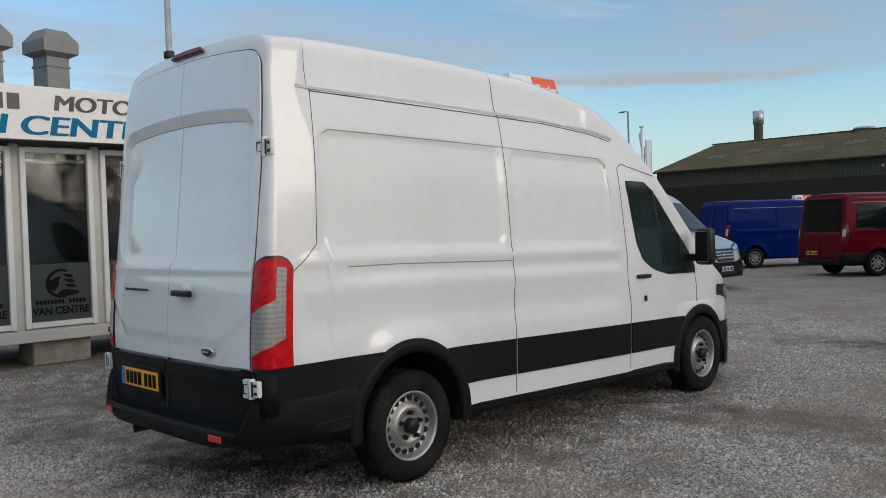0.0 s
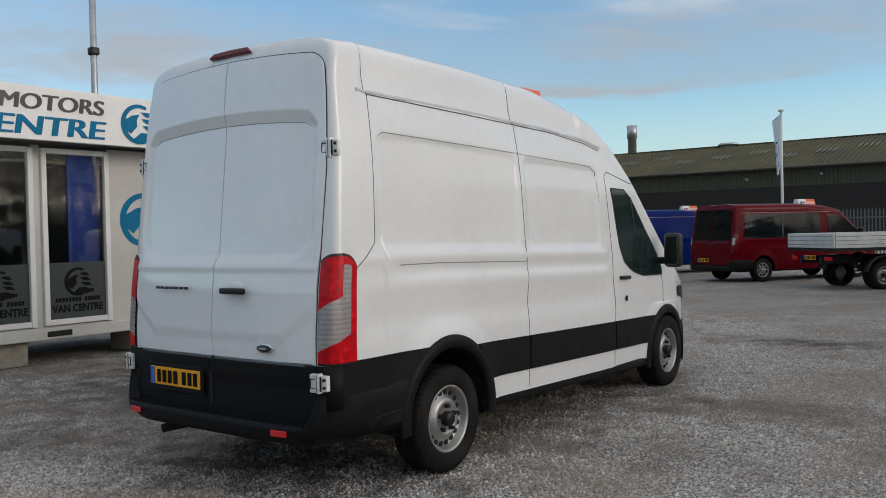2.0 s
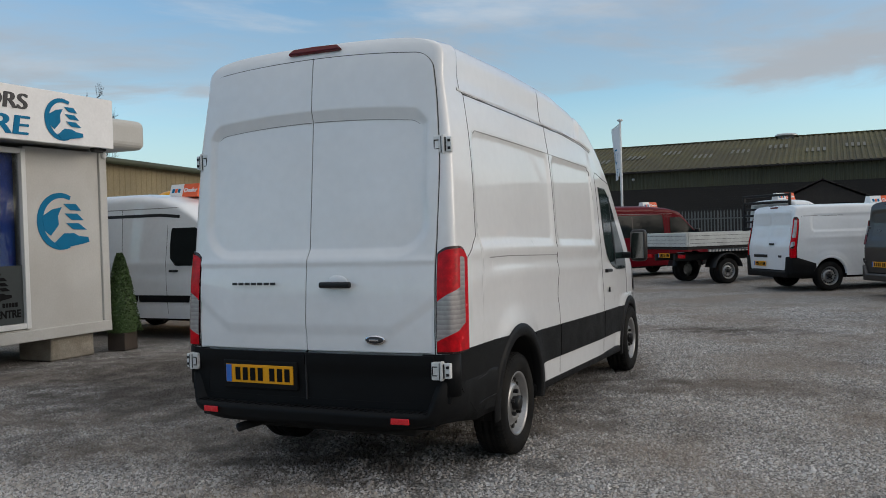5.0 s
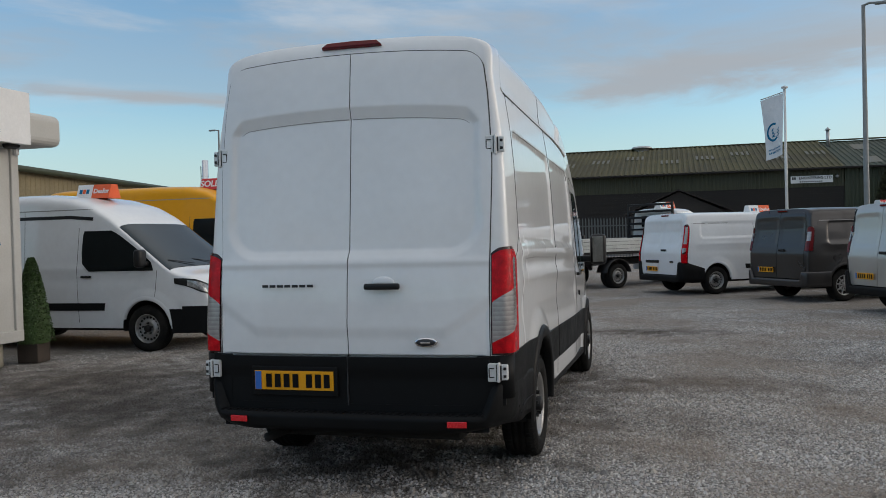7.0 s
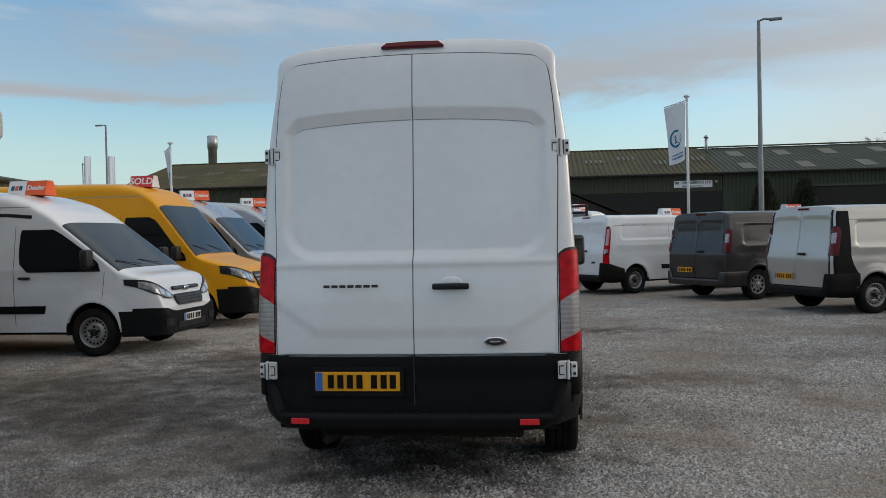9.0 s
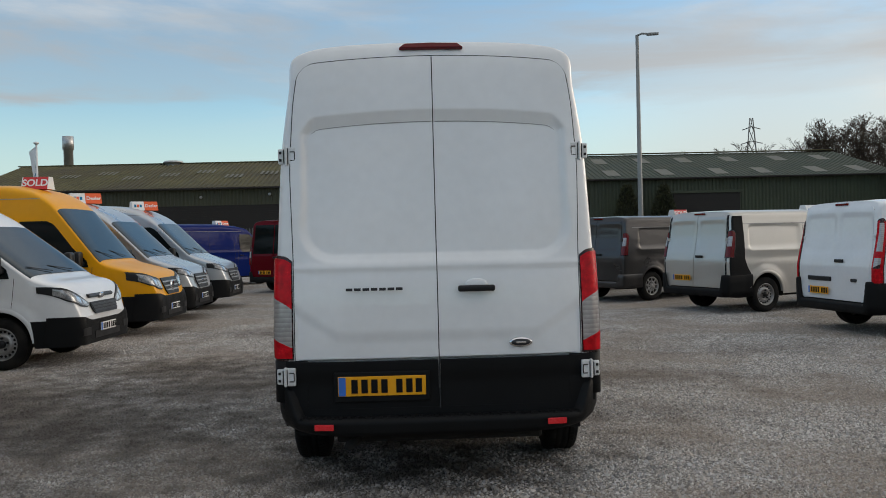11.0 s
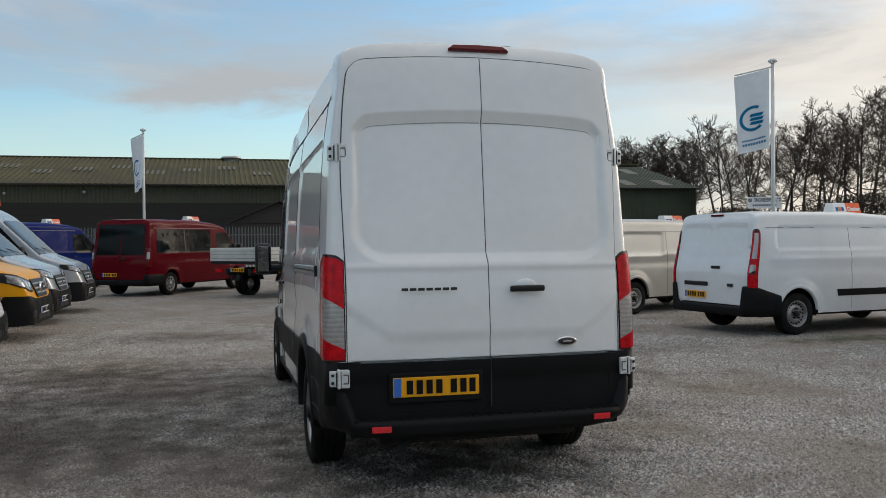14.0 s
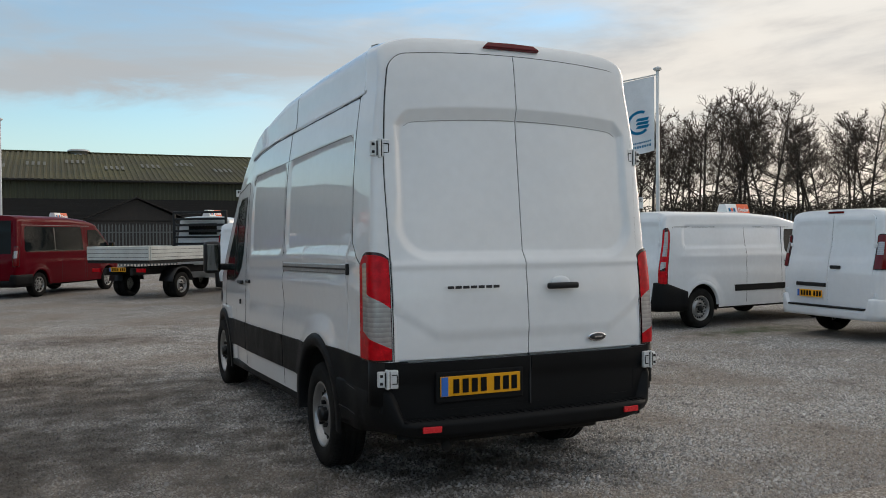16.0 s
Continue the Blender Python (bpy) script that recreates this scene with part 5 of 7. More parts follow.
sh_box = shape_for(2.25, 5.40, 1.02, 4.46, 3.85, 4.75, 1.02, zc=1.28, slope=0.02, dr=0.28)

# row of vans that face the open yard
v = other_van("cargo_van", "white mid-size high-roof van with black bumpers on gravel", sh_cust, M_WHITE2, M_PLASTIC, win=cab_glass(3.10, 4.35, 1.18, 1.78), stripe=((1.45, 2.4), (2.45, 3.50)), seams=(2.05,), sheet=(3.74, 4.60), face="swept")
set_by_wheel(v, sh_cust, True, -5.47, 5.98, -92.5, 1, 0.02)
side_line(sh_cust, "roof_joint", [(0.4, 1.995), (2.9, 1.995), (3.3, 1.96)], 0.05, M_BLACK, v, 0.004)
on_roof(v, sh_cust, 2.75, 0.1)
v = other_van("cargo_van", "bright yellow high-roof panel van with black bumper", sh_spr, M_YELLOW, M_PLASTIC, win=cab_glass(3.45, 4.66, 1.22, 2.02), seams=(2.1,), sheet=(4.12, 4.84), bump_z=0.70, face="star")
v.matrix_world = pose(-4.44 - 5.83, 10.52, 0, 0, 0, -91)
on_roof(v, sh_spr, 3.52, 0.2, sold=True)
v = other_van("cargo_van", "silver high-roof panel van with black grille", sh_tr, M_SILVER, M_PLASTIC, win=cab_glass(3.45, 4.62, 1.24, 1.98), seams=(2.05,), sheet=(4.10, 4.84), bump_z=0.66)
v.matrix_world = pose(-4.60 - 5.73, 13.40, 0, 0, 0, -91)
on_roof(v, sh_tr, 3.24, 0.0, 35)
v = copy_thing(v, pose(-4.50 - 5.73, 16.25, 0, 0, 0, -91))
v.matrix_world = pose(-4.50 - 5.73, 16.25, 0, 0, 0, -91)
on_roof(v, sh_tr, 3.50, 0.0, 35)

# far row
v = other_van("cargo_van", "dark blue low-roof panel van with black bumpers", sh_box, M_BLUE, M_PLASTIC, lamp=(0.85, 1.45), win=cab_glass(3.35, 4.60, 1.22, 1.86), seams=(1.9, 3.1), kind="trim", sheet=(3.92, 4.78))
set_by_wheel(v, sh_box, True, -7.75, 24.45, -34, 0, 0.02)
on_roof(v, sh_box, 3.4)
v = other_van("minibus", "dark red minibus with tinted windows and black bumpers", sh_box, M_RED, M_PLASTIC, lamp=(0.85, 1.40), win=cab_glass(3.35, 4.60, 1.22, 1.86), seams=(2.0, 3.15), rear_glass=True, side_glass=((0.36, 3.10),), kind="trim", sheet=(3.92, 4.78))
v["category"] = "minibus"
set_by_wheel(v, sh_box, True, -3.03, 21.65, -34, 0, 0.02)
on_roof(v, sh_box, 3.4)
v = other_van("cargo_van", "white mid-size panel van with black lower bumper", sh_low, M_WHITE2, M_PLASTIC, corner_z=0.80, fall=0.16, twin=False, lamp_style="slim", lamp_in=0.905, lamp=(0.76, 1.70), win=cab_glass(3.10, 4.35, 1.18, 1.68), seams=(2.05,), stripe=((1.78, 3.30),), sheet=(3.62, 4.52), face="swept")
set_by_wheel(v, sh_low, True, 2.97, 16.80, -57, 0, 0.02)
on_roof(v, sh_low, 2.9)
w = copy_thing(v, pose(0, 0, 0))
set_by_wheel(w, sh_low, True, 7.33, 6.79, -83, 0, 0.02)
on_roof(w, sh_low, 2.9)
v = other_van("cargo_van", "grey-brown compact panel van with twin rear doors", sh_viv, M_GREY, M_GREY, lamp=(1.06, 1.58), win=cab_glass(2.95, 4.15, 1.15, 1.66), seams=(1.9, 2.85), kind="alloy", sheet=(3.48, 4.38), plate_z=0.66)
set_by_wheel(v, sh_viv, True, 5.40, 14.45, -59, 0, 0.02)
on_roof(v, sh_viv, 2.9, sold=True)
v = other_van("cargo_van", "pale silver compact van with black rear corners", sh_viv, M_SILVER2, M_PLASTIC, lamp=(1.06, 1.58), win=cab_glass(2.95, 4.15, 1.15, 1.66), seams=(1.9, 2.85), sheet=(3.48, 4.38), blackcorner=True, corner_z=0.74, plate_z=0.66)
set_by_wheel(v, sh_viv, True, 6.62, 10.97, -68.5, 0, 0.02)
on_roof(v, sh_viv, 3.2)
v = other_van("cargo_van", "white compact panel van with white bumper", sh_viv, M_WHITE2, M_WHITE2, lamp=(1.06, 1.58), win=cab_glass(2.95, 4.15, 1.15, 1.66), seams=(1.9, 2.85), sheet=(3.48, 4.38), plate_z=0.66)
set_by_wheel(v, sh_viv, False, 9.12, 5.66, -95, 0, 0.10)
box("bumper_step", (0, -0.045, 0.478), (1.52, 0.085, 0.03), M_BLACK, v, 0.006)
box("plate_lamp_bar", (-0.33, rear_y(sh_viv, 0.80) - 0.022, 0.80), (0.62, 0.03, 0.06), M_BLACK, v, 0.012)

# dropside truck
truck = new("dropside_truck")
tagged(truck, "white dropside truck with black headboard frame and twin rear wheels", "truck")
M_BED = mat("grey_white_dropside", (0.62, 0.63, 0.60), 0.5, 0.1, 0.08, 3, 40, dirt=(0.25, 0.23, 0.20), dirt_amt=0.3)
box("bed_floor", (0, 1.75, 0.98), (2.0, 3.5, 0.08), M_UNDER, truck, 0.01)
tg = box("tailboard", (0, 0.0, 1.20), (2.0, 0.04, 0.36), M_BED, truck, 0.008)
for z in (1.10, 1.20, 1.30):
    box("board_groove", (0, -0.022, z), (1.94, 0.006, 0.008), M_SEAM, tg, 0.0)
for s in (1, -1):
    sb = box("side_board", (s * 0.99, 1.76, 1.20), (0.04, 3.44, 0.36), M_BED, truck, 0.008)
    for z in (1.10, 1.20, 1.30):
        box("board_groove", (s * 1.012, 1.76, z), (0.006, 3.38, 0.008), M_SEAM, sb, 0.0)
    box("chassis_rail", (s * 0.42, 2.6, 0.72), (0.09, 5.2, 0.18), M_UNDER, truck, 0.01)
    box("rear_light", (s * 0.72, 0.02, 0.76), (0.26, 0.06, 0.10), M_REDLENS, truck, 0.012)
    for x in (0.72, 0.93):
        wheel(truck, (s * x, 1.30, 0.34), s, 0.34, 0.19)
    wheel(truck, (s * 0.88, 4.75, 0.34), s, 0.34, 0.20)
    rows = []
    for x_, r_ in ((0.61, 0.44), (1.05, 0.44), (1.05, 0.46), (0.61, 0.46), (0.61, 0.44)):
        rows.append([Vector((s * x_, 1.30 + r_ * math.cos(a), 0.36 + r_ * math.sin(a))) for a in np.linspace(radians(10), radians(170), 16)])
    mesh_part("mudguard", [p for r_ in rows for p in r_], grid_faces(5, 16, s > 0), M_BLACK, truck)
plate(truck, (0, -0.02, 0.78), True, -1)
hb = box("headboard", (0, 3.52, 1.62), (1.90, 0.05, 0.06), M_BLACK, truck, 0.01)
for x in (-0.92, 0.92):
    box("headboard_post", (x, 3.52, 1.70), (0.07, 0.06, 1.40), M_BLACK, hb, 0.01)
for z in (1.42, 1.80, 1.98, 2.16, 2.36):
    box("headboard_rail", (0, 3.52, z), (1.86, 0.05, 0.07), M_BLACK, hb, 0.01)
sh_cab = Shape(prof=[(0.2, 0.97), (0.9, 1.0), (1.4, 0.98), (2.2, 0.88)], top=[(3.6, 2.20), (3.7, 2.25), (4.3, 2.22), (4.6, 2.08), (5.35, 1.30), (5.5, 1.24), (5.85, 1.05), (6.0, 0.85), (6.1, 0.60)], drop=[(3.6, 0.25), (4.6, 0.16), (5.4, 0.12), (6.1, 0.2)],
               taper=[(3.6, 0.985), (4.6, 0.985), (5.4, 0.965), (5.7, 0.90), (6.1, 0.70)], lean=[(0.2, 0.0), (2.3, 0.04)], axles=(-9.0, 4.75), sill=0.40, arch=0.42, arch_z=0.38, y0=3.65, corner=0.10)
skin(sh_cab, M_WHITE2, truck, 0.06, 30, 12)
box("rear_window", (0, 3.66, 1.86), (1.0, 0.02, 0.34), M_GLASS, truck, 0.009)
side_patch(sh_cab, "cab_window", cab_glass(3.95, 5.2, 1.30, 2.0), 0.006, M_GLASS, truck, 12, nr=16)
screen_patch(sh_cab, truck, 4.62, 5.37)
for s in (1, -1):
    mirror(truck, 1.12, 5.0, 1.45, 0.19, 0.30, s, 0.92)
truck.matrix_world = pose(-1.15, 19.22, 0, 0, 0, -44.5)
on_roof(truck, sh_cab, 4.15)

# ---------------- portable office ----------------
M_CABIN = mat("cream_cabin_panel", (0.53, 0.525, 0.50), 0.5, 0, 0.05, 1.5, 40, dirt=(0.34, 0.32, 0.28), dirt_amt=0.35, dirt_scale=1.2)
M_UPVC = mat("white_window_plastic", (0.70, 0.71, 0.70), 0.35, 0, 0.03, 4, 50)
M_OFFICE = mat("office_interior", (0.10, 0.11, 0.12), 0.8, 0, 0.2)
M_BLIND = mat("blue_display_panel", (0.015, 0.075, 0.50), 0.6, 0, 0.1)
M_FROST = mat("grey_frosted_film", (0.055, 0.064, 0.066), 0.6, 0, 0.05, spec=0.15)
M_CONC = mat("concrete_block", (0.34, 0.31, 0.26), 0.9, 0, 0.2, 6, 60, bump=0.6, bscale=60, dirt=(0.16, 0.14, 0.10), dirt_amt=0.6, dirt_scale=4)
M_PANE = bpy.data.materials.new("window_glass")
M_PANE.use_nodes = True
pn, pl = M_PANE.node_tree.nodes, M_PANE.node_tree.links
pn.remove(pn["Principled BSDF"])
g1, g2, g3, g4 = pn.new("ShaderNodeBsdfTransparent"), pn.new("ShaderNodeBsdfGlossy"), pn.new("ShaderNodeMixShader"), pn.new("ShaderNodeFresnel")
g1.inputs[0].default_value, g2.inputs["Roughness"].default_value = (0.72, 0.75, 0.75, 1), 0.02
g4.inputs[0].default_value = 1.55
pl.new(g4.outputs[0], g3.inputs[0])
pl.new(g1.outputs[0], g3.inputs[1])
pl.new(g2.outputs[0], g3.inputs[2])
pl.new(g3.outputs[0], pn["Material Output"].inputs[0])

CX, CY0, CY1 = -6.45, -1.45, 4.62
cabin = new("portable_office")
tagged(cabin, "cream portable office cabin with tall windows and sign fascia", "building")
WIN = [(-0.80, 0.12), (0.24, 1.16), (1.27, 2.19), (2.30, 3.26)]
ZW0, ZW1 = 0.50, 2.82
ys = [CY0] + [q for w_ in WIN for q in w_] + [CY1]
for k in range(0, len(ys), 2):
    box("wall_panel", (CX - 0.04, (ys[k] + ys[k + 1]) / 2, 1.65), (0.08, ys[k + 1] - ys[k], 2.42), M_CABIN, cabin, 0.003)
for a, b in WIN:
    box("wall_panel", (CX - 0.04, (a + b) / 2, 0.465), (0.08, b - a, 0.06), M_CABIN, cabin, 0.003)
    wdw = new("window")
    wdw.parent = cabin
    for y in (a + 0.035, b - 0.035):
        box("window_frame", (CX + 0.005, y, (ZW0 + ZW1) / 2), (0.09, 0.07, ZW1 - ZW0), M_UPVC, wdw, 0.008)
    for z in (ZW0 + 0.04, ZW1 - 0.03):
        box("window_frame", (CX + 0.003, (a + b) / 2, z), (0.085, b - a - 0.14, 0.07), M_UPVC, wdw, 0.008)
    p = box("pane", (CX - 0.01, (a + b) / 2, (ZW0 + ZW1) / 2), (0.012, b - a - 0.13, ZW1 - ZW0 - 0.12), M_PANE, wdw, 0.0)
    p.visible_shadow = False
    # frosted film with the dealer's mark on the lower part
    yc = (a + b) / 2
    box("frosted_film", (CX - 0.001, yc, ZW0 + 0.45), (0.003, b - a - 0.15, 0.74), M_FROST, wdw, 0.0)
    m = Matrix.Translation((CX + 0.004, yc, ZW0 + 0.26)) @ Matrix.Rotation(math.pi / 2, 4, "Z") @ Matrix.Rotation(math.pi / 2, 4, "X")
    lettering("film_lettering", "VAN CENTRE", 0.095, M_INK, wdw, m @ Matrix.Translation((0, -0.055, 0)), 0.002, bold=0.004, width=0.88)
    for k in range(14):
        if k != 8:
            bm = add_box(bmesh.new(), None, (0.034, 0.055, 0.004), 0.0, m @ Matrix.Translation((-0.30 + 0.046 * k, 0.065, 0)))
            part("name_bar", bm, M_INK, wdw)


def emblem(parent, m, r, material):
    """A round mark: an open ring, a leaf-like body and three swept stripes over a small van."""
    lay = []

    def poly(name, pts):
        lay.append(0)
        prism(name, pts, 0.004, material, parent, m @ Matrix.Translation((0, 0, 0.0012 * len(lay))) @ Matrix.Diagonal((r, r, 1, 1)))
    out = [(math.cos(a), math.sin(a)) for a in np.linspace(radians(62), radians(292), 28)]
    inn = [(0.82 * math.cos(a) + 0.06, 0.82 * math.sin(a)) for a in np.linspace(radians(288), radians(66), 28)]
    poly("emblem_ring", out + inn)
    poly("emblem_body", [(-0.78, 0.18), (-0.35, 0.42), (0.05, 0.50), (-0.12, 0.20), (-0.10, -0.12), (-0.45, -0.50), (-0.72, -0.30)])
    for k, (x0, y0_) in enumerate(((0.12, 0.62), (0.16, 0.28), (0.22, -0.06))):
        poly("emblem_stripe", [(x0, y0_), (x0 + 0.55, y0_), (x0 + 0.78 + 0.06 * k, y0_ - 0.24), (x0 + 0.30, y0_ - 0.22)])
    poly("emblem_van", [(-0.30, -0.74), (0.10, -0.42), (0.55, -0.42), (0.75, -0.52), (1.18, -0.56), (1.22, -0.74), (0.95, -0.80), (0.2, -0.92), (-0.10, -0.92)])


face_x = Matrix.Rotation(math.pi / 2, 4, "Z") @ Matrix.Rotation(math.pi / 2, 4, "X")
emblem(cabin, Matrix.Translation((CX + 0.002, 3.82, 1.885)) @ face_x, 0.385, M_TEAL)
for a, b in WIN:
    emblem(cabin, Matrix.Translation((CX + 0.003, (a + b) / 2, 1.06)) @ face_x, 0.19, M_INK)
box("end_wall", (CX - 1.25, CY1 - 0.03, 1.65), (2.34, 0.06, 2.42), M_CABIN, cabin, 0.003)
box("end_wall", (CX - 1.25, CY0 + 0.03, 1.65), (2.34, 0.06, 2.42), M_CABIN, cabin, 0.003)
box("back_wall", (CX - 2.42, (CY0 + CY1) / 2, 1.65), (0.06, CY1 - CY0, 2.42), M_CABIN, cabin, 0.003)
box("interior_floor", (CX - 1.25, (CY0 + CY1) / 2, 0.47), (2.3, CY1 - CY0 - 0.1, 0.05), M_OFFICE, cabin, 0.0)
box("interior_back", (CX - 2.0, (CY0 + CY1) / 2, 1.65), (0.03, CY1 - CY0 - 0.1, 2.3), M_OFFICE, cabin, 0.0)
box("display_panel", (CX - 0.12, 2.96, 1.80), (0.02, 0.46, 1.95), M_BLIND, cabin, 0.004)
box("display_panel", (CX - 0.12, -0.1, 1.80), (0.02, 0.36, 1.95), M_BLIND, cabin, 0.004)
box("desk", (CX - 0.9, 1.6, 1.0), (0.6, 1.4, 0.04), M_CABIN, cabin, 0.004)
for y in (CY0 + 0.06, CY1 - 0.06):
    box("corner_post", (CX - 0.02, y, 1.65), (0.11, 0.13, 2.56), M_CABIN, cabin, 0.01)
box("floor_beam", (CX - 0.03, (CY0 + CY1) / 2, 0.40), (0.14, CY1 - CY0 + 0.02, 0.15), M_CABIN, cabin, 0.012)
box("base", (CX - 1.25, (CY0 + CY1) / 2, 0.40), (2.3, CY1 - CY0 - 0.04, 0.12), M_UNDER, cabin, 0.01)
for y in (2.49, 0.60):
    box("fork_pocket", (CX + 0.042, y, 0.395), (0.006, 0.34, 0.075), M_UNDER, cabin, 0.002)
box("roof", (CX - 1.10, (CY0 + CY1) / 2, 3.11), (3.05, CY1 - CY0 + 0.80, 0.42), M_CABIN, cabin, 0.10, seg=4)
sign = box("sign_board", (CX + 0.50, (CY0 + 4.28) / 2, 3.19), (0.07, 4.28 - CY0, 0.66), M_SIGNWHITE, cabin, 0.006)
sm = Matrix.Translation((CX + 0.54, 0, 3.19)) @ face_x
lettering("sign_lettering", "VAN CENTRE", 0.235, M_TEAL, sign, sm @ Matrix.Translation((2.90, -0.165, 0)), 0.004, "RIGHT", 0.0, 1.44, 0.12, 0.016)
for k in range(8):
    x = 1.06 - 0.187 * (7 - k)
    part("name_bar", add_box(bmesh.new(), None, (0.140, 0.19, 0.006), 0.0, sm @ Matrix.Translation((x, 0.125, 0))), M_CHARCOAL, sign)
lettering("sign_lettering", "MOTORS", 0.19, M_CHARCOAL, sign, sm @ Matrix.Translation((2.90, 0.128, 0)), 0.004, "RIGHT", 0.0, 1.24, 0.10, 0.011)
emblem(sign, sm @ Matrix.Translation((3.42, -0.02, 0)), 0.27, M_TEAL)
box("floodlight", (CX + 0.16, 4.36, 2.90), (0.10, 0.22, 0.10), M_BLACK, cabin, 0.02, m=Matrix.Rotation(radians(-20), 4, "Y"))
box("camera_dome", (CX + 0.06, 4.56, 2.82), (0.07, 0.07, 0.10), M_SIGNWHITE, cabin, 0.03)
for k, y in enumerate((1.78, 4.05, -0.9)):
    b = box("concrete_block", (CX - 0.42, y, 0.162), (0.62, 0.74, 0.325), M_CONC, None, 0.025, m=Matrix.Rotation(0.04 * (k - 1), 4, "Z"))
    tagged(b, "weathered concrete block under the portable office", "block", "blocks under the office")

# topiary cone in a square planter
M_LEAF = mat("box_leaf", (0.045, 0.085, 0.022), 0.6, 0, 0.3, 20, 90, island=0.45)
M_TUB = mat("brown_planter", (0.06, 0.045, 0.035), 0.7, 0, 0.2, 6, 60)
topiary = new("topiary")
tagged(topiary, "clipped green box cone in a dark square planter", "plant")
box("planter", (0, 0, 0.13), (0.30, 0.30, 0.26), M_TUB, topiary, 0.012)
rng = np.random.default_rng(7)
lv, lf = [], []
for k in range(5200):
    t = rng.random() ** 0.8
    z = 0.26 + 1.16 * t
    r = (0.25 * (1 - t) ** 0.72 + 0.03) * (0.86 + 0.16 * rng.random())
    a = rng.random() * 2 * math.pi
    c = Vector((r * math.cos(a), r * math.sin(a), z))
    d = Vector(rng.normal(size=3)).normalized() * 0.017
    e = d.cross(Vector(rng.normal(size=3))).normalized() * 0.009
    o = len(lv)
    lv += [c - d, c + e, c + d, c - e]
    lf.append((o, o + 1, o + 2, o + 3))
mesh_part("foliage", lv, lf, M_LEAF, topiary, smooth=False)
lathe("foliage_core", [(0.20, 0.26), (0.23, 0.40), (0.16, 0.85), (0.05, 1.30), (0.0, 1.38)], M_LEAF, topiary, 18, "z")
topiary.matrix_world = pose(-6.52, 4.92, 0, 0, 0, 8)

# ---------------- far buildings ----------------
M_ROOF = mat("mossy_cement_roof", (0.088, 0.080, 0.034), 0.9, 0, 0.38, 0.5, 6, dirt=(0.050, 0.042, 0.030), dirt_amt=0.8, dirt_scale=0.25)
M_ROOF2 = mat("green_steel_roof", (0.052, 0.066, 0.050), 0.9, 0, 0.15, 0.5, 8, dirt=(0.085, 0.085, 0.060), dirt_amt=0.5, dirt_scale=0.4)
M_CLAD = mat("olive_steel_cladding", (0.048, 0.050, 0.025), 0.6, 0, 0.12, 0.6, 9, dirt=(0.035, 0.034, 0.022), dirt_amt=0.5, dirt_scale=0.5)
M_CLAD2 = mat("green_steel_cladding", (0.045, 0.055, 0.030), 0.6, 0, 0.12, 0.6, 9, dirt=(0.03, 0.034, 0.022), dirt_amt=0.5, dirt_scale=0.5)
M_LOWWALL = mat("dark_brown_lower_wall", (0.022, 0.019, 0.017), 0.85, 0, 0.25, 2, 20)
M_SKYLIGHT = mat("weathered_rooflight", (0.115, 0.112, 0.085), 0.6, 0, 0.25, 1, 12)
M_TAN = mat("tan_cladding", (0.24, 0.20, 0.12), 0.85, 0, 0.12, 0.6, 9)
M_FENCE = mat("galvanised_fence", (0.12, 0.125, 0.125), 0.6, 0.3, 0.15, 4, 40)
M_POLE = mat("white_flagpole", (0.62, 0.63, 0.63), 0.4, 0, 0.08, 4, 40)
M_LAMPPOST = mat("grey_lamp_post", (0.22, 0.23, 0.23), 0.55, 0.4, 0.12, 4, 40)
M_CLOTH = mat("white_flag_cloth", (0.72, 0.73, 0.76), 0.8, 0, 0.05, 4, 40)


def ribs(name, p0, p1, up, pitch, depth, material, parent, nrm):
    """A corrugated sheet between p0 and p1, going up by a vector; ribs stand proud along nrm."""
    p0, p1, up, nrm = Vector(p0), Vector(p1), Vector(up), Vector(nrm)
    n = int((p1 - p0).length / pitch)
    prof = ((0.0, 0.0), (0.40, 0.0), (0.50, 1.0), (0.90, 1.0))
    vs, fs = [], []
    for k in range(n):
        for f, d in prof:
            q = p0.lerp(p1, (k + f) / n) + nrm * depth * d
            vs += [q, q + up]
    vs += [p1, p1 + up]
    for k in range(len(vs) // 2 - 1):
        fs.append((2 * k, 2 * k + 2, 2 * k + 3, 2 * k + 1))
    return mesh_part(name, vs, fs, material, parent, smooth=False)


YF, YR, ZE, ZR = 66.0, 77.6, 6.05, 9.15
shed = new("industrial_shed")
tagged(shed, "long olive clad industrial shed with mossy corrugated roof", "building")
ribs("upper_cladding", (-36.5, YF, 4.62), (14.7, YF, 4.62), (0, 0, ZE - 4.62), 0.30, 0.05, M_CLAD, shed, (0, -1, 0))
ribs("cladding", (14.75, YF, 0), (41.0, YF, 0), (0, 0, ZE), 0.30, 0.05, M_CLAD2, shed, (0, -1, 0))
for k in range(26):
    box("wall_board", (-10.9, YF + 0.05 - 0.02 * (k % 2), 0.09 + k * 0.178), (51.2, 0.12, 0.176), M_LOWWALL, shed, 0.0)
slope = Vector((0, YR - YF + 0.5, ZR - ZE))
up = slope
nn = Vector((0, -slope.z, slope.y)).normalized()
ribs("roof_sheet", (-36.9, YF - 0.5, ZE - 0.02), (14.7, YF - 0.5, ZE - 0.02), up, 0.42, 0.07, M_ROOF, shed, nn)
ribs("roof_sheet", (14.7, YF - 0.5, ZE - 0.06), (41.2, YF - 0.5, ZE - 0.06), up - Vector((0, 0, 0.12)), 0.42, 0.06, M_ROOF2, shed, nn)
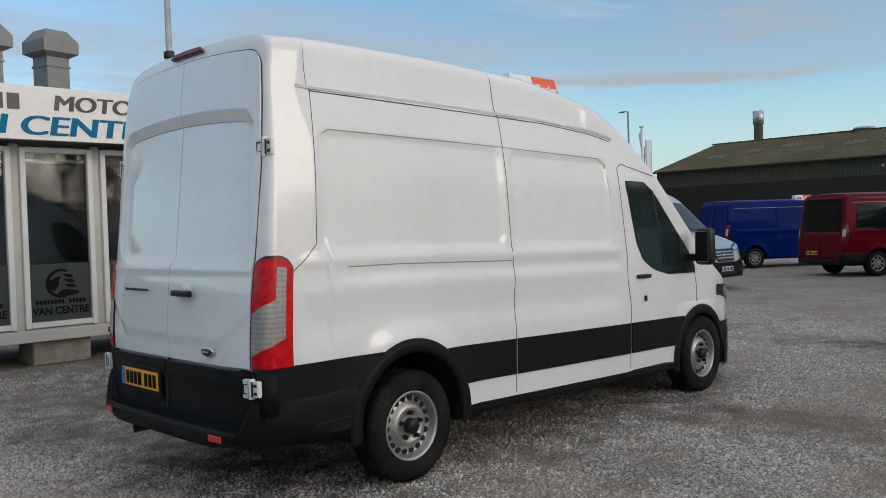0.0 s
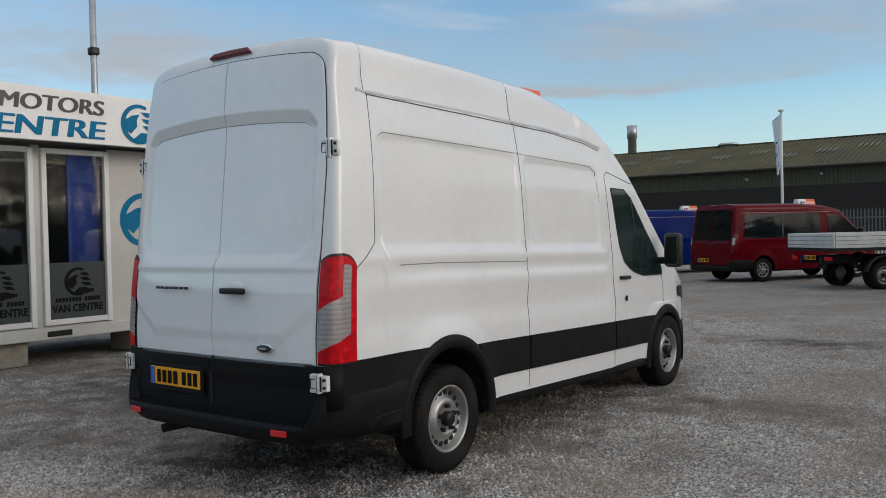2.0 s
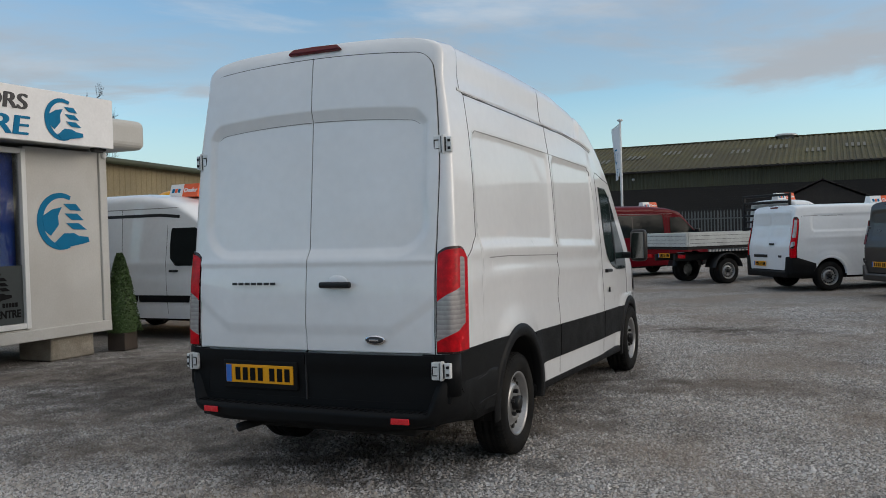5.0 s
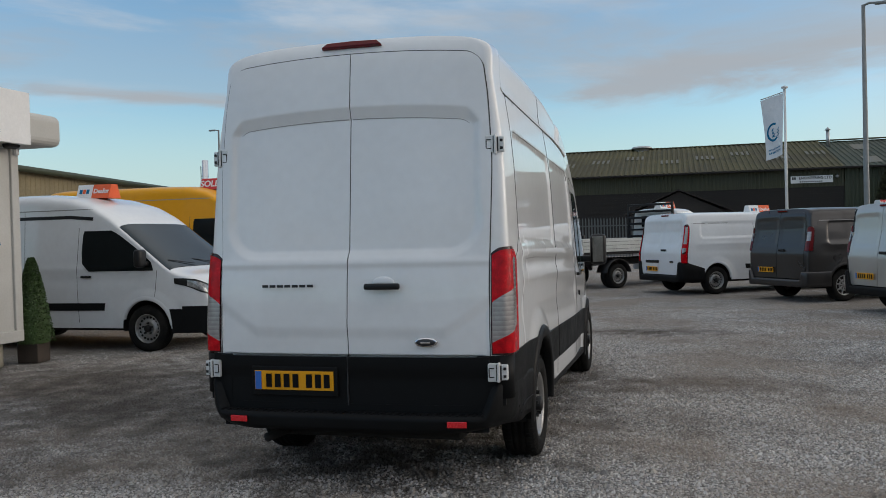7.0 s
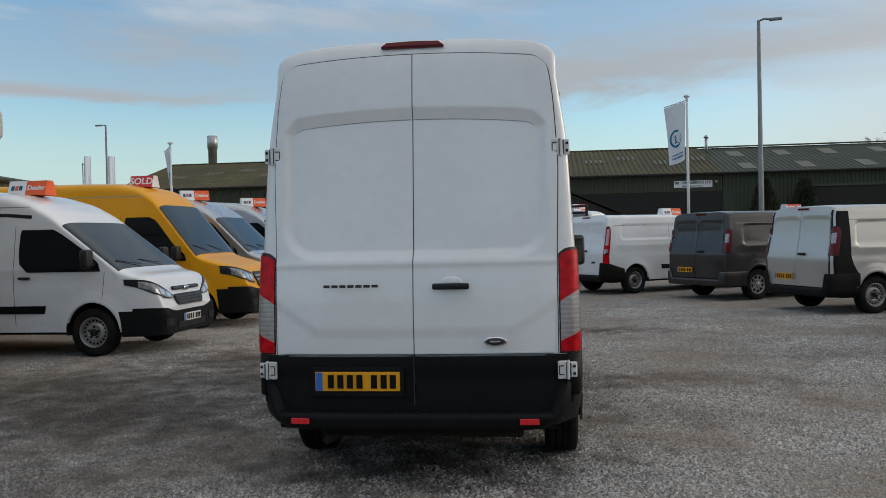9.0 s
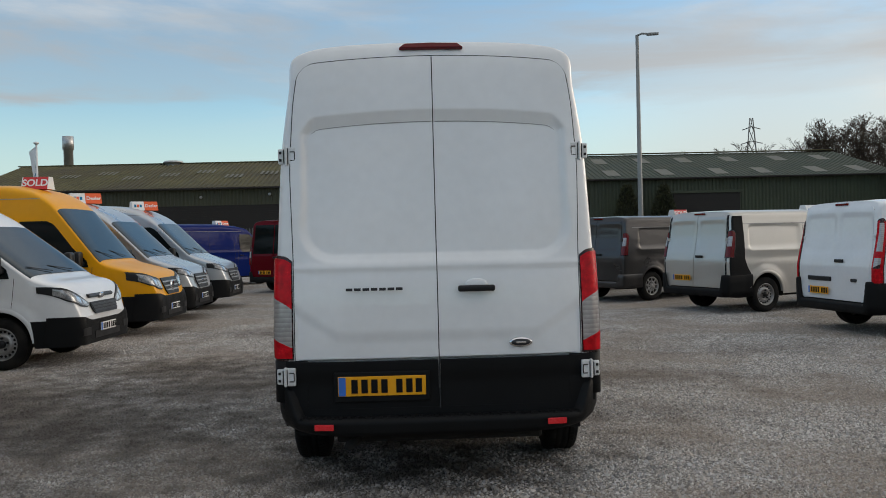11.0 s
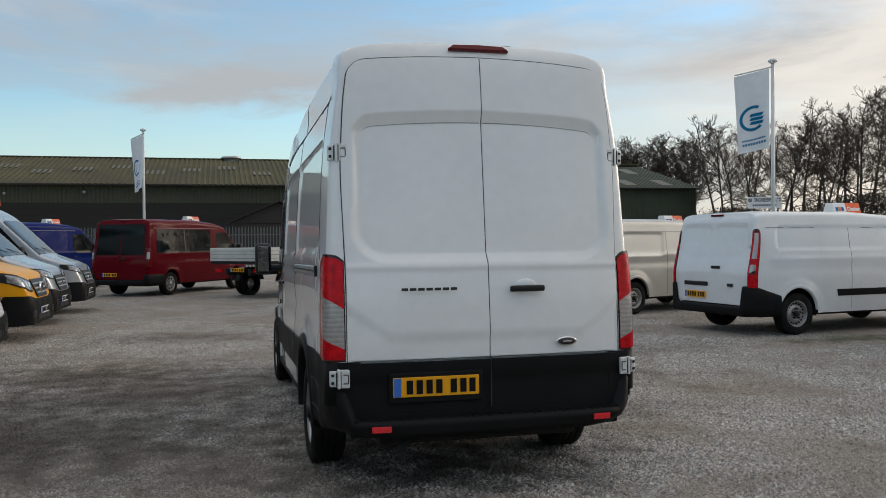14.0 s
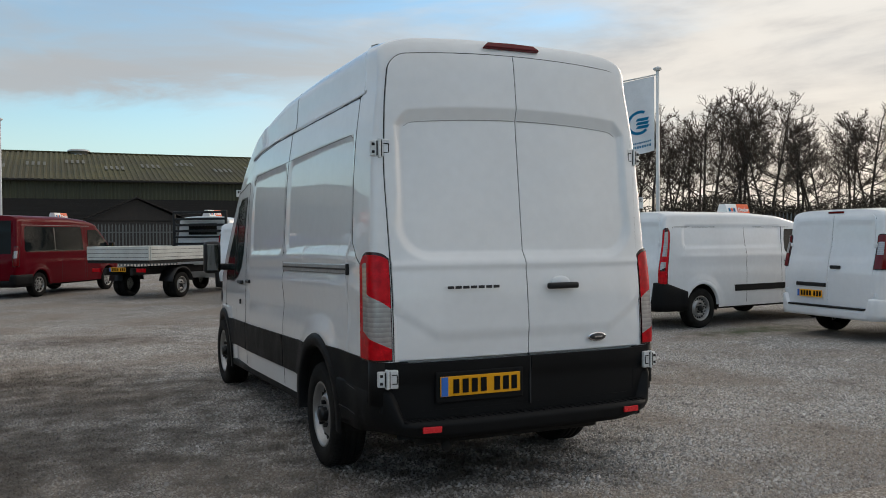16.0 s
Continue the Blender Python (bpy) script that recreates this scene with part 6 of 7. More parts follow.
mesh_part("roof_back", [(-36.9, YR, ZR), (41.2, YR, ZR - 0.1), (41.2, YR + 12, ZE), (-36.9, YR + 12, ZE)], [(0, 1, 2, 3)], M_ROOF, shed, smooth=False)
for x in (-36.5, 41.0):
    mesh_part("gable_wall", [(x, YF, 0), (x, YR + 11.5, 0), (x, YR + 11.5, ZE), (x, YR, ZR - 0.15), (x, YF, ZE)], [(0, 1, 2, 3, 4)], M_CLAD2, shed, smooth=False)
mesh_part("back_wall", [(-36.5, YR + 11.5, 0), (41.0, YR + 11.5, 0), (41.0, YR + 11.5, ZE), (-36.5, YR + 11.5, ZE)], [(0, 1, 2, 3)], M_CLAD2, shed, smooth=False)
box("gutter", (2.0, YF - 0.55, ZE - 0.06), (78.2, 0.16, 0.14), M_LOWWALL, shed, 0.03)
box("ridge_cap", (2.0, YR, ZR + 0.04), (78.2, 0.5, 0.10), M_ROOF, shed, 0.03)
for k in range(17):
    x = -33.5 + k * 2.9
    f = 0.50 + 0.10 * ((k * 7) % 3 - 1)
    c = Vector((x, YF - 0.5, ZE)) + slope * f + nn * 0.085
    ang = math.atan2(slope.z, slope.y)
    for j in range(4):
        part("rooflight", add_box(bmesh.new(), None, (0.20, 1.6, 0.02), 0.0, Matrix.Translation(c + Vector((0.42 * j, 0, 0))) @ Matrix.Rotation(ang, 4, "X")), M_SKYLIGHT, shed)
for x, f in [(x, 0.73) for x in (17.4, 21.4, 25.3, 29.6, 34.2, 38.2)] + [(x, 0.22) for x in (17.1, 21.7, 26.4, 30.2, 34.9, 38.6)]:
    c = Vector((x, YF - 0.5, ZE - 0.06)) + (slope - Vector((0, 0, 0.12))) * f + nn * 0.066
    part("rooflight", add_box(bmesh.new(), None, (1.15, 2.6, 0.02), 0.0, Matrix.Translation(c) @ Matrix.Rotation(ang, 4, "X")), M_SKYLIGHT, shed)
for x in (-22.6, -0.55):
    lathe("ridge_vent", [(0.75, ZR - 0.25), (0.75, ZR + 0.06), (0.95, ZR + 0.08), (0.95, ZR + 0.16), (0.80, ZR + 0.27), (0.0, ZR + 0.30)], M_STEEL, shed, 20, "z", (x, YR - 0.1, 0))
tube("roof_pipe", [(15.2, YR - 2, ZR - 0.8), (15.2, YR - 2, ZR + 0.75)], 0.14, M_STEEL, shed, 10)
lathe("pipe_cap", [(0.0, ZR + 1.0), (0.26, ZR + 0.75), (0.2, ZR + 0.72)], M_STEEL, shed, 12, "z", (15.2, YR - 2, 0))
dr = box("roller_door", (24.6, YF - 0.08, 2.4), (5.6, 0.10, 4.75), M_LOWWALL, shed, 0.01)
box("door_header", (24.6, YF - 0.14, 4.85), (6.0, 0.16, 0.22), M_CLAD2, shed, 0.02)
wsn = box("wall_sign", (12.4, YF - 0.12, 5.2), (3.0, 0.06, 0.55), M_SIGNWHITE, shed, 0.01)
lettering("sign_lettering", "ENGINEERING LTD", 0.20, M_CHARCOAL, wsn, Matrix.Translation((12.65, YF - 0.16, 5.30)) @ Matrix.Rotation(math.pi / 2, 4, "X"), 0.004, bold=0.006, width=0.95)
for k in range(2):
    box("name_bar", (11.06 + 0.15 * k, YF - 0.155, 5.30), (0.11, 0.006, 0.20), M_CHARCOAL, wsn, 0.0)
for k in range(11):
    box("number_bar", (11.6 + 0.15 * k, YF - 0.155, 5.03), (0.09, 0.006, 0.10), M_CHARCOAL, wsn, 0.0)
for x, z in ((-11.7, 5.45), (-17.3, 5.3), (14.2, 5.35)):
    bm = bmesh.new()
    bmesh.ops.create_uvsphere(bm, u_segments=12, v_segments=8, radius=0.13, matrix=Matrix.Translation((x, YF - 0.18, z)))
    part("wall_lamp", bm, M_STEEL, shed, smooth=True)
chimney = lathe("chimney", [(0.44, 0), (0.44, 10.9), (0.52, 10.92), (0.52, 12.2), (0.46, 12.22), (0.46, 11.8)], M_STEEL, None, 20, "z", (-33.2, 79.5, 0))
tagged(chimney, "grey round steel chimney behind the shed", "chimney")

# small dark hut and side shed
hut = new("hut")
tagged(hut, "small dark timber hut with pitched roof behind the fence", "building")
M_HUT = mat("dark_hut_boards", (0.032, 0.027, 0.024), 0.85, 0, 0.25, 3, 30)
M_TILE = mat("dark_brown_tiles", (0.040, 0.032, 0.028), 0.8, 0, 0.25, 3, 30)
for k in range(14):
    box("wall_board", (0, 0.02 * (k % 2), 0.1 + 0.2 * k), (6.4, 4.0, 0.198), M_HUT, hut, 0.0)
for k in range(9):
    for s in (1, -1):
        f = k / 9
        part("roof_course", add_box(bmesh.new(), None, (0.56, 4.6, 0.07), 0.0, Matrix.Translation((s * (3.7 - 3.7 * f - 0.2), 0, 2.75 + 1.62 * f + 0.1)) @ Matrix.Rotation(s * math.atan2(1.62, 3.7), 4, "Y")), M_TILE, hut)
mesh_part("gable", [(-3.2, -1.98, 2.75), (3.2, -1.98, 2.75), (0, -1.98, 4.25)], [(0, 1, 2)], M_HUT, hut, smooth=False)
hut.matrix_world = pose(2.5, 59.0, 0)

side_shed = new("side_shed")
tagged(side_shed, "low tan walled shed with dark green roof edge", "building")
P0, P1 = Vector((-28.0, 14.0, 0)), Vector((-37.5, 63.0, 0))
d_ = (P1 - P0).normalized()
n_ = Vector((d_.y, -d_.x, 0))
ribs("wall", P0, P1, (0, 0, 5.9), 0.5, 0.03, M_TAN, side_shed, n_)
mesh_part("roof", [P0 + n_ * 0.5 + Vector((0, 0, 5.8)), P1 + n_ * 0.5 + Vector((0, 0, 5.8)), P1 - n_ * 9 + Vector((0, 0, 7.2)), P0 - n_ * 9 + Vector((0, 0, 7.2))], [(0, 1, 2, 3)], M_ROOF2, side_shed, smooth=False)
mesh_part("end_wall", [P0, P0 - n_ * 9, P0 - n_ * 9 + Vector((0, 0, 7.1)), P0 + Vector((0, 0, 5.9))], [(0, 1, 2, 3)], M_TAN, side_shed, smooth=False)
vs, fs = tube_data([P0 + n_ * 0.5 + Vector((0, 0, 5.75)), P1 + n_ * 0.5 + Vector((0, 0, 5.75))], 0.18, 6)
mesh_part("gutter", vs, fs, M_CLAD2, side_shed)
for x, y in ((-37.0, 62.0), (-35.2, 62.6)):
    st = new("steel_flue")
    tagged(st, "polished steel flue pipe with a bracketed stay", "flue", "steel flues")
    lathe("pipe", [(0.27, 0), (0.27, 8.7), (0.2, 8.72)], M_CHROME, st, 18, "z")
    tube("stay", [(-0.42, 0, 5.4), (-0.42, 0, 8.2)], 0.035, M_FENCE, st, 6)
    for k in range(4):
        box("bracket", (-0.33, 0, 5.9 + 0.72 * k), (0.20, 0.05, 0.05), M_FENCE, st, 0.0)
    st.matrix_world = pose(x, y, 0)
for k, (x, y) in enumerate(((-12.0, 2.62), (-12.0, 3.82))):
    st = new("duct_stack")
    tagged(st, "square grey sheet-metal duct stack with flared cap", "chimney", "duct stacks")
    vs = []
    for hh, ww in ((0.0, 0.23), (4.8, 0.23), (5.12, 0.23), (5.20, 0.36), (5.42, 0.36), (5.64, 0.21)):
        vs += [(-ww, -ww, hh), (ww, -ww, hh), (ww, ww, hh), (-ww, ww, hh)]
    fs = [(4 * i + j, 4 * i + (j + 1) % 4, 4 * i + 4 + (j + 1) % 4, 4 * i + 4 + j) for i in range(5) for j in range(4)] + [(20, 21, 22, 23)]
    mesh_part("duct", vs, fs, M_LAMPPOST, st, smooth=False)
    for z in (4.4, 4.95):
        box("duct_flange", (0, 0, z), (0.50, 0.50, 0.04), M_LAMPPOST, st, 0.004)
    st.matrix_world = pose(x, y, 0, 0, 0, 12)

# lamp posts, flagpoles, sign posts


def lamp_post(x, y, h, arm, az, label="tall grey street lamp post with short arm"):
    root = new("street_lamp")
    tagged(root, label, "street lamp", "street lamps")
    tube("post", [(0, 0, 0), (0, 0, h * 0.2), (0, 0, h)], [0.10, 0.09, 0.055], M_LAMPPOST, root, 12)
    tube("arm", [(0, 0, h - 0.02), (arm * 0.5, 0, h + 0.04), (arm, 0, h + 0.02)], 0.035, M_LAMPPOST, root, 8)
    box("lamp_head", (arm + 0.18, 0, h), (0.42, 0.16, 0.09), M_LAMPPOST, root, 0.03)
    root.matrix_world = pose(x, y, 0, 0, 0, az)


lamp_post(7.92, 24.72, 8.50, 0.35, -12)
lamp_post(-28.1, 48.6, 9.3, -0.7, 0)
cab_pole = new("camera_pole")
tagged(cab_pole, "slim galvanised pole behind the portable office", "pole")
tube("post", [(0, 0, 0), (0, 0, 7.5)], 0.055, M_STEEL, cab_pole, 10)
box("bracket", (0, 0, 4.92), (0.16, 0.16, 0.14), M_BLACK, cab_pole, 0.03)
cab_pole.matrix_world = pose(-9.5, 4.97, 0)


def flagpole(x, y, h, az, fw=0.80, fh=2.15, swing=0.0, seed=1):
    root = new("flagpole")
    tagged(root, "white flagpole with a hanging white banner", "flag", "flags on the lot")
    tube("pole", [(0, 0, 0), (0, 0, h)], [0.055, 0.04], M_POLE, root, 12)
    lathe("finial", [(0.0, h + 0.10), (0.10, h + 0.06), (0.11, h + 0.02), (0.05, h - 0.02)], M_POLE, root, 14, "z")
    tube("banner_arm", [(0, 0, h - 0.10), (-fw - 0.06, 0, h - 0.24)], 0.018, M_POLE, root, 6)
    nx, nz = 14, 24
    rows = []
    for i in range(nz):
        f = i / (nz - 1)
        line = []
        for j in range(nx):
            t = j / (nx - 1)
            x_ = -0.08 - fw * t * (1 - swing * f * 0.6)
            y_ = 0.05 * math.sin(5 * t + 3 * f + seed) * (0.3 + f) + swing * 0.5 * f * t
            line.append(Vector((x_, y_, h - 0.14 - 0.14 * t - fh * f)))
        rows.append(line)

    def at(u, v, off):
        a = rows[min(int(v * (nz - 1)), nz - 2)]
        b = rows[min(int(v * (nz - 1)), nz - 2) + 1]
        fu = u * (nx - 1)
        j = min(int(fu), nx - 2)
        fv = v * (nz - 1) - min(int(v * (nz - 1)), nz - 2)
        p = a[j].lerp(a[j + 1], fu - j).lerp(b[j].lerp(b[j + 1], fu - j), fv)
        return p + Vector((0, off, 0))
    fl_ = mesh_part("banner", [p for r in rows for p in r] + [p + Vector((0, 0.006, 0)) for r in rows for p in r], grid_faces(nz, nx, True) + grid_faces(nz, nx, False, nx * nz), M_CLOTH, root)
    # printed mark: ring and stripes, both faces
    for off in (-0.008, 0.014):
        vs, fs = [], []
        for k in range(20):
            a0, a1 = radians(-130 + 12.5 * k), radians(-130 + 12.5 * (k + 1))
            o = len(vs)
            for a, r in ((a0, 0.30), (a1, 0.30), (a1, 0.23), (a0, 0.23)):
                vs.append(at(0.5 + r * math.cos(a) / fw * 1.1, 0.58 - r * math.sin(a) / fh, off))
            fs.append((o, o + 1, o + 2, o + 3))
        for k in range(3):
            o = len(vs)
            for u, v_ in ((0.16, 0.55), (0.55, 0.54), (0.62, 0.575), (0.22, 0.59)):
                vs.append(at(u, v_ + 0.05 * k - 0.02, off))
            fs.append((o, o + 1, o + 2, o + 3))
        mesh_part("banner_emblem", vs, fs, M_TEAL, fl_)
        for v_, hh, n in ((0.84, 0.022, 12), (0.89, 0.032, 9)):
            for k in range(n):
                u = 0.12 + 0.76 * k / n
                vs = [at(uu, vv, off) for uu, vv in ((u, v_), (u + 0.5 / n, v_), (u + 0.5 / n, v_ + hh), (u, v_ + hh))]
                mesh_part("banner_bar", vs, [(0, 1, 2, 3)], M_TEAL, fl_)
    root.matrix_world = pose(x, y, 0, 0, 0, az)


flagpole(-4.3, 28.3, 5.65, -55, 0.80, 1.95, 0.15, 1)
flagpole(5.6, 25.1, 6.1, -42, 0.85, 2.0, 0.25, 2)
flagpole(-14.7, 28.9, 5.6, -50, 0.85, 2.0, 0.55, 4)
flagpole(11.13, 12.73, 5.70, -38, 0.80, 1.86, 0.20, 3)

board = new("notice_board")
tagged(board, "white notice board on two posts by the fence", "sign")
bb = box("board", (0, 0, 3.20), (1.55, 0.06, 0.55), M_SIGNWHITE, board, 0.01)
for x in (-0.6, 0.6):
    tube("post", [(x, 0.06, 0), (x, 0.06, 3.4)], 0.05, M_FENCE, board)
lettering("board_lettering", "ENGINEERING LTD", 0.17, M_CHARCOAL, bb, Matrix.Translation((0.14, -0.035, 3.32)) @ Matrix.Rotation(math.pi / 2, 4, "X"), 0.003, bold=0.006, width=0.58)
for k in range(12):
    box("number_bar", (-0.5 + 0.09 * k, -0.034, 3.07), (0.06, 0.006, 0.10), M_CHARCOAL, bb, 0.0)
for k in range(2):
    box("name_bar", (-0.70 + 0.085 * k, -0.034, 3.32), (0.06, 0.006, 0.17), M_CHARCOAL, bb, 0.0)
board.matrix_world = pose(23.7, 31.0, 0, 0, 0, -35)

# palisade fences: posts, rails and pointed pales


def fence(p0, p1, h, pitch=0.16):
    root = new("palisade_fence")
    tagged(root, "galvanised palisade security fence with pointed pales", "fence")
    p0, p1 = Vector(p0), Vector(p1)
    ln = (p1 - p0).length
    az = math.atan2(p1.y - p0.y, p1.x - p0.x)
    for z in (0.35, h - 0.45):
        box("rail", (ln / 2, 0.04, z), (ln, 0.05, 0.06), M_FENCE, root, 0.0)
    n = int(ln / pitch)
    me = None
    for k in range(n):
        if me is None:
            vs = [(-0.034, -0.012, 0.05), (0.0, 0.012, 0.05), (0.034, -0.012, 0.05), (-0.034, -0.012, h - 0.12), (0.0, 0.012, h - 0.08), (0.034, -0.012, h - 0.12), (0, 0, h)]
            fs = [(0, 1, 4, 3), (1, 2, 5, 4), (3, 4, 6), (4, 5, 6), (0, 3, 5, 2), (3, 6, 5)]
            ob = mesh_part("pale", vs, fs, M_FENCE, root, smooth=False)
            me = ob.data
        else:
            ob = new("pale", me)
            ob.parent = root
        ob.location = (k * pitch, 0, 0)
    for k in range(int(ln / 2.75) + 1):
        box("post", (k * 2.75, 0.08, h / 2 - 0.05), (0.06, 0.10, h - 0.1), M_FENCE, root, 0.0)
    root.matrix_world = Matrix.Translation(p0) @ Matrix.Rotation(az, 4, "Z")


fence((-16, 41.5, 0), (16, 40.0, 0), 2.35)
fence((16, 40.0, 0), (27.0, 20.0, 0), 2.5)
fence((27.0, 20.0, 0), (31.0, -8.0, 0), 2.5)

# ---------------- trees ----------------
M_BARK = mat("grey_brown_bark", (0.050, 0.040, 0.032), 0.9, 0, 0.3, 2, 20)
M_TWIG = mat("dark_twigs", (0.050, 0.034, 0.024), 0.9, 0, 0.3, 2, 20, island=0.3)
M_BRUSH = mat("brown_winter_undergrowth", (0.045, 0.034, 0.023), 0.95, 0, 0.35, 1.5, 12, island=0.5)
M_CONIF = mat("brown_green_conifer", (0.040, 0.042, 0.018), 0.9, 0, 0.35, 3, 20, island=0.5)


def bare_tree(seed, h):
    """A bare winter tree: a clear dark trunk, crooked limbs and a broad crown of fine twigs."""
    rng = np.random.default_rng(seed)
    root = new("bare_tree")
    tagged(root, "tall bare winter tree with dark branches", "tree", "trees behind the fence")
    wood, twig = ([], []), ([], [])

    def add(store, pts, radii, seg):
        vs, fs = tube_data(pts, radii, seg, False)
        o = len(store[0])
        store[0].extend(vs)
        store[1].extend(tuple(o + i for i in f) for f in fs)

    def grow(p, d, ln, r, level):
        pts, n = [p], (9, 5, 4, 2)[level]
        for k in range(n):
            lift = (0.05, 0.07, 0.02, 0.05)[level]
            d = (d + Vector(rng.normal(0, (0.075, 0.17, 0.22, 0.20)[level], 3)) + Vector((0, 0, lift))).normalized()
            pts.append(pts[-1] + d * ln / n)
        rad = [max(0.009, r * (1 - (0.85 if level == 0 else 0.65) * k / n)) for k in range(n + 1)]
        add(wood if level < 2 else twig, pts, rad, (7, 5, 3, 3)[level])
        if level == 3:
            return
        cnt = (17, 9, 7)[level]
        for k in range(cnt):
            f0 = (0.38, 0.22, 0.15)[level]
            f = f0 + (1 - f0) * (k + rng.random()) / cnt
            i = min(int(f * n), n - 1)
            q = pts[i].lerp(pts[i + 1], f * n - i)
            a = rng.random() * 2 * math.pi
            out = Vector((math.cos(a), math.sin(a), 0.05 + 0.55 * rng.random()))
            dd = (out * (1.0, 0.8, 0.8)[level] + (pts[i + 1] - pts[i]).normalized() * (0.25, 0.7, 0.7)[level] + Vector(rng.normal(0, 0.2, 3))).normalized()
            if level == 0:
                l2 = ln * (0.34 * math.sqrt(max(0.05, 1.02 - f)) + 0.04) * (0.65 + 0.6 * rng.random())
            else:
                l2 = ln * (0.52, 0.42)[level - 1] * (1.1 - 0.4 * f) * (0.6 + 0.7 * rng.random())
            grow(q, dd, l2, max(0.015, r * (0.42, 0.48, 0.6)[level] * (1 - 0.5 * f)), level + 1)
    grow(Vector((0, 0, -0.2)), Vector((0, 0, 1)), h, h * 0.0125, 0)
    mesh_part("trunk", *wood, M_BARK, root)
    mesh_part("crown", *twig, M_TWIG, root, smooth=False)
    return root


rt = random.Random(4)
kinds = [bare_tree(k, 12.0) for k in range(6)]
spots = []
# belt of trees round the far corner of the yard: direction, distance, height and number
for a0, a1, dist, deep, h0, h1, n_tree in ((18.2, 25.0, 112, 10, 10.2, 11.8, 26), (25.0, 31.0, 108, 8, 12.0, 14.4, 24), (31.8, 40.0, 76, 7, 10.4, 12.6, 17), (40.0, 43.5, 70, 5, 11.4, 13.2, 7), (43.5, 62.0, 67, 9, 9.2, 11.6, 36), (62.0, 95.0, 62, 8, 9.5, 12.0, 16)):
    for k in range(n_tree):
        a = radians(a0 + (a1 - a0) * (k + rt.uniform(0.1, 0.9)) / n_tree)
        q = dist + deep * rt.random()
        spots.append((-1 + q * math.sin(a), -5 + q * math.cos(a), rt.uniform(h0, h1) / 12.0))
spots += [(-47.0, 44.0, 0.95)]
for i, (x, y, s) in enumerate(spots):
    m_ = pose(x, y, 0, 0, 0, rt.uniform(0, 360))
    t_ = kinds[i] if i < len(kinds) else copy_thing(kinds[i % len(kinds)], m_)
    wide = s * rt.uniform(0.85, 1.15) if s < 1.2 else s * 0.8
    t_.matrix_basis = m_ @ Matrix.Diagonal((wide, wide, s, 1) if x > 0 else (0.5, 0.5, 1.05, 1))

# undergrowth bank under the trees
rng = np.random.default_rng(3)
N = 80000
line = [Vector((50, 118, 0)), Vector((52, 80, 0)), Vector((44, 62, 0)), Vector((46, 30, 0)), Vector((50, -30, 0))]
seg = [(line[k + 1] - line[k]).length for k in range(len(line) - 1)]
cum = np.cumsum([0] + seg)
u = rng.random(N) * cum[-1]
vs, fs = [], []
for k in range(N):
    i = min(int(np.searchsorted(cum, u[k]) - 1), len(seg) - 1)
    p = line[i].lerp(line[i + 1], (u[k] - cum[i]) / seg[i])
    hmax = 3.9 + 1.2 * noise.noise(Vector((p.x * 0.1, p.y * 0.1, 0)))
    c = p + Vector((rng.normal(0, 1.3), rng.normal(0, 1.3), hmax * rng.random() ** 0.8))
    d = (Vector(rng.normal(size=3)) + Vector((0, 0, 0.8))).normalized() * rng.uniform(0.18, 0.5)
    e = d.cross(Vector(rng.normal(size=3))).normalized() * rng.uniform(0.015, 0.06)
    o = len(vs)
    vs += [c - d, c + e, c + d, c - e]
    fs.append((o, o + 1, o + 2, o + 3))
bank_rows = [[], [], [], []]
for i in range(len(line) - 1):
    for f in np.linspace(0, 1, 24, endpoint=(i == len(line) - 2)):
        p = line[i].lerp(line[i + 1], float(f))
        hb2 = 3.0 + 0.7 * noise.noise(Vector((p.x * 0.15, p.y * 0.15, 3)))
        for k, (dx, z) in enumerate(((-3.0, -0.1), (0.0, hb2), (1.2, hb2 * 0.95), (5.0, -0.1))):
            bank_rows[k].append(Vector((p.x + 1.5 + dx, p.y, z + (0.3 * noise.noise(Vector((p.x, p.y, k))) if z > 0 else 0))))
bank = mesh_part("earth_bank", [p for r in bank_rows for p in r], grid_faces(4, len(bank_rows[0])), M_BRUSH, None)
tagged(bank, "brown earth bank below the bare trees", "bank", kind="structure")
brush = mesh_part("undergrowth", vs, fs, M_BRUSH, None, smooth=False)
tagged(brush, "brown winter undergrowth below the bare trees", "undergrowth", kind="stuff")
# unseen hedge added behind the path: closes the yard, darkens reflections in the vans
vs, fs = [], []
for k in range(45000):
    u_ = rng.random()
    if u_ < 0.55:
        c = Vector((-40 + 80 * rng.random(), -30 + rng.normal(0, 0.5), 3.8 * rng.random() ** 0.7))
    else:
        c = Vector((-26 + rng.normal(0, 0.5), -30 + 42 * rng.random(), 3.4 * rng.random() ** 0.7))
    d = Vector(rng.normal(size=3)).normalized() * rng.uniform(0.18, 0.4)
    e = d.cross(Vector(rng.normal(size=3))).normalized() * rng.uniform(0.05, 0.14)
    o = len(vs)
    vs += [c - d, c + e, c + d, c - e]
    fs.append((o, o + 1, o + 2, o + 3))
hedge = mesh_part("hedge", vs, fs, M_BRUSH, None, smooth=False)
tagged(hedge, "unseen brown hedge added to darken reflections in the vans", "hedge", kind="stuff")
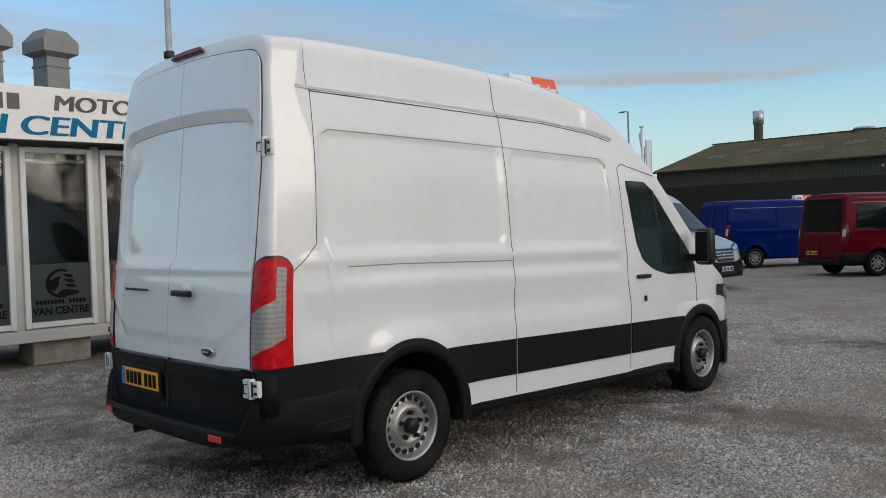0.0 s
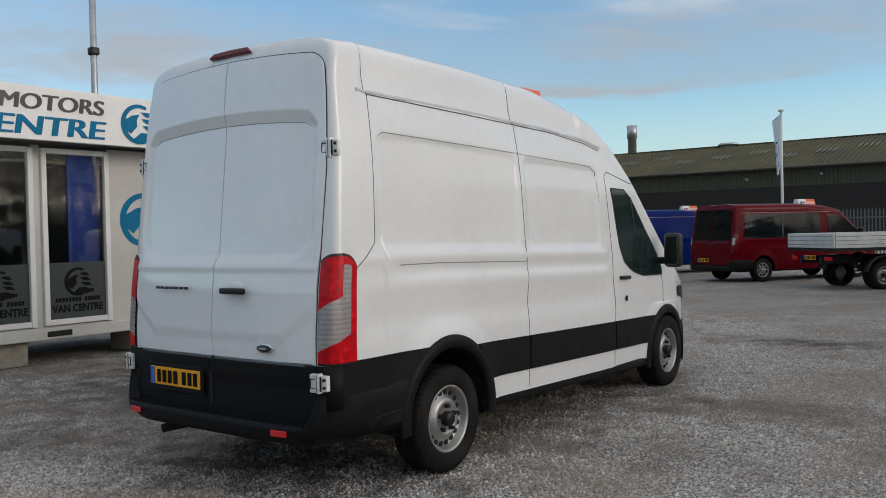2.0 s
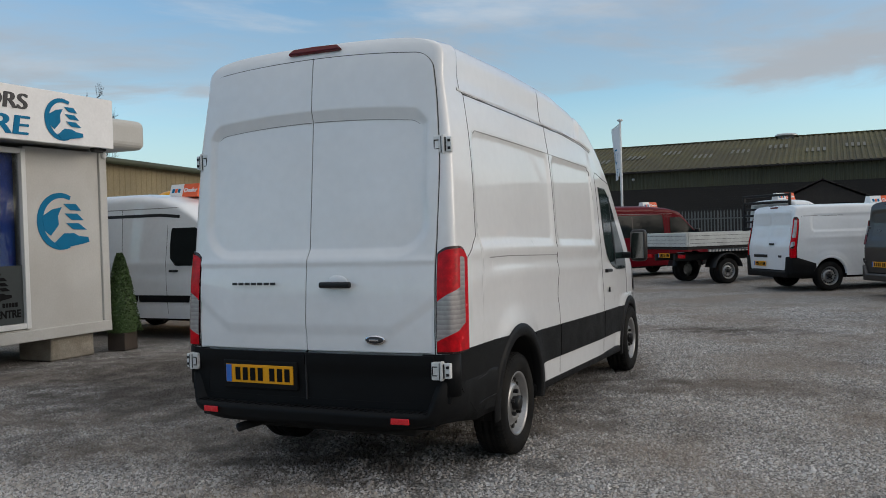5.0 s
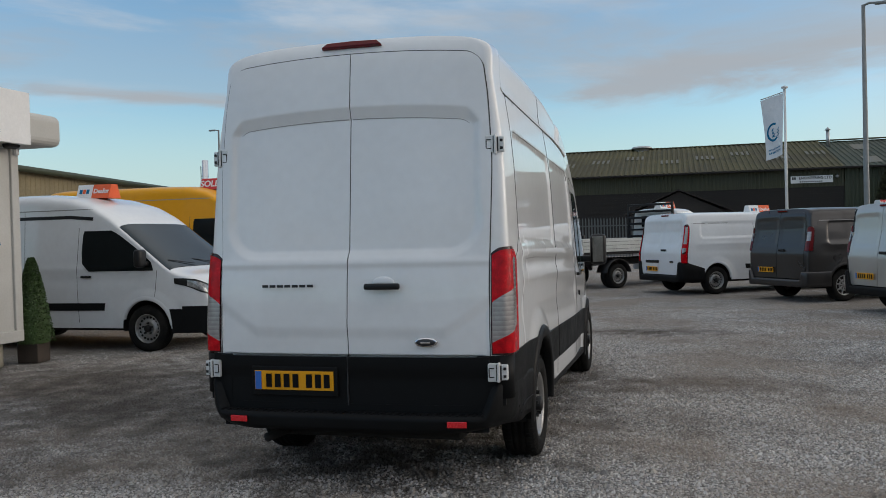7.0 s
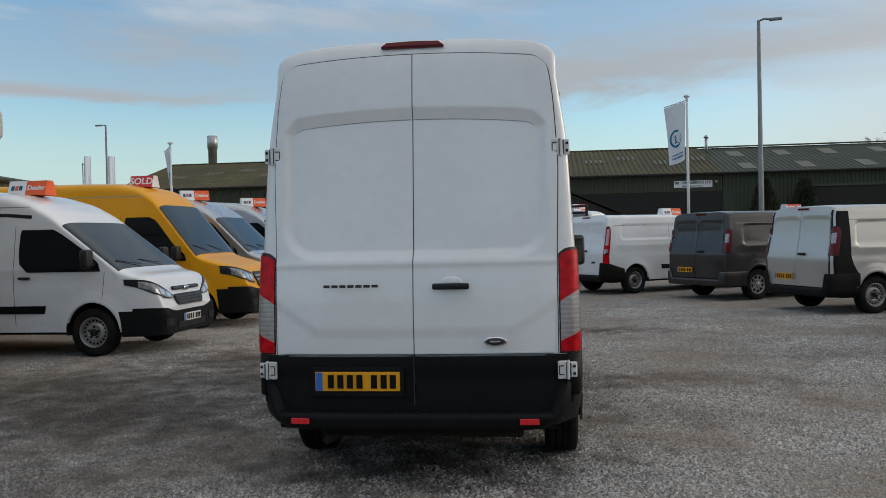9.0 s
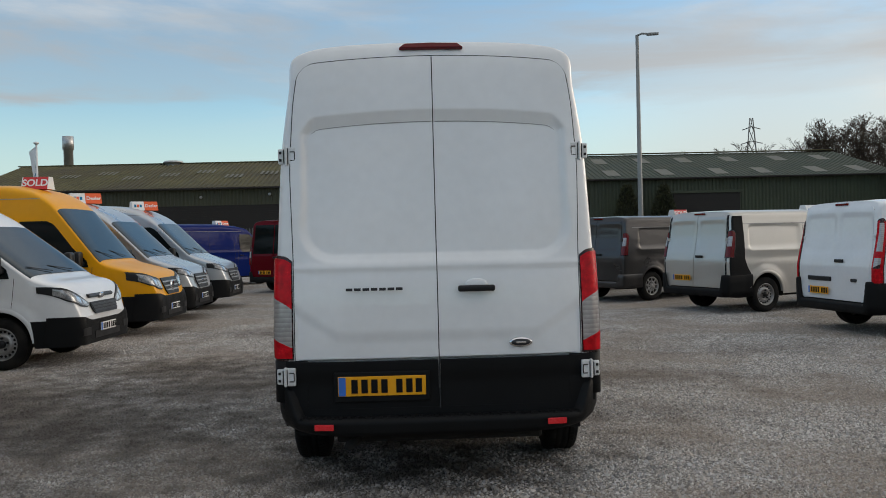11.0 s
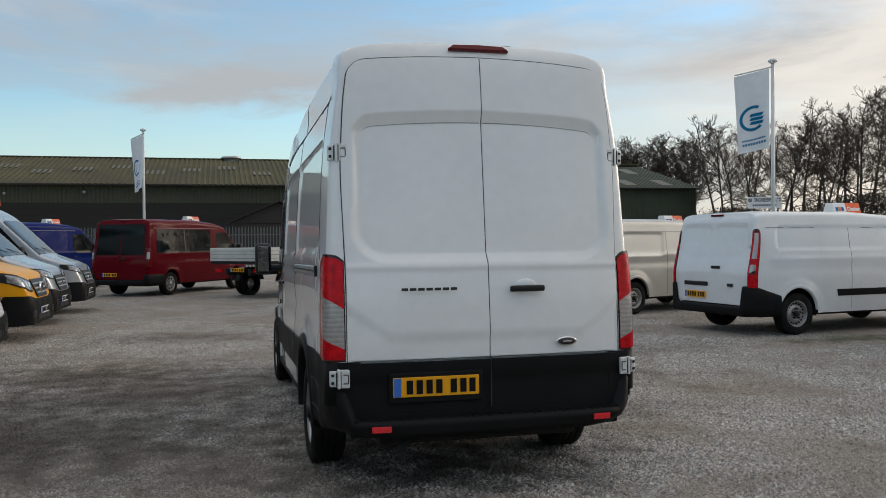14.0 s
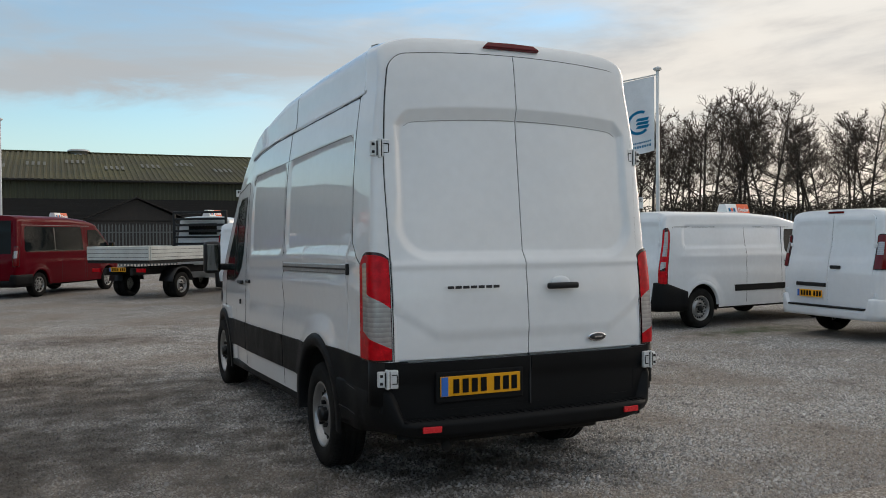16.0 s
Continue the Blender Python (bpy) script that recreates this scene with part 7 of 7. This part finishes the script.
# two bushy conifers before the shed
for x, hh, s in ((17.4, 5.4, 1), (20.4, 5.3, 2)):
    rng = np.random.default_rng(40 + s)
    vs, fs = [], []
    for k in range(3500):
        t = rng.random()
        r = (1.35 * (1 - t) ** 0.7 + 0.12) * (0.75 + 0.35 * rng.random())
        a = rng.random() * 6.283
        c = Vector((r * math.cos(a), r * math.sin(a), 0.3 + (hh - 0.3) * t))
        d = Vector((math.cos(a), math.sin(a), 0.9)) * 0.16 + Vector(rng.normal(0, 0.06, 3))
        e = d.cross(Vector(rng.normal(size=3))).normalized() * 0.06
        o = len(vs)
        vs += [c - d, c + e, c + d, c - e]
        fs.append((o, o + 1, o + 2, o + 3))
    cf = new("conifer")
    tagged(cf, "brownish green conifer bush before the shed", "tree", "conifers by the shed")
    mesh_part("crown", vs, fs, M_CONIF, cf, smooth=False)
    tube("trunk", [(0, 0, 0), (0, 0, hh * 0.8)], [0.14, 0.04], M_BARK, cf)
    cf.matrix_world = pose(x, 64.0, 0)

# distant lattice pylon
pyl = new("pylon")
tagged(pyl, "distant steel lattice electricity pylon", "pylon")
H_ = 40.5
for sx in (1, -1):
    for sy in (1, -1):
        tube("leg", [(3.2 * sx, 3.2 * sy, 0), (1.5 * sx, 1.5 * sy, H_ * 0.7), (0.5 * sx, 0.5 * sy, H_)], 0.16, M_FENCE, pyl, 4)
for k in range(9):
    z0_, z1_ = H_ * k / 9, H_ * (k + 1) / 9
    w0, w1 = 3.2 - 2.9 * k / 9, 3.2 - 2.9 * (k + 1) / 9
    for s in (1, -1):
        tube("brace", [(w0, s * w0, z0_), (-w1, s * w1, z1_)], 0.10, M_FENCE, pyl, 4)
        tube("brace", [(-w0, s * w0, z0_), (w1, s * w1, z1_)], 0.10, M_FENCE, pyl, 4)
for z, w_ in ((26.5, 3.9), (31.5, 3.6), (36.5, 3.0)):
    tube("cross_arm", [(-w_, 0, z), (0, 0, z + 1.0), (w_, 0, z)], 0.16, M_FENCE, pyl, 4)
pyl.matrix_world = pose(119.5, 292, 0, 0, 0, -20)

# ---------------- ground ----------------
M_GRAVEL = bpy.data.materials.new("grey_gravel")
M_GRAVEL.use_nodes = True
gn, gl = M_GRAVEL.node_tree.nodes, M_GRAVEL.node_tree.links
gb = gn["Principled BSDF"]
gco = gn.new("ShaderNodeTexCoord")


def g_tex(kind, scale, detail=4.0, out=None):
    t = gn.new(kind)
    t.inputs["Scale"].default_value = scale
    if kind == "ShaderNodeTexNoise":
        t.inputs["Detail"].default_value = detail
    gl.new(gco.outputs["Object"], t.inputs["Vector"])
    return t.outputs[out or ("Fac" if kind == "ShaderNodeTexNoise" else "Color")], t


def g_range(v, a, b, lo, hi):
    r = gn.new("ShaderNodeMapRange")
    for k, q in enumerate((a, b, lo, hi)):
        r.inputs[k + 1].default_value = q
    gl.new(v, r.inputs[0])
    return r.outputs[0]


def g_mix(f, a, b, mode="MIX"):
    x = gn.new("ShaderNodeMix")
    x.data_type, x.blend_type = "RGBA", mode
    for k, q in ((0, f), (6, a), (7, b)):
        if isinstance(q, tuple):
            x.inputs[k].default_value = (*q, 1)
        elif isinstance(q, float):
            x.inputs[k].default_value = q
        else:
            gl.new(q, x.inputs[k])
    return x.outputs[2]


def g_worn(col, wob):
    """Brown worn and near-black places, painted shade, a mossy strip, with ragged edges."""
    # the wide ellipse at (-3.8, 3.0) paints a van's shadow together with soil
    soil, near_black, shaded_soil, moss = (0.070, 0.054, 0.040), (0.034, 0.026, 0.020), (0.085, 0.074, 0.064), (0.060, 0.075, 0.030)
    # ellipses at (-0.15, 0.75) and (0.4, 3.4) darken the ground beneath the van
    for cx, cy, rx, ry, amt, tone in ((-0.15, 0.75, 1.35, 1.10, 0.95, near_black), (-3.0, 5.7, 1.6, 1.0, 0.78, soil), (-3.1, 2.2, 2.1, 1.2, 0.85, soil), (-4.6, 3.8, 1.6, 1.2, 0.7, soil), (-2.5, 0.1, 0.8, 0.5, 0.5, soil), (1.5, 8.7, 1.5, 0.6, 0.85, soil), (2.2, 4.1, 1.6, 0.7, 0.5, soil), (-2.4, 4.2, 1.5, 0.7, 0.6, soil), (0.4, 3.4, 1.3, 2.6, 0.55, soil), (-2.4, 9.6, 1.9, 0.8, 0.55, soil), (4.6, 6.0, 1.5, 0.7, 0.4, soil), (2.0, 2.2, 1.2, 0.5, 0.35, soil), (-3.8, 3.0, 4.2, 4.0, 0.60, shaded_soil), (7.9, 6.1, 1.3, 0.5, 0.9, moss)):
        m = gn.new("ShaderNodeMapping")
        m.inputs["Location"].default_value = (-cx / rx, -cy / ry, 0)
        m.inputs["Scale"].default_value = (1 / rx, 1 / ry, 0)
        gl.new(gco.outputs["Object"], m.inputs[0])
        d = gn.new("ShaderNodeVectorMath")
        d.operation = "LENGTH"
        gl.new(m.outputs[0], d.inputs[0])
        s = gn.new("ShaderNodeMath")
        s.operation = "MULTIPLY_ADD"
        gl.new(wob, s.inputs[0])
        s.inputs[1].default_value = 2.4
        gl.new(d.outputs["Value"], s.inputs[2])
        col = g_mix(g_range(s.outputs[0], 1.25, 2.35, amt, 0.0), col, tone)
    return col


def g_patches(col, fines):
    """Stretches where brown fines show between the stones, and darker compacted lanes."""
    a, _ = g_tex("ShaderNodeTexNoise", 0.55, 7)
    col = g_mix(g_range(a, 0.44, 0.60, 0.0, fines), col, (0.255, 0.205, 0.160))
    b, _ = g_tex("ShaderNodeTexNoise", 1.7, 6)
    col = g_mix(g_range(b, 0.54, 0.70, 0.0, fines * 0.75), col, (0.150, 0.118, 0.090))
    w, _ = g_tex("ShaderNodeTexNoise", 3.2, 6)
    return g_worn(col, w)


cell, cell_n = g_tex("ShaderNodeTexVoronoi", 62)
cell2, _ = g_tex("ShaderNodeTexVoronoi", 135)
sep_ = gn.new("ShaderNodeSeparateColor")
gl.new(cell, sep_.inputs[0])
sep2 = gn.new("ShaderNodeSeparateColor")
gl.new(cell2, sep2.inputs[0])
stone = g_mix(g_range(sep_.outputs[0], 0.1, 0.9, 0.0, 1.0), (0.27, 0.262, 0.255), (0.72, 0.68, 0.635))
grit = g_mix(g_range(sep2.outputs[0], 0.1, 0.9, 0.0, 1.0), (0.155, 0.142, 0.128), (0.60, 0.555, 0.51))
stone = g_mix(g_range(sep_.outputs[1], 0.50, 0.56, 0.0, 1.0), stone, grit)
stone = g_mix(g_range(cell_n.outputs["Distance"], 0.42, 0.72, 0.0, 0.85), stone, (0.050, 0.044, 0.038))
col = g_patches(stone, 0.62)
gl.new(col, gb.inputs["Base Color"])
gb.inputs["Roughness"].default_value = 0.92
bp = gn.new("ShaderNodeBump")
bp.inputs["Strength"].default_value, bp.inputs["Distance"].default_value = 0.9, 0.012
gl.new(g_range(cell_n.outputs["Distance"], 0.0, 0.6, 1.0, 0.0), bp.inputs["Height"])
gl.new(bp.outputs[0], gb.inputs["Normal"])
M_STONE = bpy.data.materials.new("gravel_stone")
M_STONE.use_nodes = True
gn, gl = M_STONE.node_tree.nodes, M_STONE.node_tree.links
gb = gn["Principled BSDF"]
gco = gn.new("ShaderNodeTexCoord")
geo = gn.new("ShaderNodeNewGeometry")
rmp = gn.new("ShaderNodeValToRGB")
rmp.color_ramp.elements[0].color, rmp.color_ramp.elements[1].color = (0.17, 0.165, 0.16, 1), (0.76, 0.73, 0.69, 1)
for at_, c_ in ((0.25, (0.36, 0.35, 0.345, 1)), (0.55, (0.53, 0.47, 0.41, 1)), (0.80, (0.58, 0.57, 0.565, 1))):
    rmp.color_ramp.elements.new(at_).color = c_
gl.new(geo.outputs["Random Per Island"], rmp.inputs[0])
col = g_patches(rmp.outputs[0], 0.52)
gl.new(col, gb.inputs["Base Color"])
gb.inputs["Roughness"].default_value = 0.9

xs_ = np.concatenate([-np.geomspace(900, 14, 22), np.linspace(-13, 13, 105), np.geomspace(14, 900, 22)])
vs = []
for y in xs_:
    for x in xs_:
        near = math.exp(-((x / 16) ** 2 + ((y - 3) / 18) ** 2))
        z = 0.022 * noise.noise(Vector((x * 0.35, y * 0.35, 0))) * near
        if abs(x) < 1.4 and -0.5 < y < 6.2:
            z *= 0.2
        vs.append((x, y, z - 0.006))
ground = mesh_part("ground", vs, grid_faces(len(xs_), len(xs_)), M_GRAVEL, None)
tagged(ground, "grey crushed-stone gravel yard with brown worn patches", "ground", kind="structure")

rng = np.random.default_rng(11)
NS = 250000
px = rng.uniform(-5.5, 6.5, NS) * (1 + 0.25 * rng.random(NS) * (rng.random(NS) > 0.5))
py = -0.9 + 13.5 * rng.random(NS) ** 1.55
base_v = np.array([(1, 0, 0), (0, 1, 0), (-1, 0, 0), (0, -1, 0), (0.42, 0.10, 0.8), (-0.42, -0.10, 0.8)], float)
base_f = np.array([(0, 1, 4), (1, 5, 4), (1, 2, 5), (2, 3, 5), (3, 4, 5), (3, 0, 4)])
size = rng.uniform(0.007, 0.016, NS) * (1 + 0.5 * (rng.random(NS) > 0.94))
ang = rng.uniform(0, 6.283, NS)
ca, sa = np.cos(ang), np.sin(ang)
jit = rng.uniform(0.60, 1.30, (NS, 6, 3))
V = base_v[None] * jit * size[:, None, None]
V[:, 4:, :2] += rng.uniform(-0.25, 0.25, (NS, 2, 2)) * size[:, None, None]
V[:, :, 2] *= 1.05
X = V[:, :, 0] * ca[:, None] - V[:, :, 1] * sa[:, None] + px[:, None]
Y = V[:, :, 0] * sa[:, None] + V[:, :, 1] * ca[:, None] + py[:, None]
gz = np.array([0.022 * noise.noise(Vector((a * 0.35, b * 0.35, 0))) * math.exp(-((a / 16) ** 2 + ((b - 3) / 18) ** 2)) * (0.2 if abs(a) < 1.4 and -0.5 < b < 6.2 else 1) for a, b in zip(px, py)])
Z = V[:, :, 2] + gz[:, None] - 0.008
Z[:, :4] -= 0.004
me = bpy.data.meshes.new("gravel")
AV = np.stack([X, Y, Z], -1).reshape(-1, 3)
AF = (base_f[None] + 6 * np.arange(NS)[:, None, None]).reshape(-1, 3)
me.from_pydata(AV.tolist(), [], AF.tolist())
me.materials.append(M_STONE)
gravel = new("gravel", me)
tagged(gravel, "loose grey crushed stones lying on the yard", "gravel", kind="stuff")
